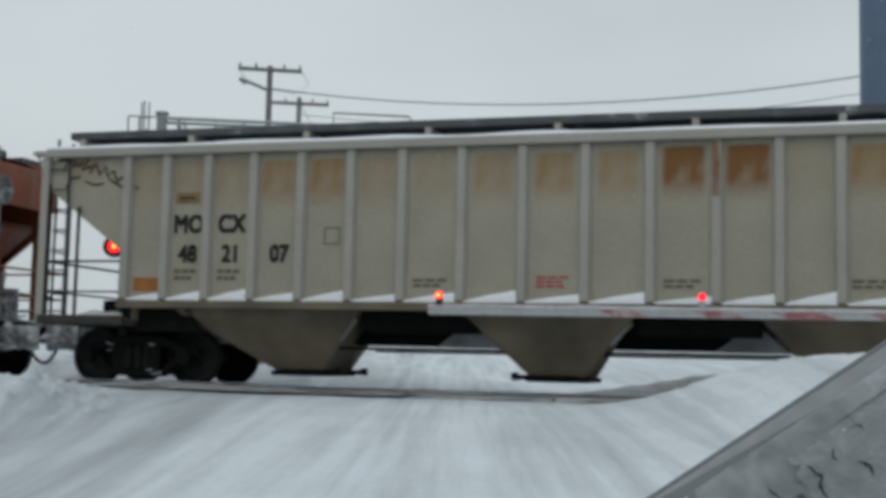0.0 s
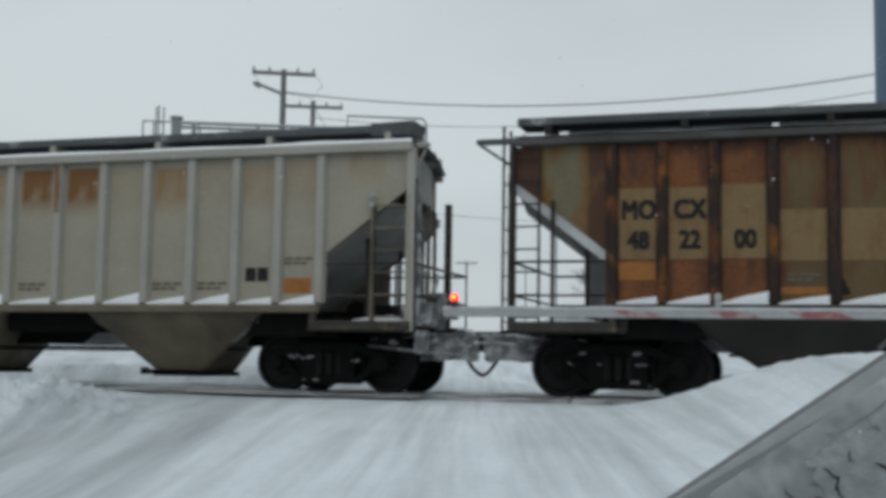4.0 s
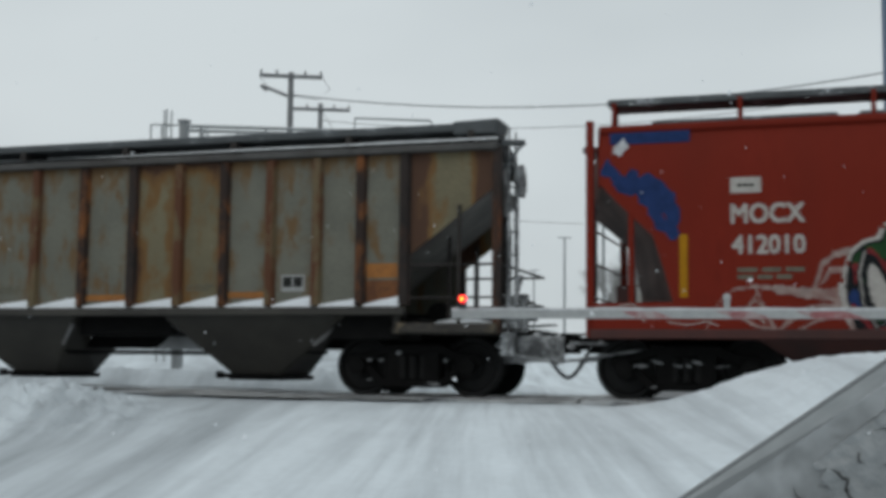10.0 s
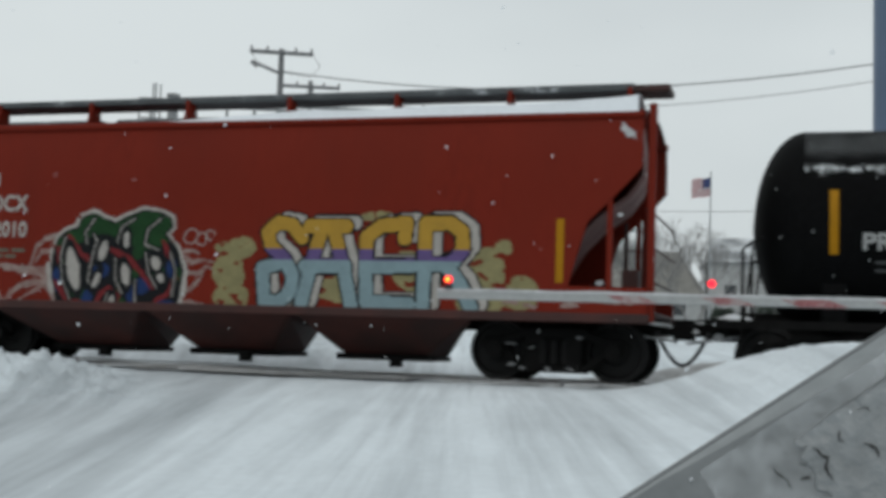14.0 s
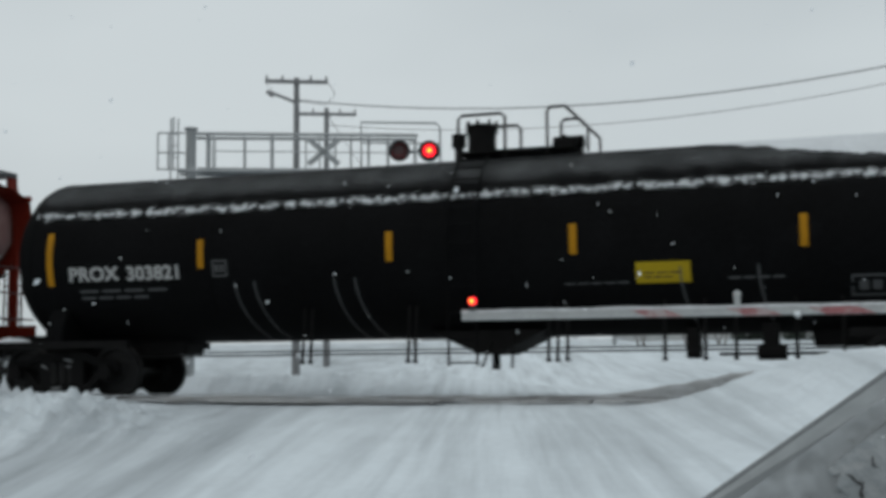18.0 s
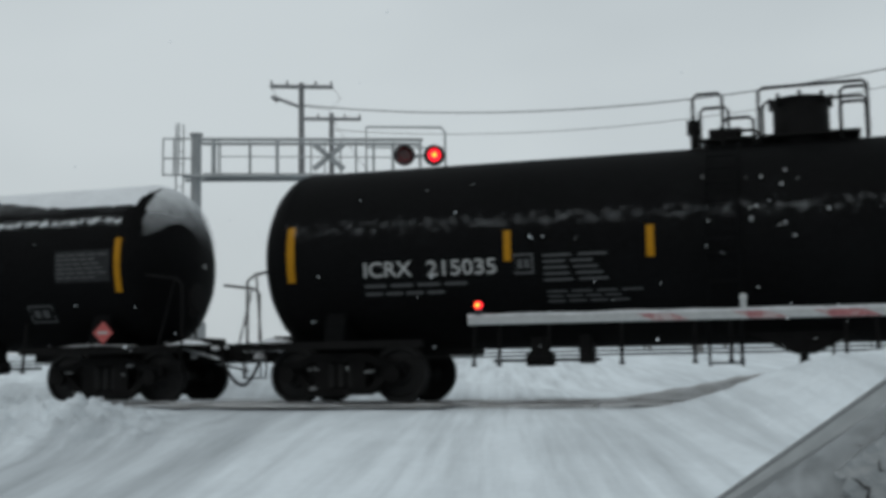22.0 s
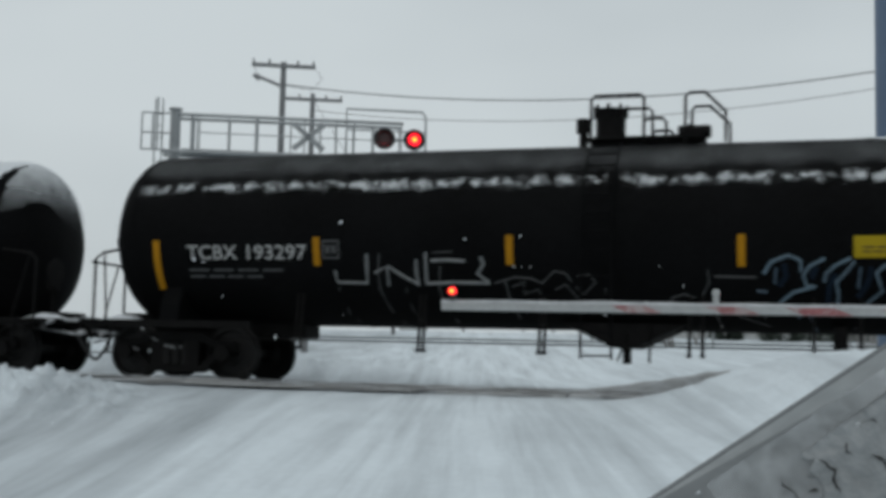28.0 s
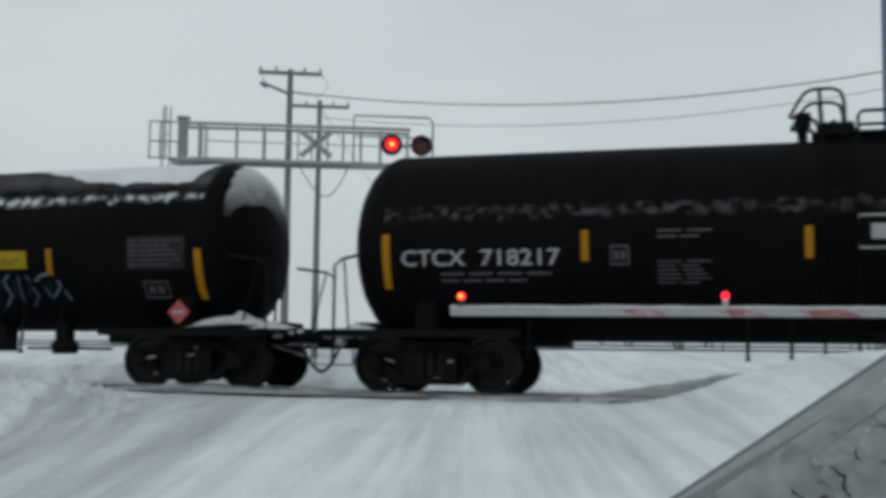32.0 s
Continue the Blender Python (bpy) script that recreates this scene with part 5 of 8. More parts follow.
    plate(car, 2.335, 3.30, 0.10, 0.80, RUSTRUN, -1.619, "rust_run", "rusty run down the post")
    CARS.append((car, -2.36))


def hopper_rusty():
    car = thing("covered_hopper_wagon", "heavily rusted grey covered hopper wagon with tan repaint patches", "railway wagon", "wagons of the train")
    half = 8.60
    kinds = {-1: YELLOWPANEL, 0: RUSTPANEL, 1: RUSTPANEL, 2: RUSTPANEL, 3: OLIVEPANEL, 4: OLIVEPANEL, 5: GREYRUST, 6: GREYRUST, 11: YELLOWPANEL, 12: YELLOWPANEL, 17: YELLOWPANEL}
    hopper_body(car, half, RUSTPOST, lambda i: OLIVEPOST if i in (9, 12, 14, 15) else DARKPOST if i in (4, 11, 17) else RUSTPOST, GREYHOP, ROOFGREY, lambda i, s: kinds.get(i, GREYPANEL), True)
    Y = -1.526
    for i, z0, z1 in ((0, 2.02, 3.05), (1, 2.02, 3.05), (2, 2.02, 3.08), (3, 1.98, 2.70), (4, 1.98, 2.70)):
        w = POSTS[i + 1] - POSTS[i] - 0.13
        plate(car, bay_mid(i), (z0 + z1) / 2, w, z1 - z0, TANPATCH, Y + 0.003)
    for i in (5, 6):
        w = POSTS[i + 1] - POSTS[i] - 0.13
        plate(car, bay_mid(i), 1.86, w, 0.86, RUSTPANEL, Y + 0.003, "rust_patch")
    for i, top in ((5, 2.16), (6, 2.10), (7, 1.98)):
        edge = [(POSTS[i] - 0.055, 1.40), (POSTS[i] + 0.055, 1.40)] + [(POSTS[i] + 0.055 - 0.11 * k / 6, top + 0.16 * noise.noise((k * 1.3, i, 2))) for k in range(7)]
        part("scorched_paint", Shape().slab(edge, -1.6185, -1.6165), SCORCH, car, "blackened lower part of the post")
    for i, side, wide, top in ((5, 1, 0.20, 2.12), (6, -1, 0.10, 1.95), (4, 1, 0.12, 1.75)):
        x0 = POSTS[i] + side * 0.08
        edge = [(x0 + side * wide * max(0.05, (1 - (k / 8) ** 2) + 0.35 * noise.noise((k * 0.9, i, 6))), 1.50 + (top - 1.50) * k / 8) for k in range(9)]
        part("scorched_paint", Shape().slab([(x0, 1.50)] + edge + [(x0, top)], Y - 0.003, Y + 0.001), SCORCH, car, "black scorch beside the post")
    flat_mark(car, "MO", bay_mid(0) + 0.02, 2.72, 0.38, DARKLET, Y - 0.004, heavy=0.015, wide=0.84)
    flat_mark(car, "CX", bay_mid(1) + 0.02, 2.72, 0.38, DARKLET, Y - 0.004, heavy=0.015, wide=0.84)
    flat_mark(car, "48", bay_mid(0) + 0.02, 2.28, 0.36, DARKLET, Y - 0.004, heavy=0.015, wide=0.84)
    flat_mark(car, "22", bay_mid(1) + 0.02, 2.28, 0.36, DARKLET, Y - 0.004, heavy=0.015, wide=0.84)
    flat_mark(car, "00", bay_mid(2) + 0.02, 2.28, 0.36, DARKLET, Y - 0.004, heavy=0.015, wide=0.84)
    for i, z in ((0, 1.85), (3, 1.56), (6, 1.54), (10, 1.53), (13, 1.56)):
        w = POSTS[i + 1] - POSTS[i] - 0.16
        plate(car, bay_mid(i), z, w, 0.26 if i == 0 else 0.10, ORANGE, Y - 0.001, "orange_band")
    plate(car, bay_mid(16), 1.60, 0.52, 0.34, RUSTPANEL, Y + 0.003, "rust_patch")
    plate(car, bay_mid(16), 1.92, 0.5, 0.22, ORANGE, Y, "orange_band")
    plate(car, bay_mid(14), 1.74, 0.40, 0.26, WHITEP, Y + 0.003, "data_plate")
    for dx in (-0.09, 0.09):
        plate(car, bay_mid(14) + dx, 1.76, 0.15, 0.16, DARKLET, Y - 0.004, "data_panel")
    bars(car, bay_mid(12), 1.68, 0.5, 0.12, 2, FADEDLET, Y)
    bars(car, bay_mid(3), 1.75, 0.45, 0.14, 2, FADEDLET, Y - 0.004)
    bars(car, bay_mid(8), 1.68, 0.5, 0.14, 2, FADEDLET, Y)
    CARS.append((car, 16.42))


def hopper_brown():
    car = thing("covered_hopper_wagon", "brown-red covered hopper wagon with sloped end and ladders", "railway wagon", "wagons of the train")
    hopper_body(car, 8.6, BROWNPAINT, lambda i: BROWNPAINT, REDDARK, BROWNPAINT, lambda i, s: BROWNPAINT, False)
    CARS.append((car, -21.2))


def painted(car, name, x0, x1, z0, z1, cell, pick, layers):
    """Sprayed areas: pick(x, z) names the paint at a spot; layers: paint name -> (depth, material, label)."""
    shapes = {k: Shape() for k in layers}
    nx, nz = int((x1 - x0) / cell), int((z1 - z0) / cell)
    for j in range(nz):
        z = z0 + j * cell
        run, start = None, 0
        for i in range(nx + 1):
            k = pick(x0 + (i + 0.5) * cell, z + cell / 2) if i < nx else None
            if k != run:
                if run:
                    a, b, y = x0 + start * cell, x0 + i * cell, layers[run][0]
                    shapes[run].add([(a, y, z), (b, y, z), (b, y, z + cell), (a, y, z + cell)], [(0, 1, 2, 3)])
                run, start = k, i
    for k, (y, material, label) in layers.items():
        part(name + "_" + k, shapes[k], material, car, label, kind="stuff")


def gap_to(lines, x, z):
    best = 9.0
    for pts in lines:
        for (xa, za), (xb, zb) in zip(pts, pts[1:]):
            dx, dz = xb - xa, zb - za
            t = max(0.0, min(1.0, ((x - xa) * dx + (z - za) * dz) / (dx * dx + dz * dz + 1e-9)))
            best = min(best, math.hypot(x - xa - t * dx, z - za - t * dz))
    return best


def graffiti(car, Y):
    def sized(lines, ox, sx, oz, sz):
        return [[(ox + sx * a, oz - sz * b) for a, b in pts] for pts in lines]
    body = [(648, 236), (662, 196), (690, 168), (728, 160), (742, 126), (786, 108), (830, 128), (862, 142), (902, 122), (960, 100), (1010, 106), (1056, 126), (1062, 158), (1040, 180),
            (1082, 228), (1102, 300), (1096, 370), (1078, 432), (676, 432), (652, 350), (640, 290)]
    holes = ((722, 296, 22, 72, -12), (824, 236, 15, 34, 18), (806, 330, 10, 26, 20), (904, 200, 12, 26, 0), (906, 312, 14, 38, -8), (1008, 272, 15, 22, -30), (1026, 322, 10, 16, -30), (862, 402, 12, 24, 10))
    ribs = sized([[(690, 190), (676, 250), (684, 330), (716, 398)], [(790, 130), (758, 176), (768, 216)], [(786, 180), (802, 200), (786, 260), (776, 330), (800, 372)], [(930, 130), (886, 156), (872, 206)],
                  [(1020, 130), (976, 166), (968, 214), (1016, 232)], [(868, 262), (872, 330), (896, 372)], [(972, 240), (984, 306), (1012, 352)], [(846, 372), (836, 428)], [(940, 330), (944, 428)], [(1056, 240), (1076, 300), (1066, 380)]],
                 -6.632, 0.00536, 3.041, 0.00504)
    slashes = sized([[(700, 190), (748, 246), (770, 262)], [(842, 226), (900, 252), (950, 296), (1000, 352)], [(660, 340), (700, 390), (756, 410)], [(810, 396), (852, 352), (880, 380), (872, 428)],
                     [(1010, 396), (1050, 372), (1080, 320)], [(668, 230), (676, 270)], [(1030, 200), (1060, 260)]], -6.632, 0.00536, 3.041, 0.00504)
    blues = ((664, 330, 16, 40), (820, 300, 28, 24), (776, 390, 18, 26), (956, 350, 34, 26), (1064, 290, 18, 30), (930, 384, 20, 22), (1040, 400, 34, 10))

    def inside(a, b):
        hit = False
        for (xa, ya), (xb, yb) in zip(body, body[1:] + body[:1]):
            if (ya > b) != (yb > b) and a < xa + (b - ya) * (xb - xa) / (yb - ya):
                hit = not hit
        return hit
    rim = sized([body + body[:1]], -6.632, 0.00536, 3.041, 0.00504)

    def pick_tall(x, z):
        if z < 0.93:
            return None
        wob = 0.02 * noise.noise((x * 6, z * 6, 1))
        a, b = (x + wob + 6.632) / 0.00536, (3.041 - z - wob) / 0.00504
        g = gap_to(rim, x, z) + wob
        if not inside(a, b):
            return "halo" if g < (0.055 if z > 1.7 else 0.085) and noise.noise((x * 6, z * 6, 9)) > -0.35 else None
        for cx, cy, rx, ry, lean in holes:
            c, sn = math.cos(radians(lean)), math.sin(radians(lean))
            u, v = (a - cx) * c + (b - cy) * sn, -(a - cx) * sn + (b - cy) * c
            k = math.hypot(u / rx, v / ry)
            if k < 1:
                return "halo"
            if k < 1 + 9 / rx:
                return "edge"
        if g < 0.03:
            return "edge"
        r = gap_to(ribs, x, z)
        if r < 0.011:
            return "halo"
        if r < 0.042:
            return "edge"
        if gap_to(slashes, x, z) < 0.045 + 2 * wob:
            return "red"
        for cx, cy, rx, ry in blues:
            if math.hypot((a - cx) / rx, (b - cy) / ry) < 1:
                return "blue"
        if b < 206 + 26 * math.sin(a * 0.021):
            return "green"
        return "green" if noise.noise((x * 3, z * 3, 4)) > 0.25 else "edge"
    painted(car, "spray_letters", -3.40, -0.55, 0.93, 2.66, 0.02, pick_tall, {
        "halo": (Y, SPRAYWHITE, "white halo of the tall spray letters"), "edge": (Y - 0.002, NAVY, "black body of the tall spray letters"),
        "green": (Y - 0.002, GREEN, "dark green tops of the tall spray letters"), "red": (Y - 0.002, REDG, "red streaks of the tall spray letters"),
        "blue": (Y - 0.002, BLUE, "blue feet of the tall spray letters")})
    flares = [(sized([pts], -6.632, 0.00536, 3.041, 0.00504), w0, w1) for pts, w0, w1 in (
        ([(664, 186), (618, 196), (586, 224), (570, 280), (556, 302)], 0.050, 0.012), ([(650, 240), (606, 240), (584, 276)], 0.06, 0.012), ([(660, 310), (600, 306), (540, 302), (470, 290), (420, 282)], 0.11, 0.020),
        ([(420, 282), (366, 290), (326, 326), (292, 400)], 0.020, 0.006), ([(650, 350), (590, 340), (540, 352), (500, 378), (474, 408)], 0.08, 0.022), ([(660, 372), (620, 350), (580, 372), (530, 402)], 0.055, 0.014),
        ([(690, 424), (662, 392), (632, 356)], 0.035, 0.05), ([(420, 282), (432, 320), (452, 370), (468, 404)], 0.010, 0.026), ([(426, 300), (398, 346), (388, 374), (424, 394), (466, 402)], 0.014, 0.026),
        ([(418, 322), (436, 340), (420, 362), (440, 384)], 0.016, 0.014), ([(1100, 252), (1130, 268), (1170, 262), (1214, 272)], 0.05, 0.012), ([(1108, 300), (1150, 306), (1176, 282), (1200, 290)], 0.04, 0.012),
        ([(1096, 370), (1130, 352), (1158, 322), (1166, 300)], 0.05, 0.014), ([(1092, 236), (1130, 232), (1150, 240)], 0.04, 0.010), ([(1084, 420), (1120, 394), (1170, 404), (1216, 420)], 0.04, 0.012))]

    def pick_flare(x, z):
        for lines, w0, w1 in flares:
            pts, n = lines[0], len(lines[0]) - 1
            for j in range(n):
                if gap_to([pts[j:j + 2]], x, z) < (w0 + (w1 - w0) * (j + 0.5) / n) * (1 + 0.5 * noise.noise((x * 9, z * 9, 6))):
                    return "white"
        return None
    painted(car, "spray_flare", -5.2, 0.0, 0.93, 2.4, 0.022, pick_flare, {"white": (Y + 0.001, SPRAYFADE, "faded white sprayed flares beside the tall letters")})
    letters = sized([
        [(440, 178), (395, 125), (335, 115), (290, 155), (305, 210), (365, 260), (405, 330), (395, 395), (345, 440), (285, 430), (272, 300), (330, 285)],
        [(470, 130), (625, 130)], [(520, 150), (480, 290), (445, 440)], [(575, 150), (620, 300), (655, 440)], [(455, 290), (625, 290)],
        [(875, 118), (770, 128), (712, 172), (712, 300), (718, 430), (890, 432)], [(712, 288), (900, 284)], [(875, 118), (868, 178)],
        [(952, 118), (948, 440)], [(952, 118), (1050, 116), (1098, 150), (1104, 220), (1060, 272), (960, 280)], [(1040, 285), (1095, 350), (1140, 440)]],
        -0.409, 0.003934, 2.777, 0.003901)
    clouds = ((0.08, 1.55, 0.28, 0.36), (0.28, 1.92, 0.24, 0.18), (0.15, 1.15, 0.32, 0.22), (-0.05, 1.92, 0.14, 0.10), (4.30, 1.62, 0.30, 0.34), (4.55, 1.95, 0.14, 0.12),
              (4.85, 1.30, 0.26, 0.26), (4.25, 1.15, 0.40, 0.20), (2.6, 2.42, 0.34, 0.08), (2.0, 1.35, 0.5, 0.25), (3.1, 1.6, 0.3, 0.3))

    def pick_block(x, z):
        if z < 0.95:
            return None
        g = gap_to(letters, x, z)
        if g < 0.108:
            return "yellow" if z > 1.92 else "purple" if z > 1.745 else "pale"
        if g < 0.140:
            return "outline"
        s = gap_to(letters, x - 0.15, z - 0.055)
        if s < 0.108:
            return "shadow"
        if s < 0.135:
            return "outline"
        for cx, cz, rx, rz in clouds:
            k = ((x - cx) / rx) ** 2 + ((z - cz) / rz) ** 2 + 0.35 * noise.noise((x * 5, z * 5, 2))
            if k < 1:
                return "cloud" if noise.noise((x * 7, z * 9, 11)) < 0.28 else None
        return None
    painted(car, "block_letters", -0.45, 5.25, 0.95, 2.62, 0.022, pick_block, {
        "cloud": (Y, PALEGREEN, "pale green cloud behind the block letters"), "shadow": (Y - 0.001, SPRAYWHITE, "white drop shadow of the block letters"),
        "outline": (Y - 0.002, NAVY, "black outline of the block letters"), "yellow": (Y - 0.003, GOLD, "yellow upper band of the block letters"),
        "purple": (Y - 0.003, PURPLE, "purple middle band of the block letters"), "pale": (Y - 0.003, PALEBLUE, "pale blue lower band of the block letters")})


def hopper_red():
    car = thing("covered_hopper_wagon", "oxide-red smooth-sided covered hopper wagon with spray-painted letters", "railway wagon", "wagons of the train")
    half, eave, sill = 6.72, 3.88, 0.92
    outline = [(3.15, 6.60), (2.70, 6.16), (2.35, 5.80), (1.87, 5.65), (1.40, 5.52)]

    def limit(z):
        if z >= 3.15:
            return 6.58
        if z < 1.40:
            return half
        for (za, xa), (zb, xb) in zip(outline, outline[1:]):
            if zb <= z <= za:
                return xb + (xa - xb) * (z - zb) / max(1e-6, za - zb)
        return 5.52

    def yc(z):
        return 1.60 - 0.10 * max(0.0, (z - 3.0) / 0.9) ** 2

    zs = [0.92, 1.2, 1.395, 1.405, 1.6, 1.87, 2.1, 2.35, 2.5, 2.7, 2.9, 3.15, 3.4, 3.6, 3.75, 3.88]
    for s in (-1, 1):
        sh = Shape()
        for d in (0.0, 0.05):
            sh.grid([[(k * limit(z), s * (yc(z) - d), z) for k in (-1, -0.5, 0, 0.5, 1)] for z in zs])
        part("side_sheet", sh, REDPAINT, car, smooth=0.5)
        part("roof_rail", Shape().box(-6.6, 6.6, s * 1.5 - 0.06, s * 1.5 + 0.06, eave, eave + 0.12), REDPAINT, car, bevel=0.03)
        part("side_sill", Shape().box(-half, half, s * 1.6 - 0.04, s * 1.6 + 0.02, 0.88, 1.02), REDDARK, car, bevel=0.015)
        rb = Shape().box(-6.5, 6.4, s * 1.0 - 0.32, s * 1.0 + 0.32, eave + 0.46, eave + 0.56)
        part("running_board", rb, ROOFGREY, car, "grey steel grating walkway on the roof", bevel=0.01)
        for i in range(8):
            x = -6.4 + i * 1.82
            part("walkway_bracket", Shape().slab([(x - 0.03, eave + 0.10), (x + 0.03, eave + 0.10), (x + 0.03, eave + 0.50), (x - 0.03, eave + 0.50)], min(s * 1.10, s * 1.36), max(s * 1.10, s * 1.36)).rod((x, s * 1.44, eave + 0.08), (x, s * 1.30, eave + 0.5), 0.03), REDPAINT, car)
    roof = Shape()
    prof = [(-1.5, eave + 0.02), (-1.0, eave + 0.17), (-0.4, eave + 0.26), (0.4, eave + 0.26), (1.0, eave + 0.17), (1.5, eave + 0.02)]
    roof.grid([[(x, y, z) for y, z in prof] for x in (-6.58, 6.58)]).grid([[(x, y, z - 0.04) for y, z in prof] for x in (-6.58, 6.58)])
    part("roof", roof, REDPAINT, car)
    for i in range(4):
        part("hatch_cover", Shape().box(-6.0 + 3.05 * i, -3.2 + 3.05 * i, -0.34, 0.34, eave + 0.26, eave + 0.42), ROOFGREY, car, bevel=0.05)
    rows = []
    for i in range(70):
        x = -1.2 + 7.7 * i / 69
        k = 0.16 * min(1, (x + 1.2) / 2.5) * (0.8 + 0.4 * noise.noise((x * 0.7, 3, 1))) + (0.10 if x > 5.2 else 0) * (x - 5.2)
        rows.append([(x, -1.56, eave + 0.06), (x, -1.54, eave + 0.11 + k), (x, -1.2, eave + 0.18 + k), (x, -0.6, eave + 0.25)])
    part("roof_snow", Shape().grid(rows), SNOW, car, "snow drifted along the roof edge", smooth=1.0)
    for e in (-1, 1):
        if e < 0:
            near = ((6.56, 3.12), (6.13, 2.70), (5.77, 2.35), (5.62, 1.87), (5.49, 1.40), (5.49, 0.98))
            deep = ((6.98, 2.84), (6.68, 2.60), (6.47, 2.40), (6.33, 2.05), (6.24, 1.60), (6.22, 0.98))
            sh = Shape()
            for d in (0.0, 0.04):
                sh.grid([[(-x + d, y, z + d) for x, z in line] for y, line in ((-1.54, near), (0.3, deep), (1.3, deep))])
            part("slope_sheet", sh, PINKSHEET, car, "pinkish-brown slope sheet with its lit tone painted in")
            part("end_top_sheet", Shape().box(-6.62, -6.58, -1.48, 1.48, 3.1, eave + 0.1), REDPAINT, car)
        else:
            rows = []
            for z, back, belly in ((eave + 0.10, -0.10, 0.02), (3.75, -0.02, 0.12), (3.5, 0.0, 0.16), (3.05, 0.0, 0.15), (2.75, -0.20, 0.14), (2.45, -0.62, 0.12), (2.1, -0.94, 0.10), (1.7, -1.18, 0.06), (1.4, -1.30, 0.03), (0.95, -2.05, 0.0)):
                rows.append([(6.37 - 0.14 * y + back + 0.5 * belly * math.sqrt(max(0.0, 1 - (y / 1.5) ** 2)), y, z) for y in [-1.5 + 0.25 * j for j in range(13)]])
            part("rounded_end", Shape().grid(rows).grid([[(x - 0.04, y, z) for x, y, z in r] for r in rows]), REDLIT, car, "rounded end sheet, painted pale as lit, dusted with snow", smooth=0.9)
        for s in (-1, 1):
            cx = e * half - (0.48 if e > 0 and s > 0 else 0)
            part("corner_post", Shape().box(cx - 0.055, cx + 0.055, s * 1.55 - 0.05, s * 1.55 + 0.05, 0.9, eave + 0.2), REDPAINT, car, bevel=0.015)
            part("stay", Shape().box(e * 6.12 - 0.04, e * 6.12 + 0.04, s * 1.55 - 0.04, s * 1.55 + 0.04, 1.0, 2.75), REDPAINT, car, bevel=0.01)
        rl = Shape()
        for z in (1.5, 2.0, 2.5):
            rl.rod((e * half, -1.5, z), (e * half, 1.5, z), 0.018)
        rl.rod((e * 6.0, 0.9, 1.0), (e * 6.0, 0.9, 2.6), 0.03).rod((e * 6.4, 0.5, 1.0), (e * 6.4, 0.5, 2.8), 0.03)
        part("end_rail", rl, REDDARK, car)
        ladder(car, e * half - (0.80 if e > 0 else 0.0), 1.62, 1.0, 3.4, 0.42, REDDARK, rungs=7)
        if e < 0:
            ladder(car, -half - 0.08, -1.35, 0.95, eave + 0.2, 0.4, REDDARK, along=False, rungs=9)
        part("end_platform", Shape().box(min(e * 5.3, e * half), max(e * 5.3, e * half), -1.55, 1.55, 0.98, 1.08), REDDARK, car, bevel=0.02)
        part("brake_gear", Shape().rod((e * 5.8, -0.5, 1.35), (e * 5.8, 0.4, 1.35), 0.2, seg=14).box(min(e * 6.2, e * 6.45), max(e * 6.2, e * 6.45), -0.9, -0.5, 1.1, 1.7), REDDARK, car, bevel=0.02)
        reach = 7.22 if e < 0 else 6.92
        side, up = ((0.5, 1.3), eave + 0.1) if e < 0 else ((-1.3, -0.68), eave + 0.44)
        part("roof_end_platform", Shape().box(min(e * 6.4, e * reach), max(e * 6.4, e * reach), side[0], side[1], up, up + 0.1), REDDARK, car, bevel=0.01)
        if e < 0:
            bulge = [(6.60, eave + 0.12), (6.84, eave - 0.05), (6.97, 3.55), (6.96, 3.2), (6.80, 2.9), (6.60, 2.75)]
            part("bulged_end", Shape().slab([(-x, z) for x, z in bulge], -0.2, 1.30), PINKSHEET, car, "bulging end sheet in a painted lit pink", bevel=0.03)
            ladder(car, -7.15, 1.25, 0.95, 3.55, 0.05, HOODBLACK, along=False, rungs=2, name="brake_stand")
            part("brake_wheel", Shape().turned([(-7.24, 0.02), (-7.24, 0.27), (-7.20, 0.29), (-7.18, 0.27), (-7.20, 0.22), (-7.20, 0.02)], (0, 1.15, 2.55), "x", 20), PINKSHEET, car)
        add_coupler(car, e, 5.9, half + (0.62 if e < 0 else 0.34))
        add_truck(car, -5.40 if e < 0 else 5.23)
    for xc, tl, tr in ((-2.83, 1.62, 1.29), (-0.20, 1.29, 1.31), (2.42, 1.27, 1.70)):
        bot, zb = 0.68, 0.30
        v = [(xc - tl, -1.54, 0.93), (xc + tr, -1.54, 0.93), (xc + 0.75, 1.54, 0.93), (xc - 0.75, 1.54, 0.93), (xc - bot, -0.68, zb), (xc + bot, -0.68, zb), (xc + bot, 0.68, zb), (xc - bot, 0.68, zb)]
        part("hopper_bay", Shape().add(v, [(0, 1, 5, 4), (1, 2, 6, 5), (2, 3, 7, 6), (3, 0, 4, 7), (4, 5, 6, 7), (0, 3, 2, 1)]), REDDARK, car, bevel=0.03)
        gt = Shape().box(xc - bot - 0.02, xc + bot + 0.02, -0.72, 0.72, 0.22, 0.30).rod((xc - bot - 0.1, -0.75, 0.27), (xc + bot + 0.16, -0.75, 0.27), 0.05).box(xc + 0.14, xc + 0.32, -0.84, -0.68, 0.12, 0.3)
        part("discharge_gate", gt, BLACKIRON, car)
    Y = -1.606
    flat_mark(car, "MOCX", -4.22, 2.63, 0.38, SPRAYWHITE, Y, wide=0.88, heavy=0.009)
    flat_mark(car, "412010", -4.20, 2.19, 0.36, SPRAYWHITE, Y, wide=0.92, heavy=0.009)
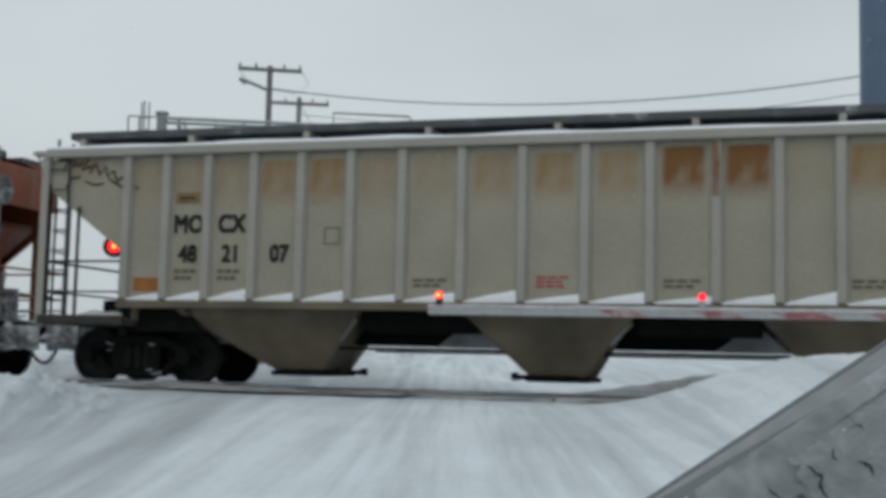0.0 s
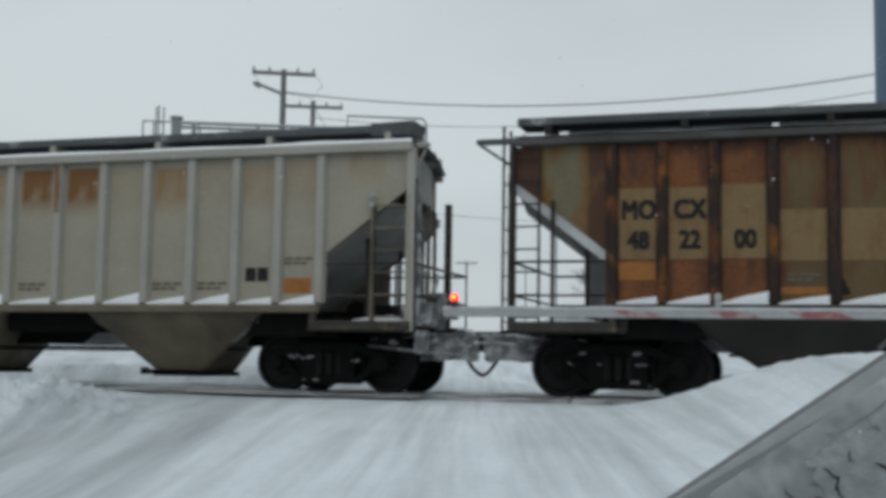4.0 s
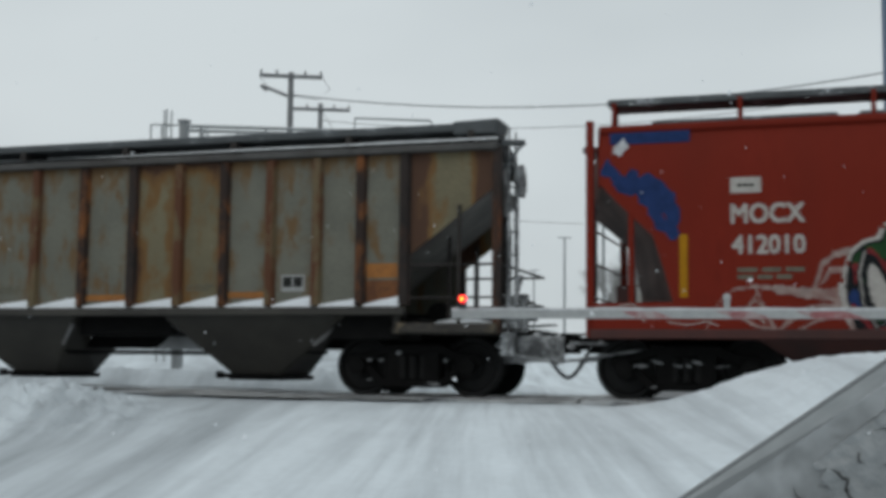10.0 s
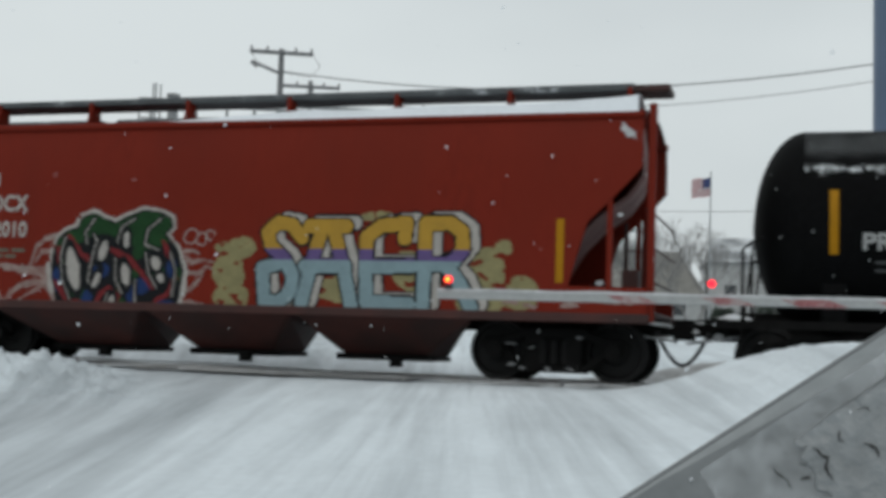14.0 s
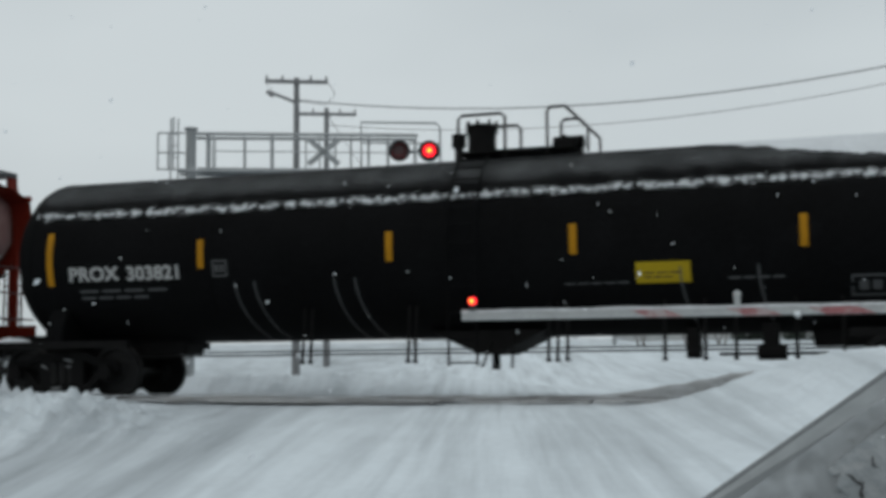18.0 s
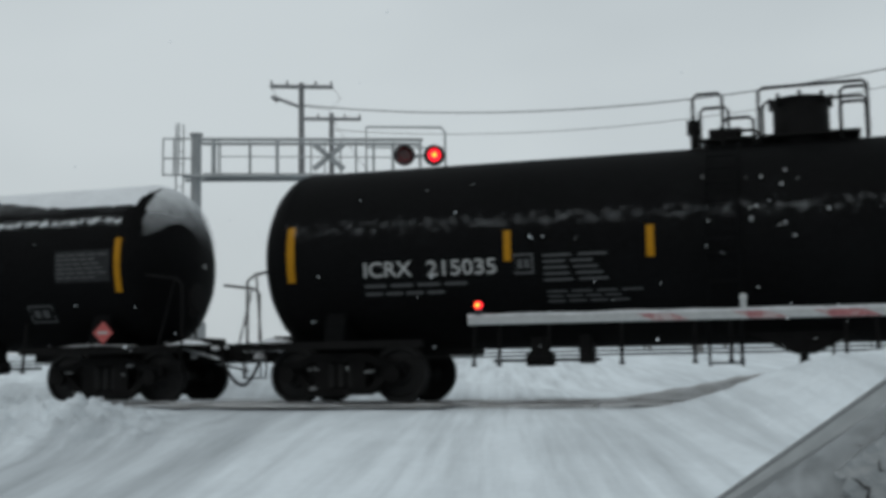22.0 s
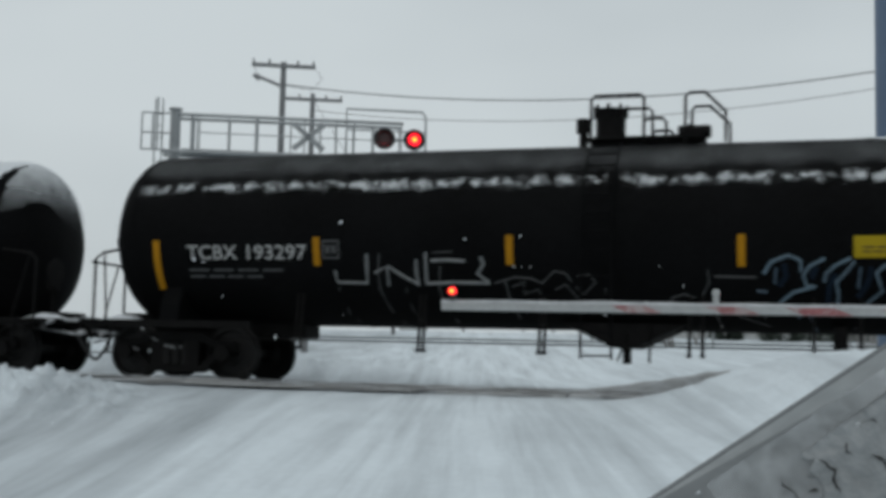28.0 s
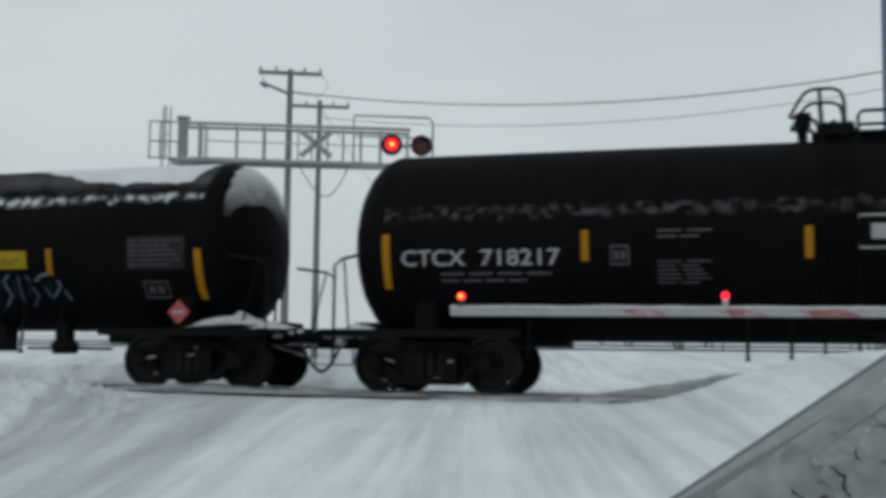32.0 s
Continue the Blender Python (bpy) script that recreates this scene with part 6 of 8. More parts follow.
    bars(car, -4.15, 1.80, 0.95, 0.2, 2, FADEDLET, Y)
    plate(car, -4.50, 3.05, 0.42, 0.22, SPRAYWHITE, Y + 0.002, "data_plate")
    bars(car, -4.50, 3.05, 0.24, 0.07, 1, DARKLET, Y - 0.002)
    plate(car, -5.37, 1.92, 0.11, 0.90, YELLOW, Y, "reflective_stripe")
    plate(car, 5.40, 1.92, 0.11, 0.94, YELLOW, Y, "reflective_stripe")
    def pick_tag(x, z):
        g = gap_to([[(-6.45, 3.28), (-6.2, 3.12), (-5.95, 3.05), (-5.78, 2.85), (-5.6, 2.75), (-5.48, 2.42)], [(-6.1, 3.18), (-5.75, 3.12), (-5.5, 2.75)], [(-5.95, 3.0), (-5.65, 2.55)]], x, z)
        return "blue" if g < 0.105 + 0.13 * noise.noise((x * 5.5, z * 5.5, 8)) and x > -limit(z) + 0.03 else None
    painted(car, "spray_tag", -6.6, -5.1, 2.2, 3.5, 0.022, pick_tag, {"blue": (Y, BLUE, "blue spray-painted tag")})
    plate(car, -5.85, 3.80, 1.15, 0.17, BLUE, -1.545, "blue_band")
    for sx, lo in ((-6.34, 3.56), (6.42, 3.58)):
        patch = Shape()
        rows = []
        for j in range(7):
            z = lo + (3.80 - lo) * j / 6
            wd = 0.02 + 0.055 * math.sin(math.pi * (j + 0.5) / 7) + 0.05 * noise.noise((j, sx, 1))
            lean = 0.022 * j * (1 if sx < 0 else -1) + 0.03 * noise.noise((j * 0.8, sx, 4))
            rows.append([(sx + lean - wd, -yc(z) - 0.012, z), (sx + lean, -yc(z) - 0.03, z + 0.02), (sx + lean + wd * 1.2, -yc(z) - 0.012, z - 0.03)])
        part("stuck_snow", patch.grid(rows), DULLSNOW, car, "snow stuck to the corner", smooth=1.0)
    for k, (x, z, w) in enumerate(((6.26, 2.46, 0.10), (5.98, 1.46, 0.12), (6.45, 1.16, 0.30), (6.15, 1.13, 0.22))):
        bit = [[(x + w * (i / 5 - 0.5) * (0.4 + 0.6 * math.sin(math.pi * (j + 0.5) / 6)), -1.50 - 0.04 * math.sin(math.pi * i / 5), z + 0.6 * w * (j / 5 - 0.5) + 0.04 * noise.noise((i, j, k))) for i in range(6)] for j in range(6)]
        part("stuck_snow", Shape().grid(bit), DULLSNOW, car, "lump of snow caught on the end framing", smooth=1.0)
    random.seed(9)
    smear = Shape()
    for k in range(9):
        x0, z0 = 4.7 + 0.22 * k + random.uniform(-0.1, 0.1), 1.12 + random.uniform(-0.06, 0.12)
        pts = [(x0 + random.uniform(0.10, 0.2) * math.cos(a), z0 + random.uniform(0.02, 0.06) * math.sin(a) + 0.15 * random.uniform(0, 0.3)) for a in [q * 0.9 for q in range(7)]]
        smear.slab(pts, Y - 0.004, Y + 0.004)
    part("snow_smear", smear, SPRAYFADE, car, "snow smeared along the lower sheet", kind="stuff")
    graffiti(car, Y - 0.002)
    def loops(x, z, r, k):
        return [(x + r * math.cos(0.5 * i) * (1 + 0.2 * math.sin(i)), z + r * math.sin(0.5 * i)) for i in range(k)]
    for pts in ([(-6.3, 1.36), (-6.1, 1.38), (-5.98, 1.30), (-5.93, 1.12)], [(-5.7, 1.25), (-5.5, 1.30), (-5.35, 1.20), (-5.2, 1.26)], [(-5.6, 1.12), (-5.3, 1.08), (-5.05, 1.13), (-4.9, 1.07)],
                loops(-0.62, 2.10, 0.12, 14), loops(-0.42, 2.06, 0.10, 13), loops(-0.28, 2.12, 0.08, 12)):
        part("spray_scrawl", Shape().path([(x, Y + 0.004, z) for x, z in pts], 0.011, 4), SPRAYWHITE, car, "thin white spray scrawl")
    part("centre_sill", Shape().box(-6.0, 6.0, -0.3, 0.3, 0.75, 1.0), BLACKIRON, car)
    CARS.append((car, 33.12))


TANK_R, TANK_Z = 1.46, 2.41


def on_tank(z, lift=0.008):
    return -math.sqrt(max(0.01, (TANK_R + lift) ** 2 - (z - TANK_Z) ** 2))


def tank_patch(car, x0, x1, z0, z1, material, name="paint_patch", label="", lift=0.008, n=6, lean=0.0):
    rows = []
    for j in range(n + 1):
        z = z0 + (z1 - z0) * j / n
        rows.append([(x + lean * (z - z0), on_tank(z, lift), z) for x in (x0, x1)])
    part(name, Shape().grid(rows), material, car, label)


def tank_text(car, text, x, z, size, material, wide=1.0, heavy=0.0, lift=0.010, name="lettering"):
    me = lettering(text, size, wide, heavy)
    for v in me.vertices:
        zz = z + v.co.z
        v.co = (x + v.co.x, on_tank(zz, lift) + v.co.y, zz)
    part(name, me, material, car)


def tank_bars(car, x, z, w, h, lines, material, chunks=3, name="small_print"):
    s = Shape()
    for i in range(lines):
        zz = z + h / 2 - h * (i + 0.5) / lines
        k = 1.0 - 0.3 * ((i * 3) % 4) / 4
        for j in range(chunks):
            a, b = x - w / 2 + w * k * j / chunks, x - w / 2 + w * k * (j + 0.82) / chunks
            lo, hi = zz - h / lines * 0.19, zz + h / lines * 0.19
            s.grid([[(a, on_tank(q, 0.009), q), (b, on_tank(q, 0.009), q)] for q in (lo, hi)])
    part(name, s, material, car, kind="stuff")


def tank_frame(car, x, z, w, h, material, name="stencil_box"):
    s = Shape()
    for a, b, lo, hi in ((x - w / 2, x + w / 2, z + h / 2 - 0.03, z + h / 2), (x - w / 2, x + w / 2, z - h / 2, z - h / 2 + 0.03), (x - w / 2, x - w / 2 + 0.03, z - h / 2, z + h / 2),
                         (x + w / 2 - 0.03, x + w / 2, z - h / 2, z + h / 2), (x - w * 0.3, x - w * 0.05, z - h * 0.22, z + h * 0.22), (x + w * 0.05, x + w * 0.3, z - h * 0.22, z + h * 0.22)):
        s.grid([[(a, on_tank(q, 0.009), q), (b, on_tank(q, 0.009), q)] for q in (lo, hi)])
    part(name, s, material, car)


def tank_snow(car, name, x0, x1, t0, t1, keep, half, label, lift=0.025, nx=90, nt=14):
    """Snow that lies on the shell between two angles from the top (degrees, positive to the near side), with ragged edges."""
    rows = []
    straight = half - 0.95
    for i in range(nx + 1):
        x = x0 + (x1 - x0) * i / nx
        row = []
        for j in range(nt + 1):
            th = radians(t0 + (t1 - t0) * j / nt)
            over = max(0.0, x - straight) / 0.75
            r = (TANK_R + lift) * math.sqrt(max(0.0, 1 - min(over, 1.0) ** 2))
            row.append((x, -r * math.sin(th), TANK_Z + r * math.cos(th)))
        rows.append(row)
    s = Shape()
    s.v = [p for r in rows for p in r]
    for i in range(nx):
        for j in range(nt):
            if keep(x0 + (x1 - x0) * (i + 0.5) / nx, t0 + (t1 - t0) * (j + 0.5) / nt):
                w = nt + 1
                s.f.append((i * w + j, i * w + j + 1, (i + 1) * w + j + 1, (i + 1) * w + j))
    return part(name, s, SNOW, car, label, smooth=1.0)


def tank_car(half, stripes, number, sign_x, sign_w, sign_h, sign_z, fittings, belly, seam_snow, legs, gear, truck_x=7.2, more_left=0.0, bold=0.003):
    car = thing("tank_wagon", "black tank wagon with white lettering, yellow stripes and snow", "railway wagon", "wagons of the train")
    sl, st = half - 0.68 + more_left, half - 0.95
    curve = [(0.75 * math.cos(a), TANK_R * math.sin(a)) for a in [radians(d) for d in (8, 16, 26, 36, 48, 60, 72, 82)]]
    prof = [(-sl - 0.76, 0.02)] + [(-sl - q, r) for q, r in curve]
    prof += [(-sl, TANK_R), (-st * 0.5, TANK_R), (0, TANK_R), (st * 0.5, TANK_R), (st, TANK_R)] + [(st + q, r) for q, r in curve][::-1] + [(st + 0.76, 0.02)]
    part("tank_shell", Shape().turned(prof, (0, 0, TANK_Z), "x", 64), TANKBLACK, car, smooth=0.6)
    for x in (-sl, -st * 0.55, st * 0.12, st * 0.6, st):
        part("weld_seam", Shape().turned([(x - 0.02, TANK_R), (x - 0.02, TANK_R + 0.006), (x + 0.02, TANK_R + 0.006), (x + 0.02, TANK_R)], (0, 0, TANK_Z), "x", 48), TANKBLACK, car)
    # underframe, bolsters, end platforms, hand rails
    for e in (-1, 1):
        part("stub_sill", Shape().box(min(e * 5.2, e * (half + 0.2)), max(e * 5.2, e * (half + 0.2)), -0.33, 0.33, 0.74, 1.12), BLACKIRON, car, bevel=0.03)
        part("body_bolster", Shape().slab([(-1.35, 0.86), (1.35, 0.86), (1.3, 1.25), (1.05, 1.75), (-1.05, 1.75), (-1.3, 1.25)], -0.18, 0.18), TANKBLACK, car, bevel=0.03,
             at=pose(e * truck_x, 0, 0, 0, 0, 90))
        for y in (-1.36, 1.36):
            part("side_bolster", Shape().box(min(e * 5.7, e * (half + 0.25)), max(e * 5.7, e * (half + 0.25)), y - 0.06, y + 0.06, 0.86, 0.98), BLACKIRON, car)
        part("end_platform", Shape().box(min(e * (half - 0.35), e * (half + 0.32)), max(e * (half - 0.35), e * (half + 0.32)), -1.45, 1.45, 0.92, 0.98), BLACKIRON, car)
        for s in (-1, 1):
            hr = Shape()
            x1 = half + (0.30 if e > 0 else 0.10 + 0.8 * min(0.0, more_left))
            hr.path([(e * x1, s * 1.40, 0.95), (e * x1, s * 1.40, 1.98), (e * (x1 - 0.12), s * 1.38, 2.08), (e * (half - 0.42), s * 1.36, 2.16)], 0.024)
            hr.rod((e * (half - 0.15), s * 1.40, 0.95), (e * (x1 - 0.15), s * 1.38, 2.05), 0.018)
            hr.path([(e * x1, s * 1.42, 0.90), (e * x1, s * 1.46, 0.42), (e * (x1 - 0.36), s * 1.46, 0.42), (e * (x1 - 0.36), s * 1.42, 0.90)], 0.018)
            part("hand_rail", hr, BLACKIRON, car)
        bw = Shape().box(min(e * (half - 0.05), e * (half + 0.12)), max(e * (half - 0.05), e * (half + 0.12)), -0.58, -0.38, 1.5, 1.95)
        bw.rod((e * (half + 0.12), -0.6, 1.80), (e * (half + 0.17), -0.6, 1.80), 0.24, seg=16).rod((e * (half + 0.03), -0.48, 1.0), (e * (half + 0.03), -0.48, 1.5), 0.025)
        if e > 0:
            part("hand_brake", bw, BLACKIRON, car, bevel=0.02)
        pts = [[(e * (half - 0.3 + 0.10 * i), -1.05 + 0.12 * j, 0.985 + (0.10 + 0.05 * noise.noise((i, j, half))) * math.sin(math.pi * i / 6) * math.sin(math.pi * j / 8)) for j in range(9)] for i in range(7)]
        part("platform_snow", Shape().grid(pts), SNOW, car, "snow lying on the end platform", smooth=1.0)
        if e > 0:
            x0, x1, hgt = (truck_x + 0.10, half + 0.75, 0.26) if seam_snow == 2 else (truck_x - 0.75, truck_x + 0.75, 0.05)
            tops = [[(x0 + (x1 - x0) * i / 14, -1.47 + 0.06 * j, 0.985 + hgt * (0.75 + 0.5 * noise.noise((i * 0.7, j * 0.6, half))) * math.sin(math.pi * min(1.0, (i + 0.15) / 11 if i < 6 else (14.3 - i) / 16)) * math.sin(math.pi * (j + 0.6) / 7.2)) for j in range(7)] for i in range(15)]
            part("bolster_snow", Shape().grid(tops), DULLSNOW, car, "snow lying along the end sill", smooth=1.0)
        add_coupler(car, e, half - 0.2, half + 0.80)
        add_truck(car, e * truck_x, HUBBLUE)
    for y, z in ((-1.30, 0.70), (1.30, 0.80)):
        part("safety_rail", Shape().rod((-half + 2.2, y, z), (half - 2.2, y, z), 0.013), BLACKIRON, car, "thin safety rail below the tank")
    for x in legs:
        part("hanger", Shape().rod((x, -1.22, 0.56), (x, -1.10, 1.45), 0.026).box(x - 0.035, x + 0.035, -1.24, -1.18, 0.55, 0.60), BLACKIRON, car)
    gx, gc = gear
    part("brake_valve", Shape().box(gx - 0.10, gx + 0.10, -0.75, -0.35, 0.58, 1.05), BLACKIRON, car, bevel=0.02)
    part("brake_cylinder", Shape().rod((gc - 0.20, -0.6, 0.66), (gc + 0.22, -0.6, 0.66), 0.12, seg=12).box(gc - 0.12, gc + 0.12, -0.72, -0.48, 0.7, 1.1).rod((gc - 0.75, -0.6, 0.64), (gc + 0.95, -0.6, 0.64), 0.024), BLACKIRON, car)
    bx = belly
    part("bottom_outlet", Shape().slab([(bx - 0.95, 1.06), (bx + 0.95, 1.06), (bx + 0.62, 0.90), (bx + 0.14, 0.68), (bx - 0.14, 0.68), (bx - 0.62, 0.90)], -0.7, 0.7).rod((bx, -0.2, 0.44), (bx, -0.2, 0.8), 0.07, seg=10)
         .rod((bx + 0.42, -0.8, 0.46), (bx + 0.42, -0.7, 1.0), 0.022).rod((bx - 0.06, -0.8, 0.48), (bx + 0.08, -0.7, 0.9), 0.02), BLACKIRON, car, bevel=0.04)
    # top fittings: platform, manway, valve, hand rails
    pl, hat, rails_x = fittings
    top = TANK_Z + TANK_R
    part("top_platform", Shape().box(pl[0], pl[1], -0.52, 0.52, top + 0.03, top + 0.08), BLACKIRON, car, bevel=0.01)
    hx0, hx1, hh = hat
    mw = Shape().turned([(top - 0.05, (hx1 - hx0) / 2 * 0.94), (top + hh * 0.9, (hx1 - hx0) / 2 * 0.94), (top + hh * 0.9, (hx1 - hx0) / 2), (top + hh, (hx1 - hx0) / 2), (top + hh + 0.03, 0.05)], ((hx0 + hx1) / 2, 0, 0), "z", 22)
    man = part("manway", mw, BLACKIRON, car, smooth=0.7)
    for i in range(8):
        a = i * math.pi / 4
        bolt = Shape().rod(((hx0 + hx1) / 2 + (hx1 - hx0) / 2 * math.cos(a), (hx1 - hx0) / 2 * math.sin(a), top + hh - 0.14), ((hx0 + hx1) / 2 + (hx1 - hx0) / 2 * math.cos(a), (hx1 - hx0) / 2 * math.sin(a), top + hh + 0.06), 0.028, seg=6)
        part("manway_bolt", bolt, BLACKIRON, man)
    other = pl[0] + 0.12 if (hx0 + hx1) / 2 > (pl[0] + pl[1]) / 2 else pl[1] - 0.35
    vx = pl[0] - 0.12
    part("relief_valve", Shape().rod((vx, 0, top - 0.05), (vx, 0, top + 0.26), 0.07, seg=12).rod((vx, 0, top + 0.24), (vx, 0, top + 0.46), 0.12, seg=14), BLACKIRON, car)
    part("valve_cluster", Shape().rod((other, -0.2, top + 0.17), (other + 0.5, -0.2, top + 0.17), 0.11, seg=10).box(other + 0.1, other + 0.4, -0.4, 0.3, top + 0.05, top + 0.2).rod((other + 0.2, -0.3, top), (other + 0.2, -0.3, top + 0.28), 0.05), BLACKIRON, car, bevel=0.02)
    for a, b, hgt, cut in rails_x:
        for y in (-0.52, 0.52):
            hr = Shape().path([(a, y, top - 0.05), (a, y, top + hgt - 0.06), (a + 0.06, y, top + hgt), (b - cut - 0.06, y, top + hgt), (b, y, top + hgt - 0.06 - cut), (b, y, top - 0.05)], 0.026)
            part("top_rail", hr, BLACKIRON, car)
    for e in (-1,):
        lad = Shape()
        for x in (pl[0] + 0.15, pl[0] + 0.6):
            pts = [(x, -(TANK_R + 0.12) * math.sin(radians(t)), TANK_Z + (TANK_R + 0.12) * math.cos(radians(t))) for t in range(28, 96, 8)] + [(x, -1.55, 1.2), (x, -1.5, 0.5)]
            lad.path(pts, 0.02)
        for t in range(32, 96, 10):
            p = (-(TANK_R + 0.12) * math.sin(radians(t)), TANK_Z + (TANK_R + 0.12) * math.cos(radians(t)))
            lad.rod((pl[0] + 0.15, *p), (pl[0] + 0.6, *p), 0.015)
        for z in (0.55, 0.9, 1.3, 1.7, 2.1):
            lad.rod((pl[0] + 0.15, -1.55, z), (pl[0] + 0.6, -1.55, z), 0.015)
        part("side_ladder", lad, TANKBLACK, car)
    # markings
    for x, z0, z1, w in stripes:
        tank_patch(car, x - w / 2, x + w / 2, z0, z1, YELLOW, "reflective_stripe")
    for text, x, z, size, wide in number:
        tank_text(car, text, x, z - 0.015, size * 0.91, WHITEP, wide * 1.15, bold)
    tank_patch(car, sign_x - sign_w / 2, sign_x + sign_w / 2, sign_z - sign_h / 2, sign_z + sign_h / 2, SIGNYELLOW, "yellow_sign", "yellow warning sign")
    tank_bars(car, sign_x, sign_z - sign_h * 0.12, sign_w * 0.72, sign_h * 0.4, 2, OLIVEPANEL)
    # snow
    random.seed(int(half * 100))
    off = half * 7.7

    def cap_keep(x, t):
        grown = min(1.0, max(0.0, (x - st + 4.3 + 0.5 * noise.noise((t * 0.1, off, 5))) / 2.6))
        edge = 47 * grown ** 0.6 + 5 * noise.noise((x * 0.9, off, 0)) + 2.5 * noise.noise((x * 4, off, 3))
        return t < edge and edge > 15 and grown > 0.02 and x < st + (0.02 if seam_snow == 2 else 0.27) - (0.008 if seam_snow == 2 else 0.003) * max(0.0, t) + 0.03 * noise.noise((t * 0.15, off, 8))

    tank_snow(car, "snow_cap", st - 5.0, st + 0.28, -70, 60, cap_keep, half, "snow cap on the top of the tank end", nx=150, nt=110, lift=0.018).data.materials[0] = CAPSNOW
    s = Shape()
    nq, nt = 44, 90
    for i in range(nq + 1):
        q = 0.15 + 0.835 * i / nq
        for j in range(nt + 1):
            th = radians(-80 + 150 * j / nt)
            thick = 0.015 + 0.055 * math.sin(math.pi * i / nq) * math.cos(radians(-80 + 150 * j / nt) * 0.6)
            r = (TANK_R + thick) * q
            s.v.append((st + thick + 0.75 * math.sqrt(max(0.0, 1 - q * q)), -r * math.sin(th), TANK_Z + r * math.cos(th)))
    for i in range(nq):
        for j in range(nt):
            q, th = 0.15 + 0.835 * (i + 0.5) / nq, -80 + 150 * (j + 0.5) / nt
            low = 0.20 + 0.66 * max(0.0, (th + 12) / 84) ** 1.15 + 0.06 * noise.noise((q * 6, th * 0.06, off))
            if low < q < 0.985 - 0.0012 * max(0.0, th + 10) + 0.01 * noise.noise((th * 0.1, off, 1)):
                w = nt + 1
                s.f.append((i * w + j, i * w + j + 1, (i + 1) * w + j + 1, (i + 1) * w + j))
    part("head_snow", s, HEADCOVER, car, "snow stuck on the tank head", smooth=1.0)
    def all_kept(x, t):
        return True

    if seam_snow:
        tank_snow(car, "frost_line", -sl, st, 30, 75, all_kept, half, "broken line of snow along the shell", lift=0.012, nx=30, nt=14).data.materials[0] = FROSTDRIP if seam_snow == 2 else FROSTLINE
        tank_snow(car, "frost_dusting", -sl, st, -10, 66, all_kept, half, "grey dusting of snow on the shell", lift=0.008, nx=30, nt=22).data.materials[0] = FROSTTOP
    else:
        tank_snow(car, "frost_patch", -sl, st, 50, 92, all_kept, half, "spots of frost on the shell", lift=0.012, nx=30, nt=14).data.materials[0] = FROSTSPOT
    return car


def data_panel(car, x, z, w, h):
    tank_patch(car, x - w / 2, x + w / 2, z - h / 2, z + h / 2, PANELGREY, "data_panel", "faint grey stencilled data panel", lift=0.005)
    tank_bars(car, x, z, w * 0.94, h * 0.86, 6, GREYLET, 5)


def diamond(car, x, z, r):
    s = Shape()
    y = -1.47
    s.slab([(x, z - r), (x + r, z), (x, z + r), (x - r, z)], y - 0.01, y)
    p = part("hazard_placard", s, REDP, car, "red diamond hazard placard")
    part("placard_mark", Shape().slab([(x - r * 0.5, z - r * 0.12), (x + r * 0.5, z - r * 0.12), (x + r * 0.5, z + r * 0.12), (x - r * 0.5, z + r * 0.12)], y - 0.014, y - 0.011), WHITEP, p)


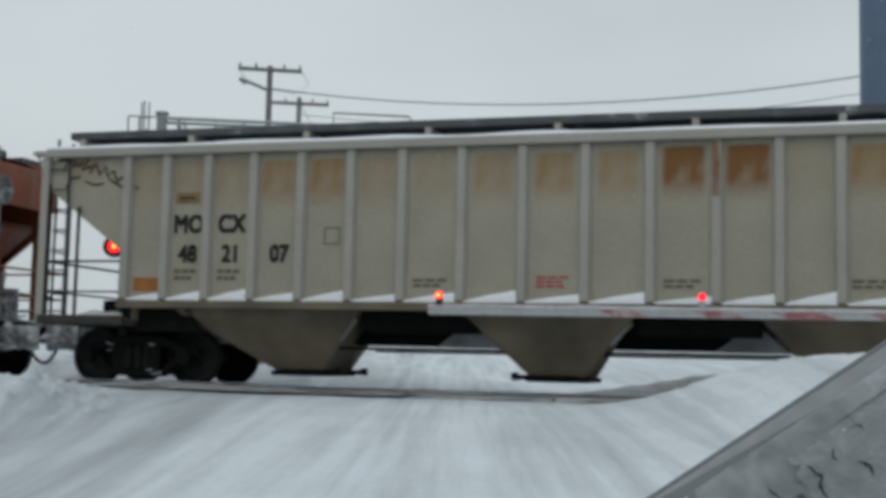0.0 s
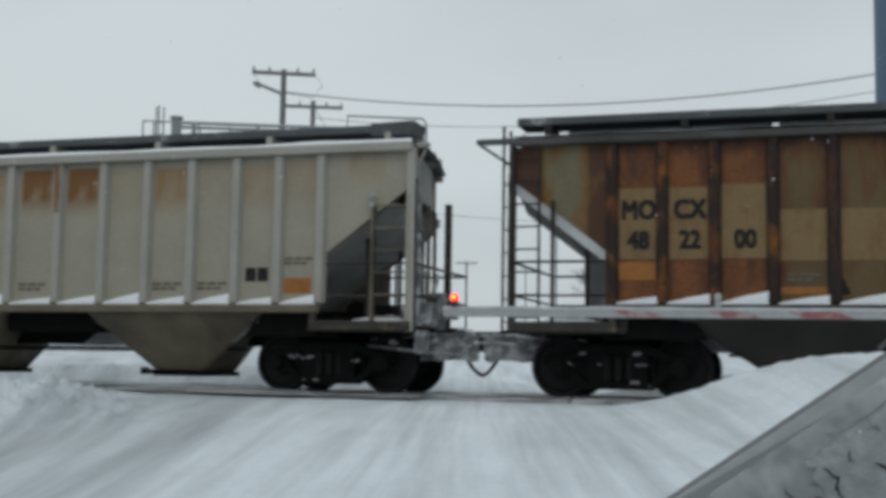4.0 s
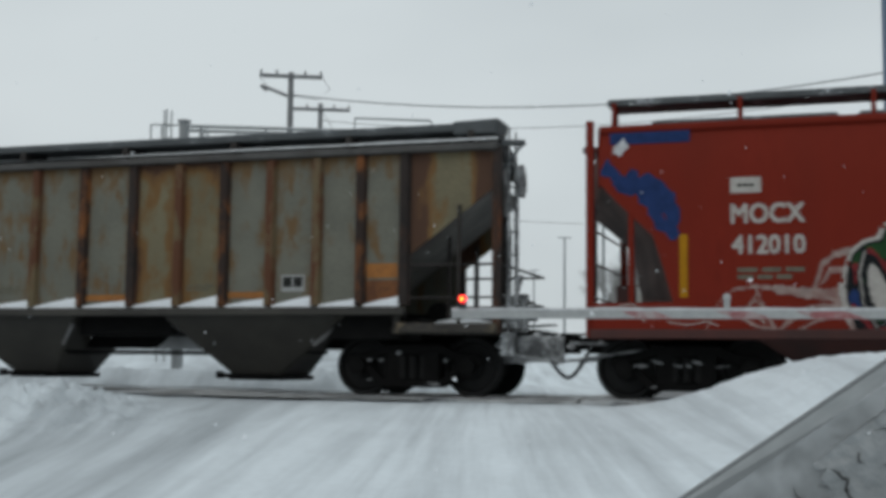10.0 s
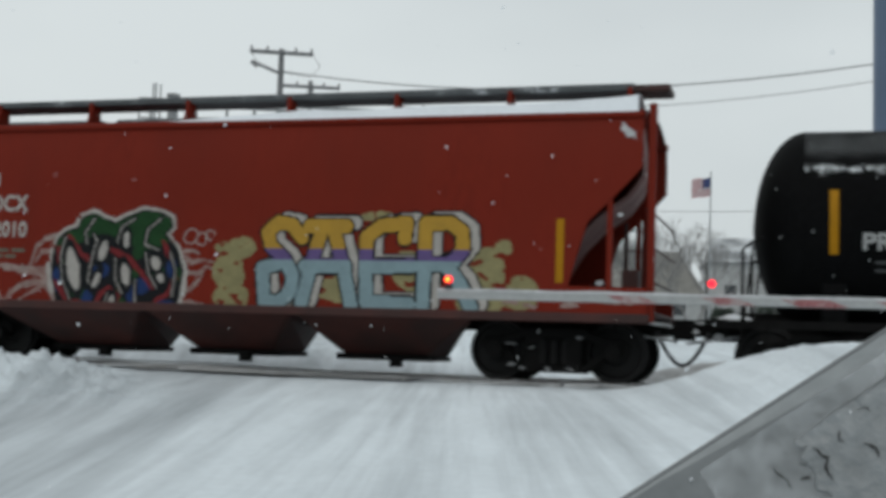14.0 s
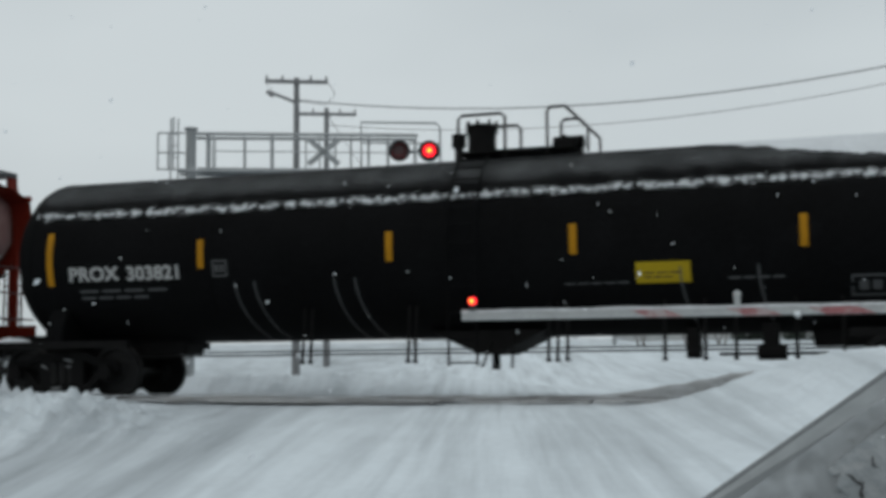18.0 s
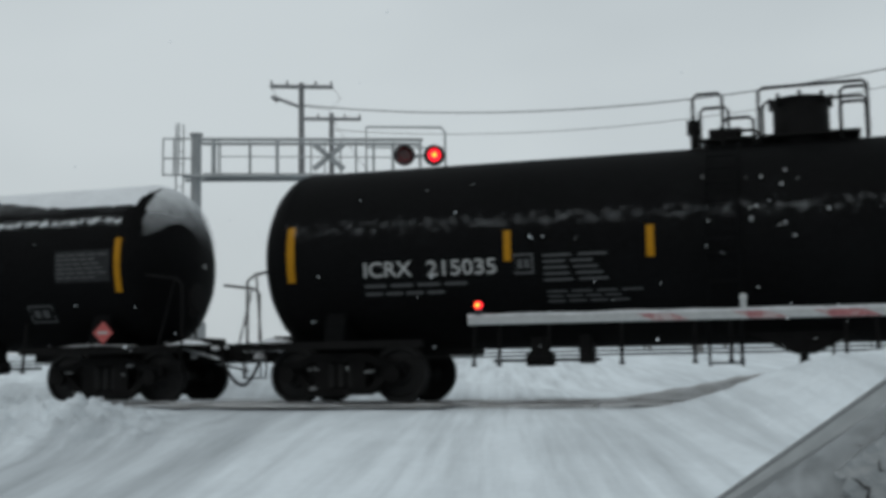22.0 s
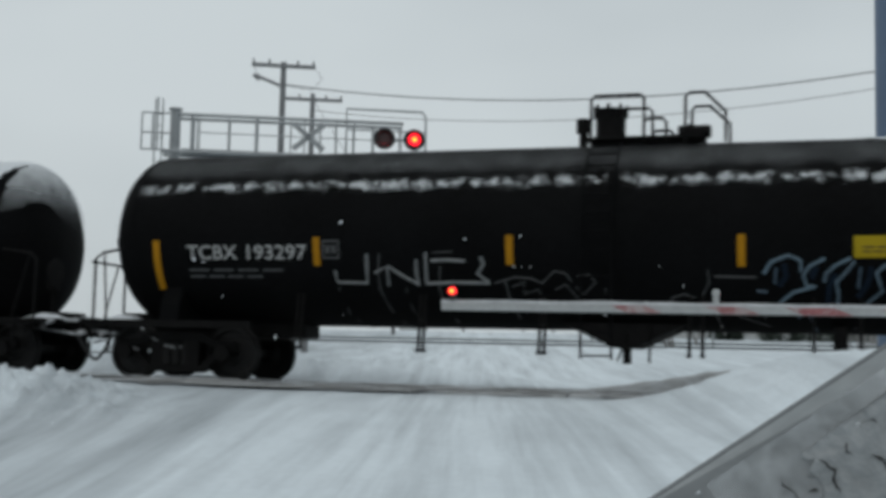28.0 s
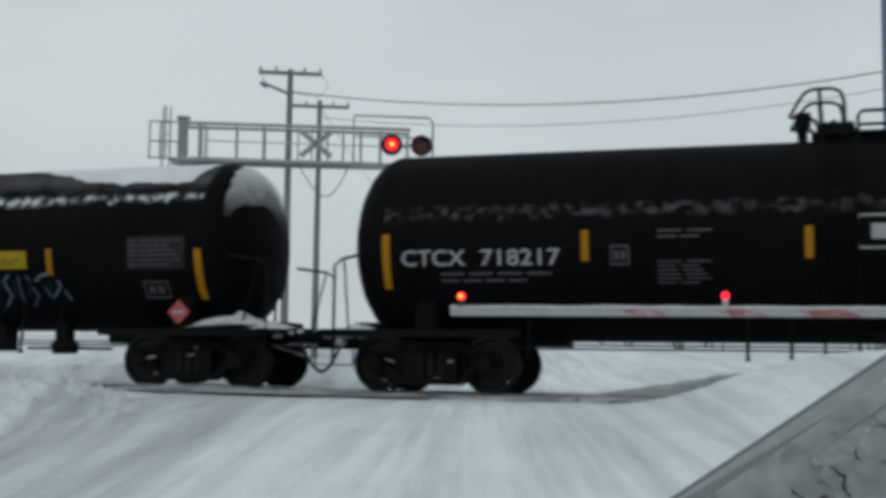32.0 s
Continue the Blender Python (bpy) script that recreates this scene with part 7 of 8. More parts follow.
def tanks():
    global TANK_R, TANK_Z
    # first tank
    half = 8.57
    car = tank_car(half, [(-7.21, 1.92, 2.82, 0.12), (-4.32, 2.13, 2.60, 0.11), (-1.03, 2.13, 2.59, 0.11), (1.87, 2.13, 2.58, 0.11), (5.15, 2.12, 2.58, 0.11), (7.66, 1.89, 2.81, 0.12)],
                   [("PROX", -6.36, 2.10, 0.35, 1.0), ("303821", -5.20, 2.09, 0.34, 0.98)], 3.17, 0.79, 0.30, 1.83,
                   ((-0.20, 1.68), (-0.17, 0.33, 0.58), ((-0.17, 0.61, 0.66, 0.0), (1.30, 1.95, 0.70, 0.3))), 0.33, 1, (-2.60, -2.46, -0.81, -0.69, 1.42, 1.56, 1.71, 3.15, 3.73, 4.16, 5.0, 5.63), (3.50, 4.62), more_left=-0.29, bold=0.010)
    tank_bars(car, -5.79, 1.76, 1.75, 0.22, 2, GREYLET, 4)
    tank_frame(car, -3.98, 2.12, 0.27, 0.27, GREYLET)
    data_panel(car, 6.97, 2.35, 1.08, 0.54)
    tank_frame(car, 6.01, 1.57, 0.51, 0.29, GREYLET)
    tank_bars(car, 2.2, 1.70, 1.0, 0.06, 1, GREYLET, 5)
    tank_bars(car, 4.5, 1.72, 0.8, 0.08, 1, GREYLET, 4)
    diamond(car, 7.42, 1.21, 0.19)
    drip = Shape()
    for x in (-3.75, -3.4, -2.0, -1.65, 3.4, 4.5):
        rows = []
        for k in range(8):
            z = 1.90 - 0.13 * k
            xx = x + 0.004 * k * k
            rows.append([(xx, on_tank(z, 0.01), z), (xx + 0.03, on_tank(z, 0.01), z)])
        drip.grid(rows)
    part("frost_drip", drip, GREYLET, car, kind="stuff")
    CARS.append((car, 49.55))
    # second tank, a larger shell
    TANK_R, TANK_Z = 1.52, 2.35
    half = 8.58
    car = tank_car(half, [(-7.86, 1.92, 2.80, 0.13), (-4.29, 2.12, 2.58, 0.11), (-2.15, 2.10, 2.56, 0.11), (1.43, 2.10, 2.56, 0.11), (4.42, 2.10, 2.56, 0.11), (7.87, 1.92, 2.80, 0.13)],
                   [("ICRX", -6.23, 2.07, 0.36, 0.95), ("215035", -5.02, 2.06, 0.36, 1.0)], 3.91, 0.75, 0.45, 1.95,
                   ((-1.51, 0.82), (-0.47, 0.42, 0.66), ((-1.59, -1.15, 0.76, 0.0), (-1.15, -0.7, 0.36, 0.0), (-0.62, 0.93, 0.78, 0.0), (0.55, 0.93, 0.70, 0.0))), -0.12, 0, (-4.93, -4.53, -3.76, -2.66, -1.60, -1.09, -0.94, 0.48, 0.89, 2.50, 3.93), (-3.30, -4.04), more_left=0.08)
    tank_bars(car, -5.75, 1.76, 1.75, 0.24, 2, GREYLET, 4)
    tank_frame(car, -4.05, 2.07, 0.30, 0.30, GREYLET)
    tank_bars(car, -3.22, 2.00, 1.06, 0.45, 5, GREYLET, 2)
    tank_bars(car, -2.98, 1.58, 1.5, 0.21, 3, GREYLET, 4)
    data_panel(car, 7.26, 2.38, 1.08, 0.54)
    tank_frame(car, 6.39, 1.57, 0.54, 0.29, GREYLET)
    tank_bars(car, 3.32, 2.42, 1.75, 0.22, 2, GREYLET, 4)
    tank_bars(car, 2.79, 1.60, 0.71, 0.18, 2, GREYLET, 2)
    tank_bars(car, 5.0, 1.62, 1.0, 0.07, 1, GREYLET, 5)
    diamond(car, 7.32, 1.24, 0.20)
    random.seed(17)
    for k in range(16):
        x, z, r = random.gauss(-0.6, 0.45), random.uniform(2.1, 3.3), random.uniform(0.008, 0.022)
        pts = [(x + r * random.uniform(0.5, 1.0) * math.cos(a), z + r * random.uniform(0.8, 1.9) * math.sin(a)) for a in [q * 1.05 for q in range(6)]]
        s = Shape().add([(px, on_tank(pz, 0.012), pz) for px, pz in pts], [(0, 1, 2, 3, 4, 5)])
        part("snow_splash", s, DULLSNOW, car, "splash of snow stuck to the shell")
    CARS.append((car, 68.30))
    # third tank
    TANK_R, TANK_Z = 1.46, 2.41
    half = 8.46
    car = tank_car(half, [(-7.41, 1.49, 2.27, 0.12), (-4.58, 1.87, 2.31, 0.11), (-1.46, 1.88, 2.32, 0.11), (1.92, 1.86, 2.31, 0.11), (4.70, 1.87, 2.31, 0.11), (7.53, 1.46, 2.27, 0.13)],
                   [("TCBX", -6.41, 2.08, 0.35, 0.95), ("193297", -5.30, 2.08, 0.35, 1.0)], 3.84, 0.82, 0.30, 2.13,
                   ((-0.50, 1.25), (-0.44, 0.07, 0.60), ((-0.41, 0.41, 0.72, 0.0), (0.41, 0.75, 0.34, 0.0), (1.04, 1.64, 0.72, 0.25))), 0.14, 2, (-4.99, -4.90, -2.93, -2.85, -1.03, -0.95, 1.18, 1.37, 2.90, 3.53, 4.05, 4.80), (3.27, 4.51), more_left=0.07)
    tank_bars(car, -5.97, 1.75, 1.75, 0.20, 2, GREYLET, 4)
    tank_frame(car, -4.34, 2.12, 0.29, 0.29, GREYLET)
    data_panel(car, 6.75, 2.22, 1.08, 0.54)
    tank_frame(car, 6.69, 1.62, 0.47, 0.28, GREYLET)
    diamond(car, 7.24, 1.24, 0.20)

    def strokes(name, lines, r, material, label):
        for pts in lines:
            part(name, Shape().path([(x, on_tank(z, 0.003), z) for x, z in pts], r, 5), material, car, label)
    def placed(lines, cx, cz):
        return [[(cx[0] + cx[1] * a + cx[2] * b, cz[0] + cz[1] * a + cz[2] * b) for a, b in pts] for pts in lines]
    first, second = ((-5.4215, 0.01012, -0.00295), (5.997, 0.00002, -0.00875)), ((1.117, 0.00503, -0.00157), (2.709, -0.00002, -0.00443))
    strokes("spray_scrawl", placed([[(252, 481), (259, 501), (309, 502), (303, 474), (298, 452)], [(318, 485), (336, 474), (344, 506)], [(338, 474), (364, 490), (390, 503)], [(380, 462), (385, 484), (393, 506)],
                                    [(392, 450), (399, 476), (405, 503)], [(405, 503), (450, 501), (504, 502)], [(404, 464), (430, 463), (458, 465)], [(480, 458), (488, 470), (482, 486), (504, 502)]], *first), 0.026, SPRAYGREY, "grey-white spray-painted scrawl")
    strokes("paint_drip", placed([[(318, 452), (324, 486), (330, 512), (348, 546), (366, 572)], [(421, 474), (426, 510), (438, 542), (456, 568)], [(528, 500), (540, 530), (556, 560)]], *first), 0.015, DRIPGREY, "thin run of pale paint")
    strokes("paint_drip", placed([[(262, 510), (276, 550), (290, 570)], [(372, 510), (384, 545), (396, 566)], [(576, 540), (590, 572)], [(680, 510), (692, 545), (704, 574)], [(404, 450), (434, 449)]], *first), 0.010, GREYLET, "faint run of pale paint")
    strokes("faint_tag", placed([[(512, 502), (540, 492), (566, 494), (584, 502), (598, 482), (616, 486), (628, 500)], [(634, 490), (652, 488), (664, 500), (650, 520), (636, 508)], [(540, 508), (556, 500), (560, 520), (580, 512), (592, 530)],
                                 [(606, 512), (620, 504), (640, 524), (650, 540)], [(560, 540), (600, 536), (630, 548)], [(818, 480), (826, 500), (822, 520)]], *first), 0.013, GREYLET, "faint grey spray tag")
    strokes("spray_letters", placed([[(286, 212), (296, 176), (336, 155), (372, 170), (386, 206)], [(436, 164), (402, 188), (394, 216), (412, 248), (438, 250)], [(438, 250), (384, 268), (356, 302)],
                                     [(504, 162), (470, 186), (452, 212), (456, 236)], [(516, 172), (504, 206), (488, 236), (506, 274), (516, 314), (484, 336)], [(602, 182), (584, 208), (602, 238), (618, 262), (590, 300)],
                                     [(714, 206), (732, 188), (756, 180)], [(800, 206), (812, 226), (790, 266)]], *second), 0.026, TEALPALE, "pale blue spray-painted letters")
    strokes("letter_stroke", placed([[(314, 194), (326, 242)], [(284, 266), (312, 268)], [(538, 190), (552, 254)], [(640, 190), (654, 246), (668, 292)], [(672, 186), (686, 206)], [(700, 228), (726, 262), (702, 300)], [(748, 228), (782, 270)], [(828, 240), (856, 280)],
                                      [(404, 306), (424, 346)], [(450, 340), (486, 386)]], *second), 0.022, TEALSPRAY, "dull blue strokes of the spray-painted letters")
    strokes("letter_shade", placed([[(330, 180), (350, 220), (340, 250)], [(420, 190), (420, 226)], [(478, 210), (474, 250), (486, 300)], [(566, 190), (572, 240), (560, 280)], [(700, 200), (690, 260)], [(770, 210), (776, 240)], [(620, 200), (640, 270)]], *second), 0.045, BLUESHADE, "dark blue fill of the letters")
    strokes("faint_strokes", placed([[(44, 318), (52, 290), (84, 278), (118, 290)], [(186, 306), (194, 346), (216, 382)], [(234, 318), (258, 346), (350, 374)], [(150, 222), (270, 224)], [(320, 300), (330, 350)], [(570, 310), (588, 380)]], *second), 0.014, DRIPGREY, "faint grey spray strokes")
    CARS.append((car, 86.90))
    # fourth tank, a larger shell
    TANK_R, TANK_Z = 1.52, 2.35
    half = 8.58
    car = tank_car(half, [(-7.79, 1.60, 2.43, 0.12), (-4.69, 1.99, 2.44, 0.11), (-1.54, 1.99, 2.44, 0.11), (1.7, 1.99, 2.44, 0.11), (4.9, 1.99, 2.44, 0.11), (7.75, 1.7, 2.5, 0.12)],
                   [("CTCX", -7.04, 2.06, 0.37, 0.97), ("718217", -5.68, 2.06, 0.37, 1.06)], 3.6, 0.9, 0.4, 1.95,
                   ((-1.50, 0.9), (-0.2, 0.5, 0.6), ((-0.84, -0.2, 0.36, 0.0), (0.2, 0.9, 0.7, 0.0))), 0.0, 0, (-5.60, -2.40, -1.80, 1.2, 2.5, 3.9), (3.4, 4.5), more_left=0.01)
    tank_bars(car, -6.02, 1.77, 1.8, 0.20, 2, GREYLET, 4)
    tank_frame(car, -4.18, 2.07, 0.28, 0.29, GREYLET)
    tank_bars(car, -3.21, 2.37, 0.85, 0.17, 2, GREYLET, 2)
    tank_bars(car, -3.22, 1.82, 0.85, 0.36, 6, GREYLET, 2)
    tank_frame(car, -0.45, 2.35, 0.9, 0.48, WHITEP, "white_frame")
    for y in (-0.5, 0.5):
        for pts in ([(-1.81, 4.18), (-1.66, 4.44), (-1.58, 4.54), (-1.48, 4.59), (-1.20, 4.59), (-1.08, 4.54), (-1.03, 4.40), (-1.02, 3.85)], [(-1.81, 4.18), (-1.52, 4.16), (-1.43, 4.10), (-1.38, 3.92)], [(-1.70, 4.16), (-1.66, 3.80)], [(-1.38, 4.59), (-1.33, 3.85)]):
            part("top_rail", Shape().path([(x, y, z) for x, z in pts], 0.028), BLACKIRON, car)
    CARS.append((car, 105.51))


hopper_brown()
hopper_beige()
hopper_rusty()
hopper_red()
tanks()

# ---- beside the track ----


def build_heap():
    rows = []
    for i in range(46):
        a = -5.2 + 0.16 * i
        row = []
        for j in range(16):
            u = j / 15
            r = 20.9 + 3.4 * u
            p = EX * a + NX * r
            k = float(smooth_step(-5.0, -0.2, a)) * math.sin(math.pi * u) * (1 - float(smooth_step(1.2, 2.1, a)))
            row.append((p.x, p.y, -0.10 + 0.56 * k + 0.05 * min(1, 3 * k) * noise.noise((a * 2.4, r * 2.4, 6))))
        rows.append(row)
    h = part("slush_heap", Shape().grid(rows), SLUSH, None, smooth=2.0)
    tagged(h, "low heap of grey slush pushed up beyond the track", "snow", kind="structure")


build_heap()

BLINKERS = []


def flasher(parent, x, y, z, phase, name="flasher"):
    """One round crossing lamp: disc, hood, and a lens that turns its lit face in and out."""
    disc = Shape().turned([(0.0, 0.02), (0.0, 0.275), (0.03, 0.275), (0.03, 0.02)], (0, 0, 0), "y", 24)
    f = part(name, disc, HOODBLACK, parent, at=pose(x, y, z))
    hood = Shape()
    rows = []
    for i in range(15):
        a = radians(-20 + 220 * i / 14)
        rows.append([(0.185 * math.cos(a), -0.26 + 0.08 * (1 - math.sin(a)) * 0.5, 0.185 * math.sin(a)), (0.185 * math.cos(a), 0.0, 0.185 * math.sin(a))])
    hood.grid(rows)
    part("hood", hood, HOODBLACK, f)
    lens = Shape().turned([(-0.03, 0.02), (-0.022, 0.155), (0.0, 0.16)], (0, 0, 0), "y", 20)
    core = Shape().turned([(-0.036, 0.01), (-0.034, 0.06), (-0.025, 0.06)], (0, 0, 0), "y", 14)
    me = Shape()
    me.add(lens.v, lens.f)
    k = len(me.f)
    me.add(core.v, core.f)
    k2 = len(me.f)
    me.add([(p[0], -p[1] + 0.002, p[2]) for p in lens.v], lens.f)
    data = me.mesh("lens")
    data.materials.append(REDGLOW)
    data.materials.append(COREGLOW)
    data.materials.append(LENSDARK)
    for i, p in enumerate(data.polygons):
        p.material_index = 0 if i < k else 1 if i < k2 else 2
    ob = part("lens", data, REDGLOW, f, at=pose(0, -0.05, 0))
    BLINKERS.append((ob, phase))
    return f


def build_cantilever():
    base = Vector((-6.68, 30.27, 0))
    yaw = 6.6
    c = thing("crossing_signal_gantry", "grey aluminium cantilever gantry with red crossing lamps", "signal gantry", at=pose(base.x, base.y, -0.1, 0, 0, yaw))
    part("mast", Shape().rod((0, 0, 0), (0, 0, 6.66), 0.15, 0.13, seg=16).rod((0, 0, 6.64), (0, 0, 6.70), 0.17, seg=16), ALU, c, smooth=0.7)
    part("mast_base", Shape().box(-0.35, 0.35, -0.35, 0.35, -0.1, 0.25), ALU, c, bevel=0.03)
    up, lo = 6.50, 5.55
    for y in (-0.3, 0.3):
        part("chord", Shape().rod((0.1, y, up), (5.75, y, up + 0.02), 0.042), ALU, c)
        part("chord", Shape().rod((-0.3, y, lo), (6.3, y, lo + 0.05), 0.045), ALU, c)
    for i, x in enumerate((0.45, 0.58, 1.35, 2.05, 2.9, 3.25, 3.65, 4.05, 4.5, 5.0, 5.7)):
        for y in (-0.3, 0.3):
            part("strut", Shape().rod((x, y, lo), (x, y, up), 0.045 if i in (0, 3) and y < 0 else 0.018), ALU, c)
    part("walkway", Shape().box(0.2, 6.3, -0.3, 0.3, lo + 0.04, lo + 0.09), ALU, c)
    bx = Shape().path([(4.3, -0.35, lo), (4.3, -0.35, 6.83), (6.22, -0.35, 6.83), (6.32, -0.35, 6.7), (6.32, -0.35, lo)], 0.03)
    bx.rod((4.3, -0.35, 6.3), (6.32, -0.35, 6.3), 0.022)
    part("end_guard", bx, ALU, c)
    part("end_beam", Shape().box(4.2, 6.35, -0.36, -0.28, lo - 0.06, lo + 0.08), ALU, c)
    cage = Shape()
    for x in (-0.78, -0.52, -0.4, -0.28):
        cage.rod((x, -0.35, 5.55), (x, -0.35, 6.5 if x != -0.4 else 6.9), 0.022)
    for z in (5.58, 6.0, 6.5):
        cage.rod((-0.78, -0.35, z), (-0.1, -0.35, z), 0.022)
    cage.rod((-0.48, -0.2, 0.6), (-0.48, -0.2, 6.9), 0.02).rod((-0.3, -0.2, 0.6), (-0.3, -0.2, 6.9), 0.02)
    for i in range(20):
        cage.rod((-0.48, -0.2, 0.8 + 0.3 * i), (-0.3, -0.2, 0.8 + 0.3 * i), 0.012)
    part("ladder_cage", cage, ALU, c)
    rl = Shape().rod((0.6, -0.35, 6.05), (2.0, -0.35, 6.05), 0.015).rod((2.0, -0.35, 6.05), (5.7, -0.35, 6.05), 0.015)
    part("guard_rail", rl, ALU, c)
    xb = Shape()
    for a in (40, -40):
        d = Vector((math.cos(radians(a)), 0, math.sin(radians(a))))
        n = Vector((-d.z, 0, d.x)) * 0.07
        p = Vector((3.35, -0.40, 6.05))
        xb.add([p - d * 0.5 - n, p + d * 0.5 - n, p + d * 0.5 + n, p - d * 0.5 + n], [(0, 1, 2, 3)])
    part("crossbuck_back", xb, ALU, c)
    wires = Shape()
    pts = [(2.9 + 1.3 * i / 10, -0.2, 5.55 - 1.0 * math.sin(math.pi * i / 10) * (0.6 + 0.4 * i / 10)) for i in range(11)]
    wires.path(pts, 0.014)
    part("cable_loop", wires, WIRE, c)
    flasher(c, 5.26, -0.5, 6.08, 0.0)
    flasher(c, 6.02, -0.5, 6.08, 0.5)
    part("lamp_bar", Shape().rod((5.1, -0.42, 6.08), (6.2, -0.42, 6.08), 0.035), ALU, c)
    flasher(c, -0.95, -0.5, 3.22, 0.0)
    flasher(c, -0.20, -0.5, 3.22, 0.5)
    part("lamp_bar", Shape().rod((-1.0, -0.42, 3.22), (0.05, -0.42, 3.22), 0.035), ALU, c)
    part("control_box", Shape().box(-0.28, 0.28, -0.45, -0.1, 1.2, 1.9), ALU, c, bevel=0.03)


build_cantilever()


def build_gate():
    tip, d = Vector((0.06, 12.0, 0.99)), Vector((2.58, -0.60, 0)).normalized()
    ang = math.degrees(math.atan2(d.y, d.x))
    g = thing("crossing_gate", "lowered crossing gate arm, white with red bands, dusted with snow", "barrier", at=pose(tip.x, tip.y, 0, 0, 0, ang))
    z, L = tip.z, 5.6
    arm = Shape().slab([(0, z - 0.056), (L, z - 0.056), (L, z + 0.030), (0, z + 0.034)], -0.02, 0.02)
    a = part("gate_arm", arm, ARMWHITE, g, bevel=0.008)
    for x0, x1 in ((1.72, 2.05), (2.62, 2.95), (3.34, 3.78), (4.18, 4.62), (5.0, 5.4)):
        part("red_band", Shape().slab([(x0 + 0.10, z - 0.054), (x1 + 0.10, z - 0.054), (x1 - 0.10, z + 0.028), (x0 - 0.10, z + 0.028)], -0.0245, -0.0215), ARMRED, a)
    rows = []
    for i in range(90):
        x = L * i / 89
        k = 0.016 + 0.012 * noise.noise((x * 2.2, 1, 1))
        t = z + 0.034 - 0.0007 * x
        rows.append([(x, -0.027, t - 0.016), (x, -0.022, t + k * 0.6), (x, 0.0, t + k), (x, 0.022, t)])
    part("arm_snow", Shape().grid(rows), DULLSNOW, g, "thin ridge of snow on the arm", smooth=1.0)
    for x, steady in ((0.11, True), (2.65, False)):
        zz = z + 0.115
        body = Shape().box(x - 0.03, x + 0.03, -0.03, 0.03, z + 0.04, zz)
        lamp = part("arm_lamp", body, HOODBLACK if steady else ARMWHITE, g)
        if steady:
            lens = Shape().turned([(-0.055, 0.014), (-0.05, 0.036), (0.0, 0.040), (0.03, 0.034)], (x, 0, zz + 0.02), "y", 16)
            part("lens", lens, REDGLOW, lamp)
            part("bulb_core", Shape().turned([(-0.064, 0.007), (-0.060, 0.021), (-0.05, 0.021)], (x, 0, zz + 0.02), "y", 12), COREGLOW, lamp)
        else:
            me = Shape()
            front = Shape().turned([(-0.05, 0.016), (-0.045, 0.034), (0.0, 0.038)], (0, 0, 0), "y", 16)
            me.add(front.v, front.f)
            k = len(me.f)
            me.add([(p[0], -p[1] + 0.002, p[2]) for p in front.v], front.f)
            data = me.mesh("lens")
            data.materials.append(REDGLOW)
            data.materials.append(ARMWHITE)
            for i, p in enumerate(data.polygons):
                p.material_index = 0 if i < k else 1
            ob = part("lens", data, REDGLOW, lamp, at=pose(x, 0, zz + 0.03))
            BLINKERS.append((ob, 0.0))
    part("gate_mast", Shape().rod((L + 0.1, 0.2, -0.6), (L + 0.1, 0.2, 3.0), 0.07, seg=14), ALU, g)
    part("gate_mechanism", Shape().box(L - 0.2, L + 0.4, -0.05, 0.45, 0.6, 1.25), ALU, g, bevel=0.03)


build_gate()


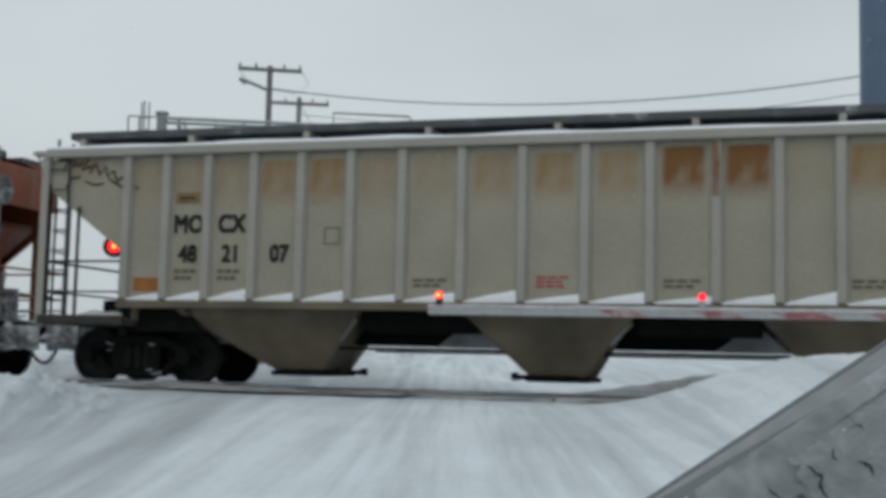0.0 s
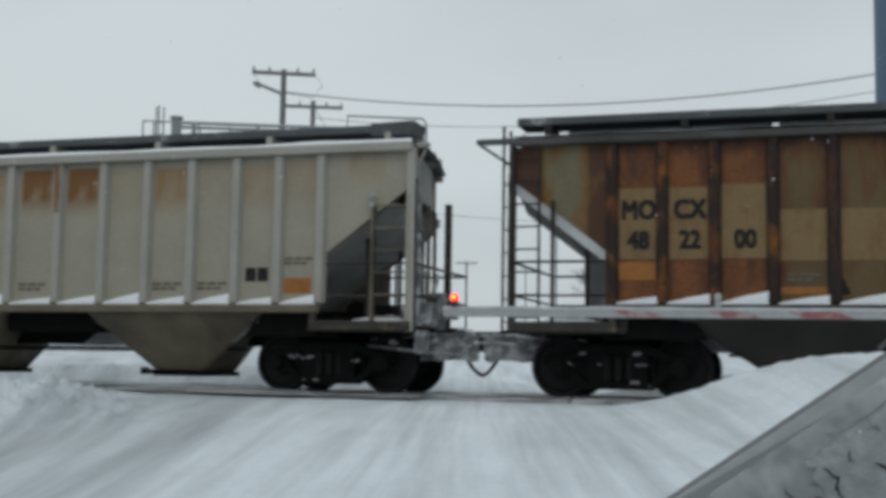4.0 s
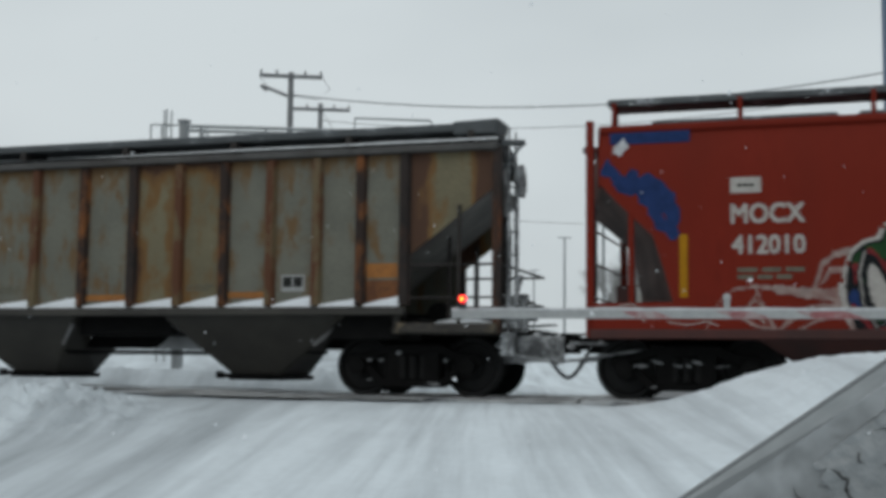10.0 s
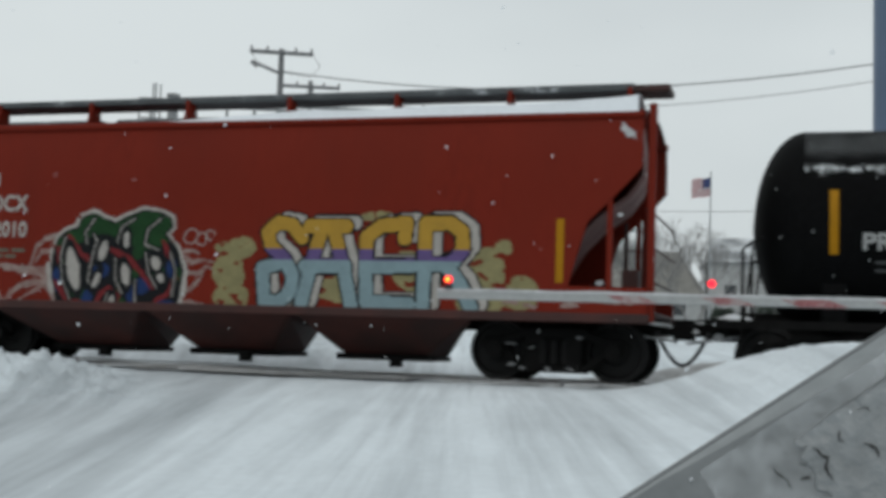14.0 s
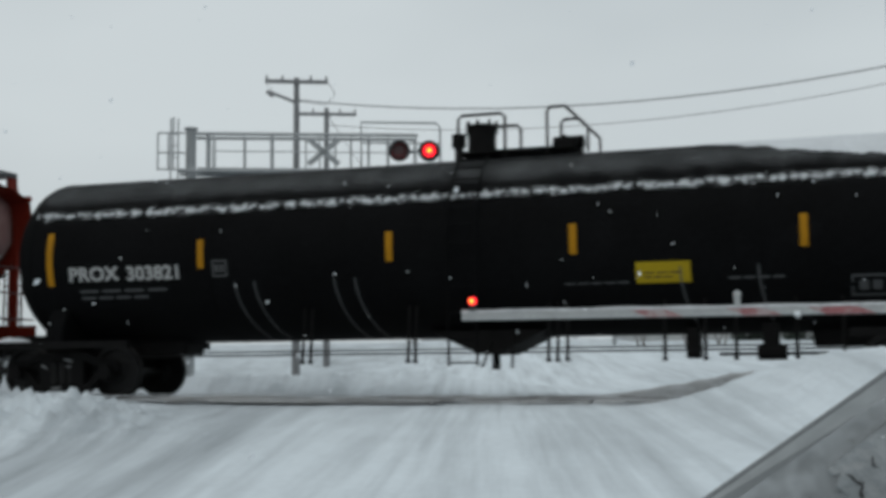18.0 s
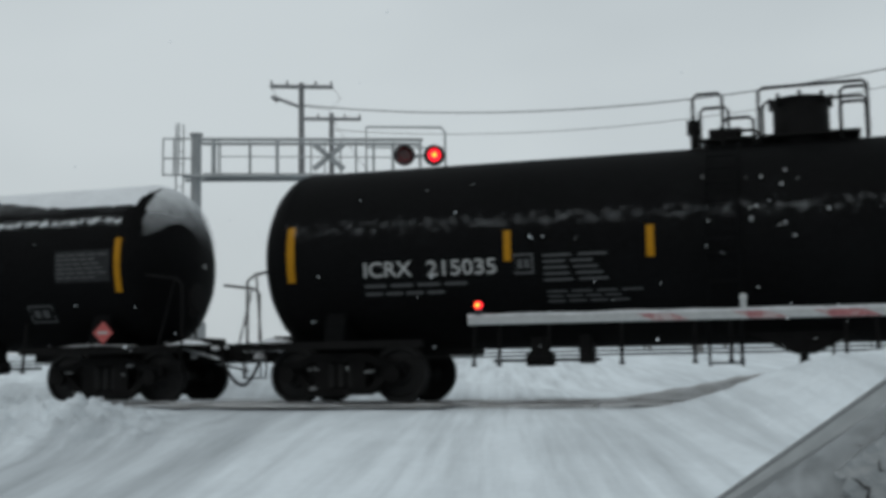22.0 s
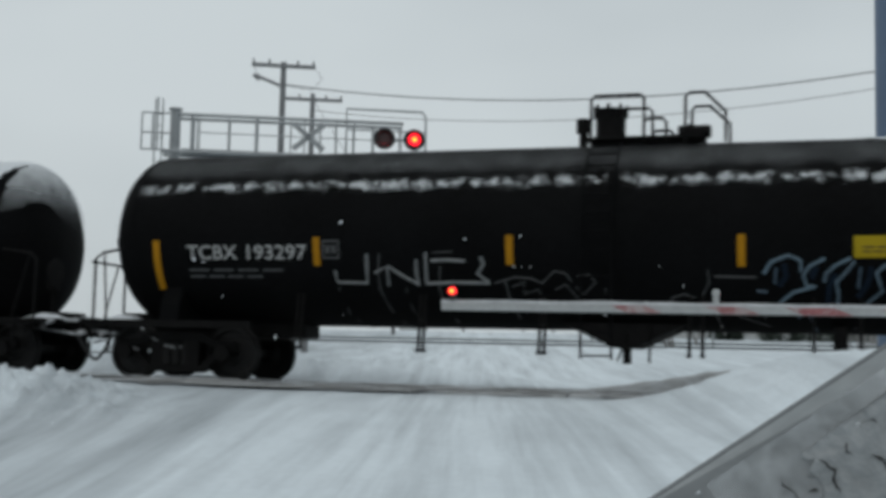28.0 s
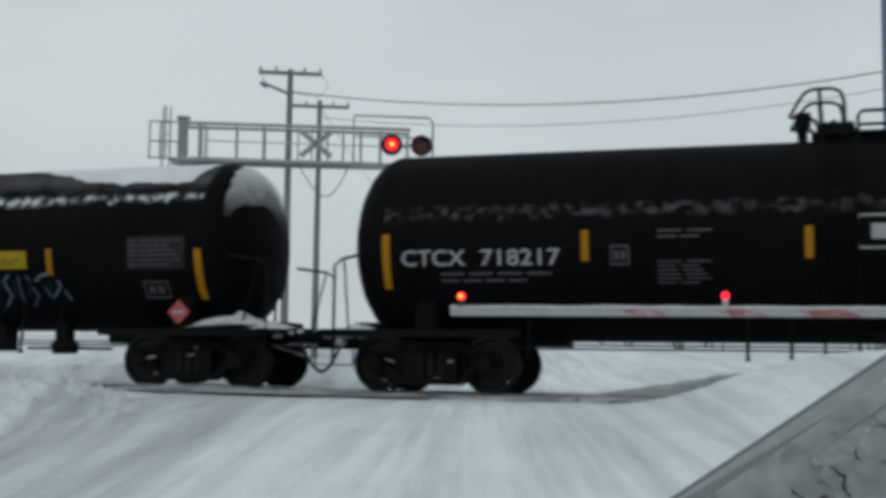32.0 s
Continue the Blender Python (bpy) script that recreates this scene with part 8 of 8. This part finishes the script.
def build_poles():
    def pole(x, y, top, arm, arm_z, lower, turn):
        p = thing("utility_pole", "wooden utility pole with crossarms and insulators", "utility pole", "utility poles", at=pose(x, y, 0, 0, 0, turn))
        part("pole", Shape().rod((0, 0, -0.5), (0, 0, top), 0.17, 0.11, seg=12), WOODPOLE, p)
        part("crossarm", Shape().box(-arm, arm, -0.16, -0.05, arm_z - 0.07, arm_z + 0.07), WOODPOLE, p, bevel=0.01)
        for k in (-arm + 0.06, -arm * 0.45, arm * 0.45, arm - 0.06):
            part("insulator", Shape().rod((k, -0.1, arm_z + 0.07), (k, -0.1, arm_z + 0.24), 0.05, 0.035), GREYSTEEL, p)
        if lower:
            part("brace", Shape().rod((-1.05, -0.1, lower + 0.25), (0, -0.1, lower - 0.15), 0.06).rod((-1.15, -0.1, lower + 0.28), (-0.9, -0.1, lower + 0.1), 0.08), WOODPOLE, p)
            w = Shape().path([(-arm, -0.1, arm_z), (-arm + 0.35, -0.1, arm_z - 0.5), (-0.8, -0.1, lower + 0.1)], 0.012)
            part("jumper_wire", w, WIRE, p)
            w = Shape().path([(arm, -0.1, arm_z), (arm + 0.3, -0.1, arm_z - 0.45), (arm - 0.1, -0.1, arm_z - 0.9), (0.1, -0.1, lower - 0.1)], 0.012)
            part("jumper_wire", w, WIRE, p)
        return p
    pole(-6.16, 46.6, 11.85, 1.22, 11.68, 11.0, 7.4)
    pole(-5.85, 54.7, 12.4, 1.35, 12.1, 0, 6)
    far = pole(-3.1, 90.0, 12.3, 1.25, 12.1, 0, 3)
    part("transformer", Shape().rod((0.0, -0.35, 10.3), (0.0, -0.35, 11.1), 0.26, seg=12).box(-0.6, 0.6, -0.2, -0.08, 10.75, 10.88), GREYSTEEL, far)
    pole(3.3, 140.0, 12.5, 1.2, 12.2, 0, 0)

    def far_pole(x, y, top):
        p = thing("street_lamp", "thin grey distant lamp pole", "lamp post", "distant poles", at=pose(x, y, 2.4))
        part("pole", Shape().rod((0, 0, -0.5), (0, 0, top), 0.13, 0.09, seg=10), ALU, p)
        part("lamp_arm", Shape().rod((-0.6, 0, top), (0.6, 0, top), 0.06), ALU, p)
    t = thing("traffic_light", "distant grey pole with a lit red traffic light", "traffic light", at=pose(-1.52, 150.0, 2.6))
    part("pole", Shape().rod((0, 0, -0.5), (0, 0, 9.3), 0.15, 0.11, seg=10), ALU, t)
    part("lamp_arm", Shape().rod((-0.6, 0, 8.9), (0.6, 0, 8.9), 0.08).box(-0.25, 0.25, -0.2, 0.2, 8.6, 9.3), ALU, t)
    part("signal_head", Shape().box(-0.32, 0.32, -0.35, -0.12, 3.1, 4.6), HOODBLACK, t, bevel=0.05)
    part("lens", Shape().turned([(-0.42, 0.05), (-0.40, 0.26), (-0.36, 0.28)], (0, 0, 4.17), "y", 16), REDGLOW, t, "lit red lens")
    far_pole(10.4, 80.0, 10.4)
    far_pole(10.7, 109.4, 9.8)
    far_pole(10.85, 149.5, 10.0)

    def wire(a, b, sag, r, n=24):
        a, b = Vector(a), Vector(b)
        pts = [a.lerp(b, i / n) - Vector((0, 0, sag * 4 * (i / n) * (1 - i / n))) for i in range(n + 1)]
        w = part("power_line", Shape().path(pts, r, 5), WIRE, None)
        tagged(w, "dark overhead power line sagging between poles", "power line", "power lines")
    wire((-6.1, 46.5, 10.95), (24.0, 33.2, 11.72), 1.78, 0.024)
    wire((-5.8, 54.6, 11.6), (27.0, 38.5, 12.8), 1.85, 0.016)
    wire((-3.1, 90.0, 11.9), (60.0, 78.0, 15.8), 2.8, 0.02)
    wire((-5.8, 54.6, 12.1), (-3.1, 90.0, 12.0), 0.8, 0.015)


build_poles()


def build_column():
    c = thing("blue_pole", "thick blue-painted steel pole standing in the snow beyond the track", "pole", at=pose(9.30, 24.3, 0))
    part("shaft", Shape().rod((0, 0, -0.3), (0, 0, 15.5), 0.405, seg=32), BLUEPOLE, c, smooth=0.7)
    part("base_snow", Shape().turned([(-0.2, 0.95), (0.16, 0.72), (0.36, 0.50), (0.42, 0.3)], (0, 0, 0), "z", 20), SNOW, c, smooth=1.0)


build_column()


FLAG = []
EVERGREEN = mat("evergreen_foliage", (0.045, 0.062, 0.048), 0.9, var=0.4, scale=1.5, col2=(0.45, 0.48, 0.5), amount=0.30, scale2=1.2)


def build_far():
    def tree(x, y, z, h, seed):
        random.seed(seed)
        t = thing("bare_tree", "leafless winter tree with fine twigs", "tree", "bare trees", at=pose(x, y, z))
        trunk, twigs = Shape(), Shape()

        def grow(p, d, length, r, depth):
            q = p + d * length
            (trunk if depth < 3 else twigs).rod(p, q, r, r * 0.7, seg=5 if depth < 3 else 3)
            if depth < 7:
                for _ in range(3):
                    nd = (d + Vector((random.uniform(-1, 1), random.uniform(-1, 1), random.uniform(-0.35, 0.8))) * 0.62).normalized()
                    grow(q, nd, length * random.uniform(0.62, 0.82), r * 0.62, depth + 1)
        for k in range(3):
            grow(Vector((0.2 * k - 0.2, 0, 0)), Vector((random.uniform(-0.5, 0.5), 0, 1)).normalized(), h * 0.23, h * 0.011, 1)
        part("trunk", trunk, BARK, t)
        part("crown", twigs, BARK, t, "fine bare twigs")
    tree(13.3, 68.5, ground_z(13.3, 68.5) - 0.1, 8.6, 1)
    tree(15.6, 72.0, ground_z(15.6, 72.0) - 0.1, 7.4, 2)
    tree(11.6, 76.0, ground_z(11.6, 76.0) - 0.1, 7.6, 3)
    tree(27.0, 74.0, ground_z(27.0, 74.0) - 0.1, 7.2, 4)
    tree(31.0, 80.0, ground_z(31.0, 80.0) - 0.1, 5.7, 6)

    def house(x, y, z, w, d, h, rise, turn, label, roof=None, glazed=True):
        b = thing("house", label, "house", "far houses", at=pose(x, y, z, 0, 0, turn))
        part("wall", Shape().box(-w / 2, w / 2, -d / 2, d / 2, -1, h), HOUSEW, b)
        r = Shape()
        r.add([(-w / 2 - 0.4, -d / 2 - 0.4, h), (w / 2 + 0.4, -d / 2 - 0.4, h), (w / 2 + 0.4, d / 2 + 0.4, h), (-w / 2 - 0.4, d / 2 + 0.4, h), (-w / 2 + 0.5, 0, h + rise), (w / 2 - 0.5, 0, h + rise)],
              [(0, 1, 5, 4), (2, 3, 4, 5), (0, 4, 3), (1, 2, 5), (0, 3, 2, 1)])
        part("roof", r, roof or ROOFM, b)
        n = max(2, int(w / 2.6)) if glazed else 0
        for i in range(0 if glazed else 4):
            part("siding_strip", Shape().box(-w / 2, w / 2, -d / 2 - 0.03, -d / 2 - 0.005, 0.5 + 0.75 * i, 0.62 + 0.75 * i), ROOFM, b)
        for i in range(n):
            wx = -w / 2 + (i + 0.5) * w / n
            win = part("window", Shape().box(wx - 0.5, wx + 0.5, -d / 2 - 0.05, -d / 2 + 0.02, h * 0.36, h * 0.36 + 1.2), HOUSEW, b)
            part("pane", Shape().box(wx - 0.42, wx + 0.42, -d / 2 - 0.06, -d / 2 - 0.052, h * 0.36 + 0.08, h * 0.36 + 1.12), DARKGLASS, win)
    house(16.4, 94.0, 2.5, 6.6, 12.0, 2.1, 3.9, 0, "low building with a broad grey roof and a pale wall", GREYROOF)
    house(28.6, 92.0, 3.0, 15.0, 9.0, 4.4, 2.2, -10, "pale low building with a broad snowy roof behind the bushes")
    house(44.0, 98.0, 3.2, 16.0, 9.0, 4.6, 2.2, -20, "pale low building with a snowy roof behind the bushes")
    house(-2.4, 140.0, 2.9, 3.2, 5.0, 3.45, 1.2, 0, "small pale building with a dark hipped roof", DARKROOF, False)

    def bush(x, y, w, h, seed):
        random.seed(seed)
        t = thing("evergreen_bush", "dark green evergreen bush dusted with snow", "bush", "evergreen bushes", at=pose(x, y, ground_z(x, y) - 0.1))
        part("stem", Shape().rod((0, 0, 0), (0, 0, h * 0.7), 0.12, 0.04), BARK, t)
        leaves = Shape()
        for _ in range(900):
            a, k = random.uniform(0, 6.283), random.random()
            zz = h * k
            rr = w * (0.35 + 0.65 * math.sin(math.pi * min(1, 0.25 + 0.75 * k))) * random.random() ** 0.4 * (0.8 + 0.3 * noise.noise((a * 1.5, k * 4, seed)))
            p = Vector((rr * math.cos(a), rr * math.sin(a), zz))
            d = Vector((math.cos(a) + random.uniform(-0.6, 0.6), math.sin(a) + random.uniform(-0.6, 0.6), random.uniform(-0.4, 0.8))).normalized()
            q = d.orthogonal().normalized() * random.uniform(0.06, 0.14)
            leaves.add([p - q, p + q, p + d * random.uniform(0.3, 0.6)], [(0, 1, 2)])
        part("foliage", leaves, EVERGREEN, t)
    bush(23.4, 82.0, 1.6, 2.6, 41)
    bush(26.0, 83.0, 2.0, 3.4, 42)
    bush(29.0, 82.0, 1.5, 2.4, 43)
    bush(20.3, 84.0, 1.1, 1.6, 44)
    fp = thing("flagpole", "tall thin white flagpole", "flagpole", at=pose(15.66, 68.2, 1.4))
    part("pole", Shape().rod((0, 0, -0.3), (0, 0, 9.4), 0.06, 0.04), ALU, fp)
    part("finial", Shape().turned([(9.4, 0.02), (9.46, 0.07), (9.52, 0.02)], (0, 0, 0), "z", 10), ALU, fp)
    # flag in stiff strips, hinged along the hoist
    fl = thing("flag", "red, white and blue flag blowing from the pole", "flag", at=pose(15.62, 68.2, 0))
    red, white, blue = (mat("flag_" + k, c, 0.8, var=0.1) for k, c in (("red", (0.35, 0.06, 0.07)), ("white", (0.6, 0.6, 0.6)), ("blue", (0.03, 0.045, 0.14))))
    FLAG.append(fl)
    n, w, h = 10, 1.75, 1.05
    for i in range(13):
        s = Shape()
        rows = []
        for k in (0, 1):
            row = []
            for j in range(n + 1):
                u = j / n
                row.append((-u * w, 0.10 * math.sin(u * 7) * u, 10.62 - h * (i + k) / 13 - 0.40 * u - 0.05 * math.sin(u * 6)))
            rows.append(row)
        s.grid(rows)
        part("stripe", s, red if i % 2 == 0 else white, fl)
    rows = []
    for k in (0, 1):
        rows.append([(-u * w * 0.42, -0.02 + 0.10 * math.sin(u * 0.42 * 7) * u * 0.42, 10.625 - h * 0.54 * k - 0.40 * u * 0.42 - 0.05 * math.sin(u * 0.42 * 6)) for u in [j / 6 for j in range(7)]])
    part("canton", Shape().grid(rows), blue, fl)
    # far hill with scrub on the right
    hill = Shape()
    rows = []
    for j in range(12):
        row = []
        for i in range(50):
            x = 24 + 6.0 * i
            z = 1.5 + 15.5 * math.sin(math.pi * min(1, j / 14 + 0.02)) * float(smooth_step(24, 60, x)) + 1.3 * noise.noise((x * 0.05, j * 0.5, 3)) * (j > 0)
            row.append((x, 150 + j * 16 - x * 0.25, z if j else -2))
        rows.append(row)
    hill.grid(rows)
    h = part("hill", hill, mat("hill_scrub", (0.34, 0.35, 0.35), 0.95, var=0.35, scale=0.12, fine=1.2, col2=(0.62, 0.65, 0.68), amount=0.45, scale2=0.1), None, smooth=1.0)
    tagged(h, "low snowy hill with grey scrub in the distance", "hill", kind="structure")
    random.seed(12)
    sc = Shape()
    for _ in range(700):
        x = random.uniform(22, 75)
        y = random.uniform(58, 66) + x * 0.1
        z = float(ground_height(np.array([x]), np.array([y]))[0][0])
        hh = random.uniform(0.5, 2.6)
        sc.rod((x, y, z), (x + random.uniform(-0.5, 0.5), y, z + hh), 0.03, 0.01, seg=3)
        for _ in range(3):
            k = random.uniform(0.3, 0.9)
            sc.rod((x, y, z + hh * k), (x + random.uniform(-0.8, 0.8), y, z + hh * k + random.uniform(0.1, 0.6)), 0.015, 0.006, seg=3)
    b = part("brush", sc, BARK, None)
    tagged(b, "tangle of bare brush along the far field", "brush", kind="stuff")


build_far()


def build_car_panel():
    """The edge of the viewer's own car: a sloping grey pillar with peeling paint."""
    a, b = Vector((0.185, 0.98, 0.357)), Vector((0.362, 0.932, 0.487))
    d = (b - a).normalized()
    fwd = Vector((0.28, 0.96, 0)).normalized()
    n = d.cross(fwd).normalized()
    if n.z > 0:
        n = -n
    m = Matrix((( d.x, fwd.x, -n.x, a.x), (d.y, fwd.y, -n.y, a.y), (d.z, fwd.z, -n.z, a.z), (0, 0, 0, 1)))
    c = thing("car_pillar", "weathered silver-grey car windscreen pillar with peeling paint", "car part", at=m)
    prof = [(0.05, -0.004), (0.018, 0.0), (0.006, -0.0006), (0.0, -0.0012), (-0.0012, -0.0022), (-0.0016, -0.0028)]
    s = Shape()
    s.grid([[(x, y, z) for y, z in prof] for x in (-0.5, -0.2, 0, 0.1, 0.2, 0.5)])
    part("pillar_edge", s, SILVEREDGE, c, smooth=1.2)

    def band_low(x):
        return -0.0050 - 0.066 * max(0.0, min(0.16, x))

    def face_y(z):
        return -0.004 - 0.03 * max(0.0, (-z - 0.0125) / 0.41) ** 1.3
    rows = []
    for i in range(121):
        x = -0.5 + i / 120
        lo = band_low(x) + 0.0004 * noise.noise((x * 60, 4, 2))
        rows.append([(x, -0.002 - 0.0022 * t + 0.0004 * noise.noise((x * 40, t * 3, 7)), -0.0028 + (lo + 0.0028) * t) for t in (0.0, 0.3, 0.6, 0.85, 1.0)])
    part("pillar_bevel", Shape().grid(rows), SILVERBAND, c, "bevel of the pillar with its highlight painted in", smooth=1.2)
    rows = []
    for i in range(121):
        x = -0.5 + i / 120
        lo = band_low(x) + 0.0004 * noise.noise((x * 60, 4, 2))
        rows.append([(x, face_y(lo - (0.42 + lo) * t) - 0.0004 + 0.0012 * noise.noise((x * 20, t * 9, 1)) * min(1.0, 6 * t), lo - (0.42 + lo) * t) for t in [(j / 24) ** 1.5 for j in range(25)]])
    part("pillar_face", Shape().grid(rows), SILVER, c, smooth=1.0)
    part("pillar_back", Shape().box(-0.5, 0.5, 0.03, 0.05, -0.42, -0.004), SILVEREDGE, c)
    rows = [[(x, face_y(z) - 0.0022, z) for x in [0.03 + 0.47 * i / 40 for i in range(41)]] for z in [-0.0145 - 0.28 * j / 30 for j in range(31)]]
    part("frost_haze", Shape().grid(rows), ICEHAZE, c, "patchy haze of frozen spray on the paint", smooth=1.5)
    n, rows = 60, []
    for j in range(n + 1):
        z = -0.026 - 0.27 * (j / n) ** 1.3
        edge = 0.50 - 0.395 * min(1.0, (j / 3.5)) ** 0.5 - 0.10 * min(0.30, max(0.0, -z - 0.03)) + 0.010 * noise.noise((z * 130, 2, 1)) + 0.006 * noise.noise((z * 420, 5, 1))
        rows.append([(edge + (0.52 - edge) * (i / 70) ** 1.4, face_y(z) - (0.0024 if i == 0 else 0.0034 + 0.0010 * noise.noise(((edge + (0.52 - edge) * (i / 70) ** 1.4) * 70, z * 70, 3)) + 0.0006 * noise.noise(((edge + (0.52 - edge) * (i / 70) ** 1.4) * 260, z * 260, 8))), z) for i in range(71)])
    part("ice_film", Shape().grid(rows), FLAKE, c, "whitish film of frozen slush on the paint", smooth=1.5)
    random.seed(21)
    for line, w in (([(0.112, -0.044), (0.115, -0.0475), (0.1155, -0.053), (0.1185, -0.0577), (0.1135, -0.062), (0.1115, -0.0661), (0.1125, -0.070), (0.1115, -0.0760)], 0.0013), ([(0.0965, -0.049), (0.100, -0.0515), (0.1015, -0.0535), (0.1058, -0.0555)], 0.0006),
                    ([(0.092, -0.0600), (0.096, -0.0612), (0.0995, -0.0650)], 0.0017), ([(0.1385, -0.0440), (0.1345, -0.0480), (0.1335, -0.0510), (0.1372, -0.0560)], 0.0008), ([(0.0815, -0.0400), (0.0790, -0.0460), (0.0835, -0.0560), (0.0800, -0.066)], 0.0007),
                    ([(0.128, -0.0240), (0.133, -0.0275), (0.131, -0.0310)], 0.0006), ([(0.155, -0.038), (0.163, -0.041), (0.166, -0.047)], 0.0007), ([(0.147, -0.062), (0.152, -0.070), (0.149, -0.080)], 0.0010)):
        edge_a, edge_b = [], []
        fine = []
        for (xa, za), (xb, zb) in zip(line, line[1:]):
            fine += [(xa + (xb - xa) * q / 4 + random.uniform(-0.0005, 0.0005), za + (zb - za) * q / 4) for q in range(4)]
        for k, (x, z) in enumerate(fine):
            h = 1.4 * w * random.uniform(0.35, 1.2) * math.sin(math.pi * (k + 0.6) / (len(fine) + 0.2))
            edge_a.append((x - h, z))
            edge_b.append((x + h * 0.9, z + 0.3 * h))
        part("ice_crack", Shape().grid([[(q[0], face_y(q[1]) - 0.0056, q[1]) for q in e] for e in (edge_a, edge_b)]), CRACK, c, "dark crack in the ice")
    for k in range(6):
        x, z = random.uniform(0.0, 0.2), -random.uniform(0.012, 0.07)
        part("snow_crumb", Shape().turned([(-0.0008, 0.0004), (0, 0.0018), (0.0007, 0.0006)], (x, face_y(z) - 0.003, z), "z", 6), SNOW, c)
    part("window_rubber", Shape().slab([(0.13, -0.118), (0.5, -0.075), (0.5, -0.30), (0.11, -0.30)], -0.03, -0.012), HOODBLACK, c, "black rubber window seal", bevel=0.004)


build_car_panel()

FLAKES = []


def build_snowfall():
    random.seed(33)
    for k in range(6):
        s = Shape()
        for _ in range(60):
            y = 1.6 + 14 * random.random() ** 1.4
            p = Vector((random.uniform(-0.5, 0.5) * y, y, random.uniform(-1.2, 4.5)))
            r = random.uniform(0.004, 0.011) * (0.55 + 0.045 * y)
            a = Vector((random.uniform(-1, 1), random.uniform(-1, 1), random.uniform(-1, 1))).normalized()
            b = a.orthogonal().normalized()
            cc = a.cross(b)
            s.add([p + a * r, p + b * r, p - a * r, p - b * r, p + cc * r * 0.6, p - cc * r * 0.6],
                  [(0, 1, 4), (1, 2, 4), (2, 3, 4), (3, 0, 4), (1, 0, 5), (2, 1, 5), (3, 2, 5), (0, 3, 5)])
        ob = part("snowflakes", s, SNOW, None)
        tagged(ob, "loose white snowflakes drifting down", "snowflakes", kind="stuff")
        FLAKES.append(ob)


build_snowfall()

# ---- what moves ----
PERIOD, START = 1.1922, 20.91


def motions():
    ts, ss = [t for t, _ in ADVANCE], [s for _, s in ADVANCE]
    for car, mid in CARS:
        walk(car, [(t, Matrix.Translation(on_track(mid - s)) @ pose(0, 0, 0, 0, 0, PSI)) for t, s in ADVANCE])
    steps = [i * 0.16 for i in range(201)]
    turns = np.interp(steps, ts, ss) / 0.457
    for w, wx in WHEELSETS:
        walk(w, [(t, pose(wx, 0, 0.457, 0, -math.degrees(a), 0)) for t, a in zip(steps, turns)])
    for ob, phase in BLINKERS:
        here = ob.matrix_basis.translation.copy()
        t = START + phase * PERIOD
        while t > 0:
            t -= PERIOD
        lit = t + PERIOD / 2 > 0.0
        rows = [(0.0, Matrix.Translation(here) @ pose(0, 0, 0, 0, 0, 0 if lit else 180))]
        marks = []
        while t < 32.4:
            marks += [(t, True), (t + PERIOD / 2, False)]
            t += PERIOD
        for mt, on in marks:
            if mt < 0 or mt > 31.8 or on == lit:
                continue
            first = max(round(mt * 30 - 0.7) if on else round(mt * 30) - 2, 1)
            for j in range(4):
                rows.append(((first + j) / 30, Matrix.Translation(here) @ pose(0, 0, 0, 0, 0, (180 if on else 0) + 60 * j)))
            lit = on
        rows.append((32.0, Matrix.Translation(here) @ pose(0, 0, 0, 0, 0, 0 if lit else 180)))
        walk(ob, rows)
    gusts = [(0.0, 58), (2.5, 66), (4.0, 60), (7.0, 50), (9.0, 66), (10.5, 60), (12.5, 40), (14.0, 44), (16.0, 30), (19.0, 40), (22.0, 24), (25.0, 6), (26.5, 18), (28.5, 36), (30.0, 38), (31.0, 44), (32.0, 40)]
    here = FLAG[0].matrix_basis.translation.copy()
    walk(FLAG[0], [(t, Matrix.Translation(here) @ pose(0, 0, 0, 0, 0, a)) for t, a in gusts])
    for k, ob in enumerate(FLAKES):
        rows = []
        for i in range(33):
            rows.append((float(i), pose(0.25 * math.sin(0.5 * i + k) - 0.16 * i + 2.5, 0.1 * math.sin(0.3 * i + 2 * k), 3.6 - 0.24 * i + 0.1 * math.sin(i * 0.8 + k))))
        walk(ob, rows)


motions()
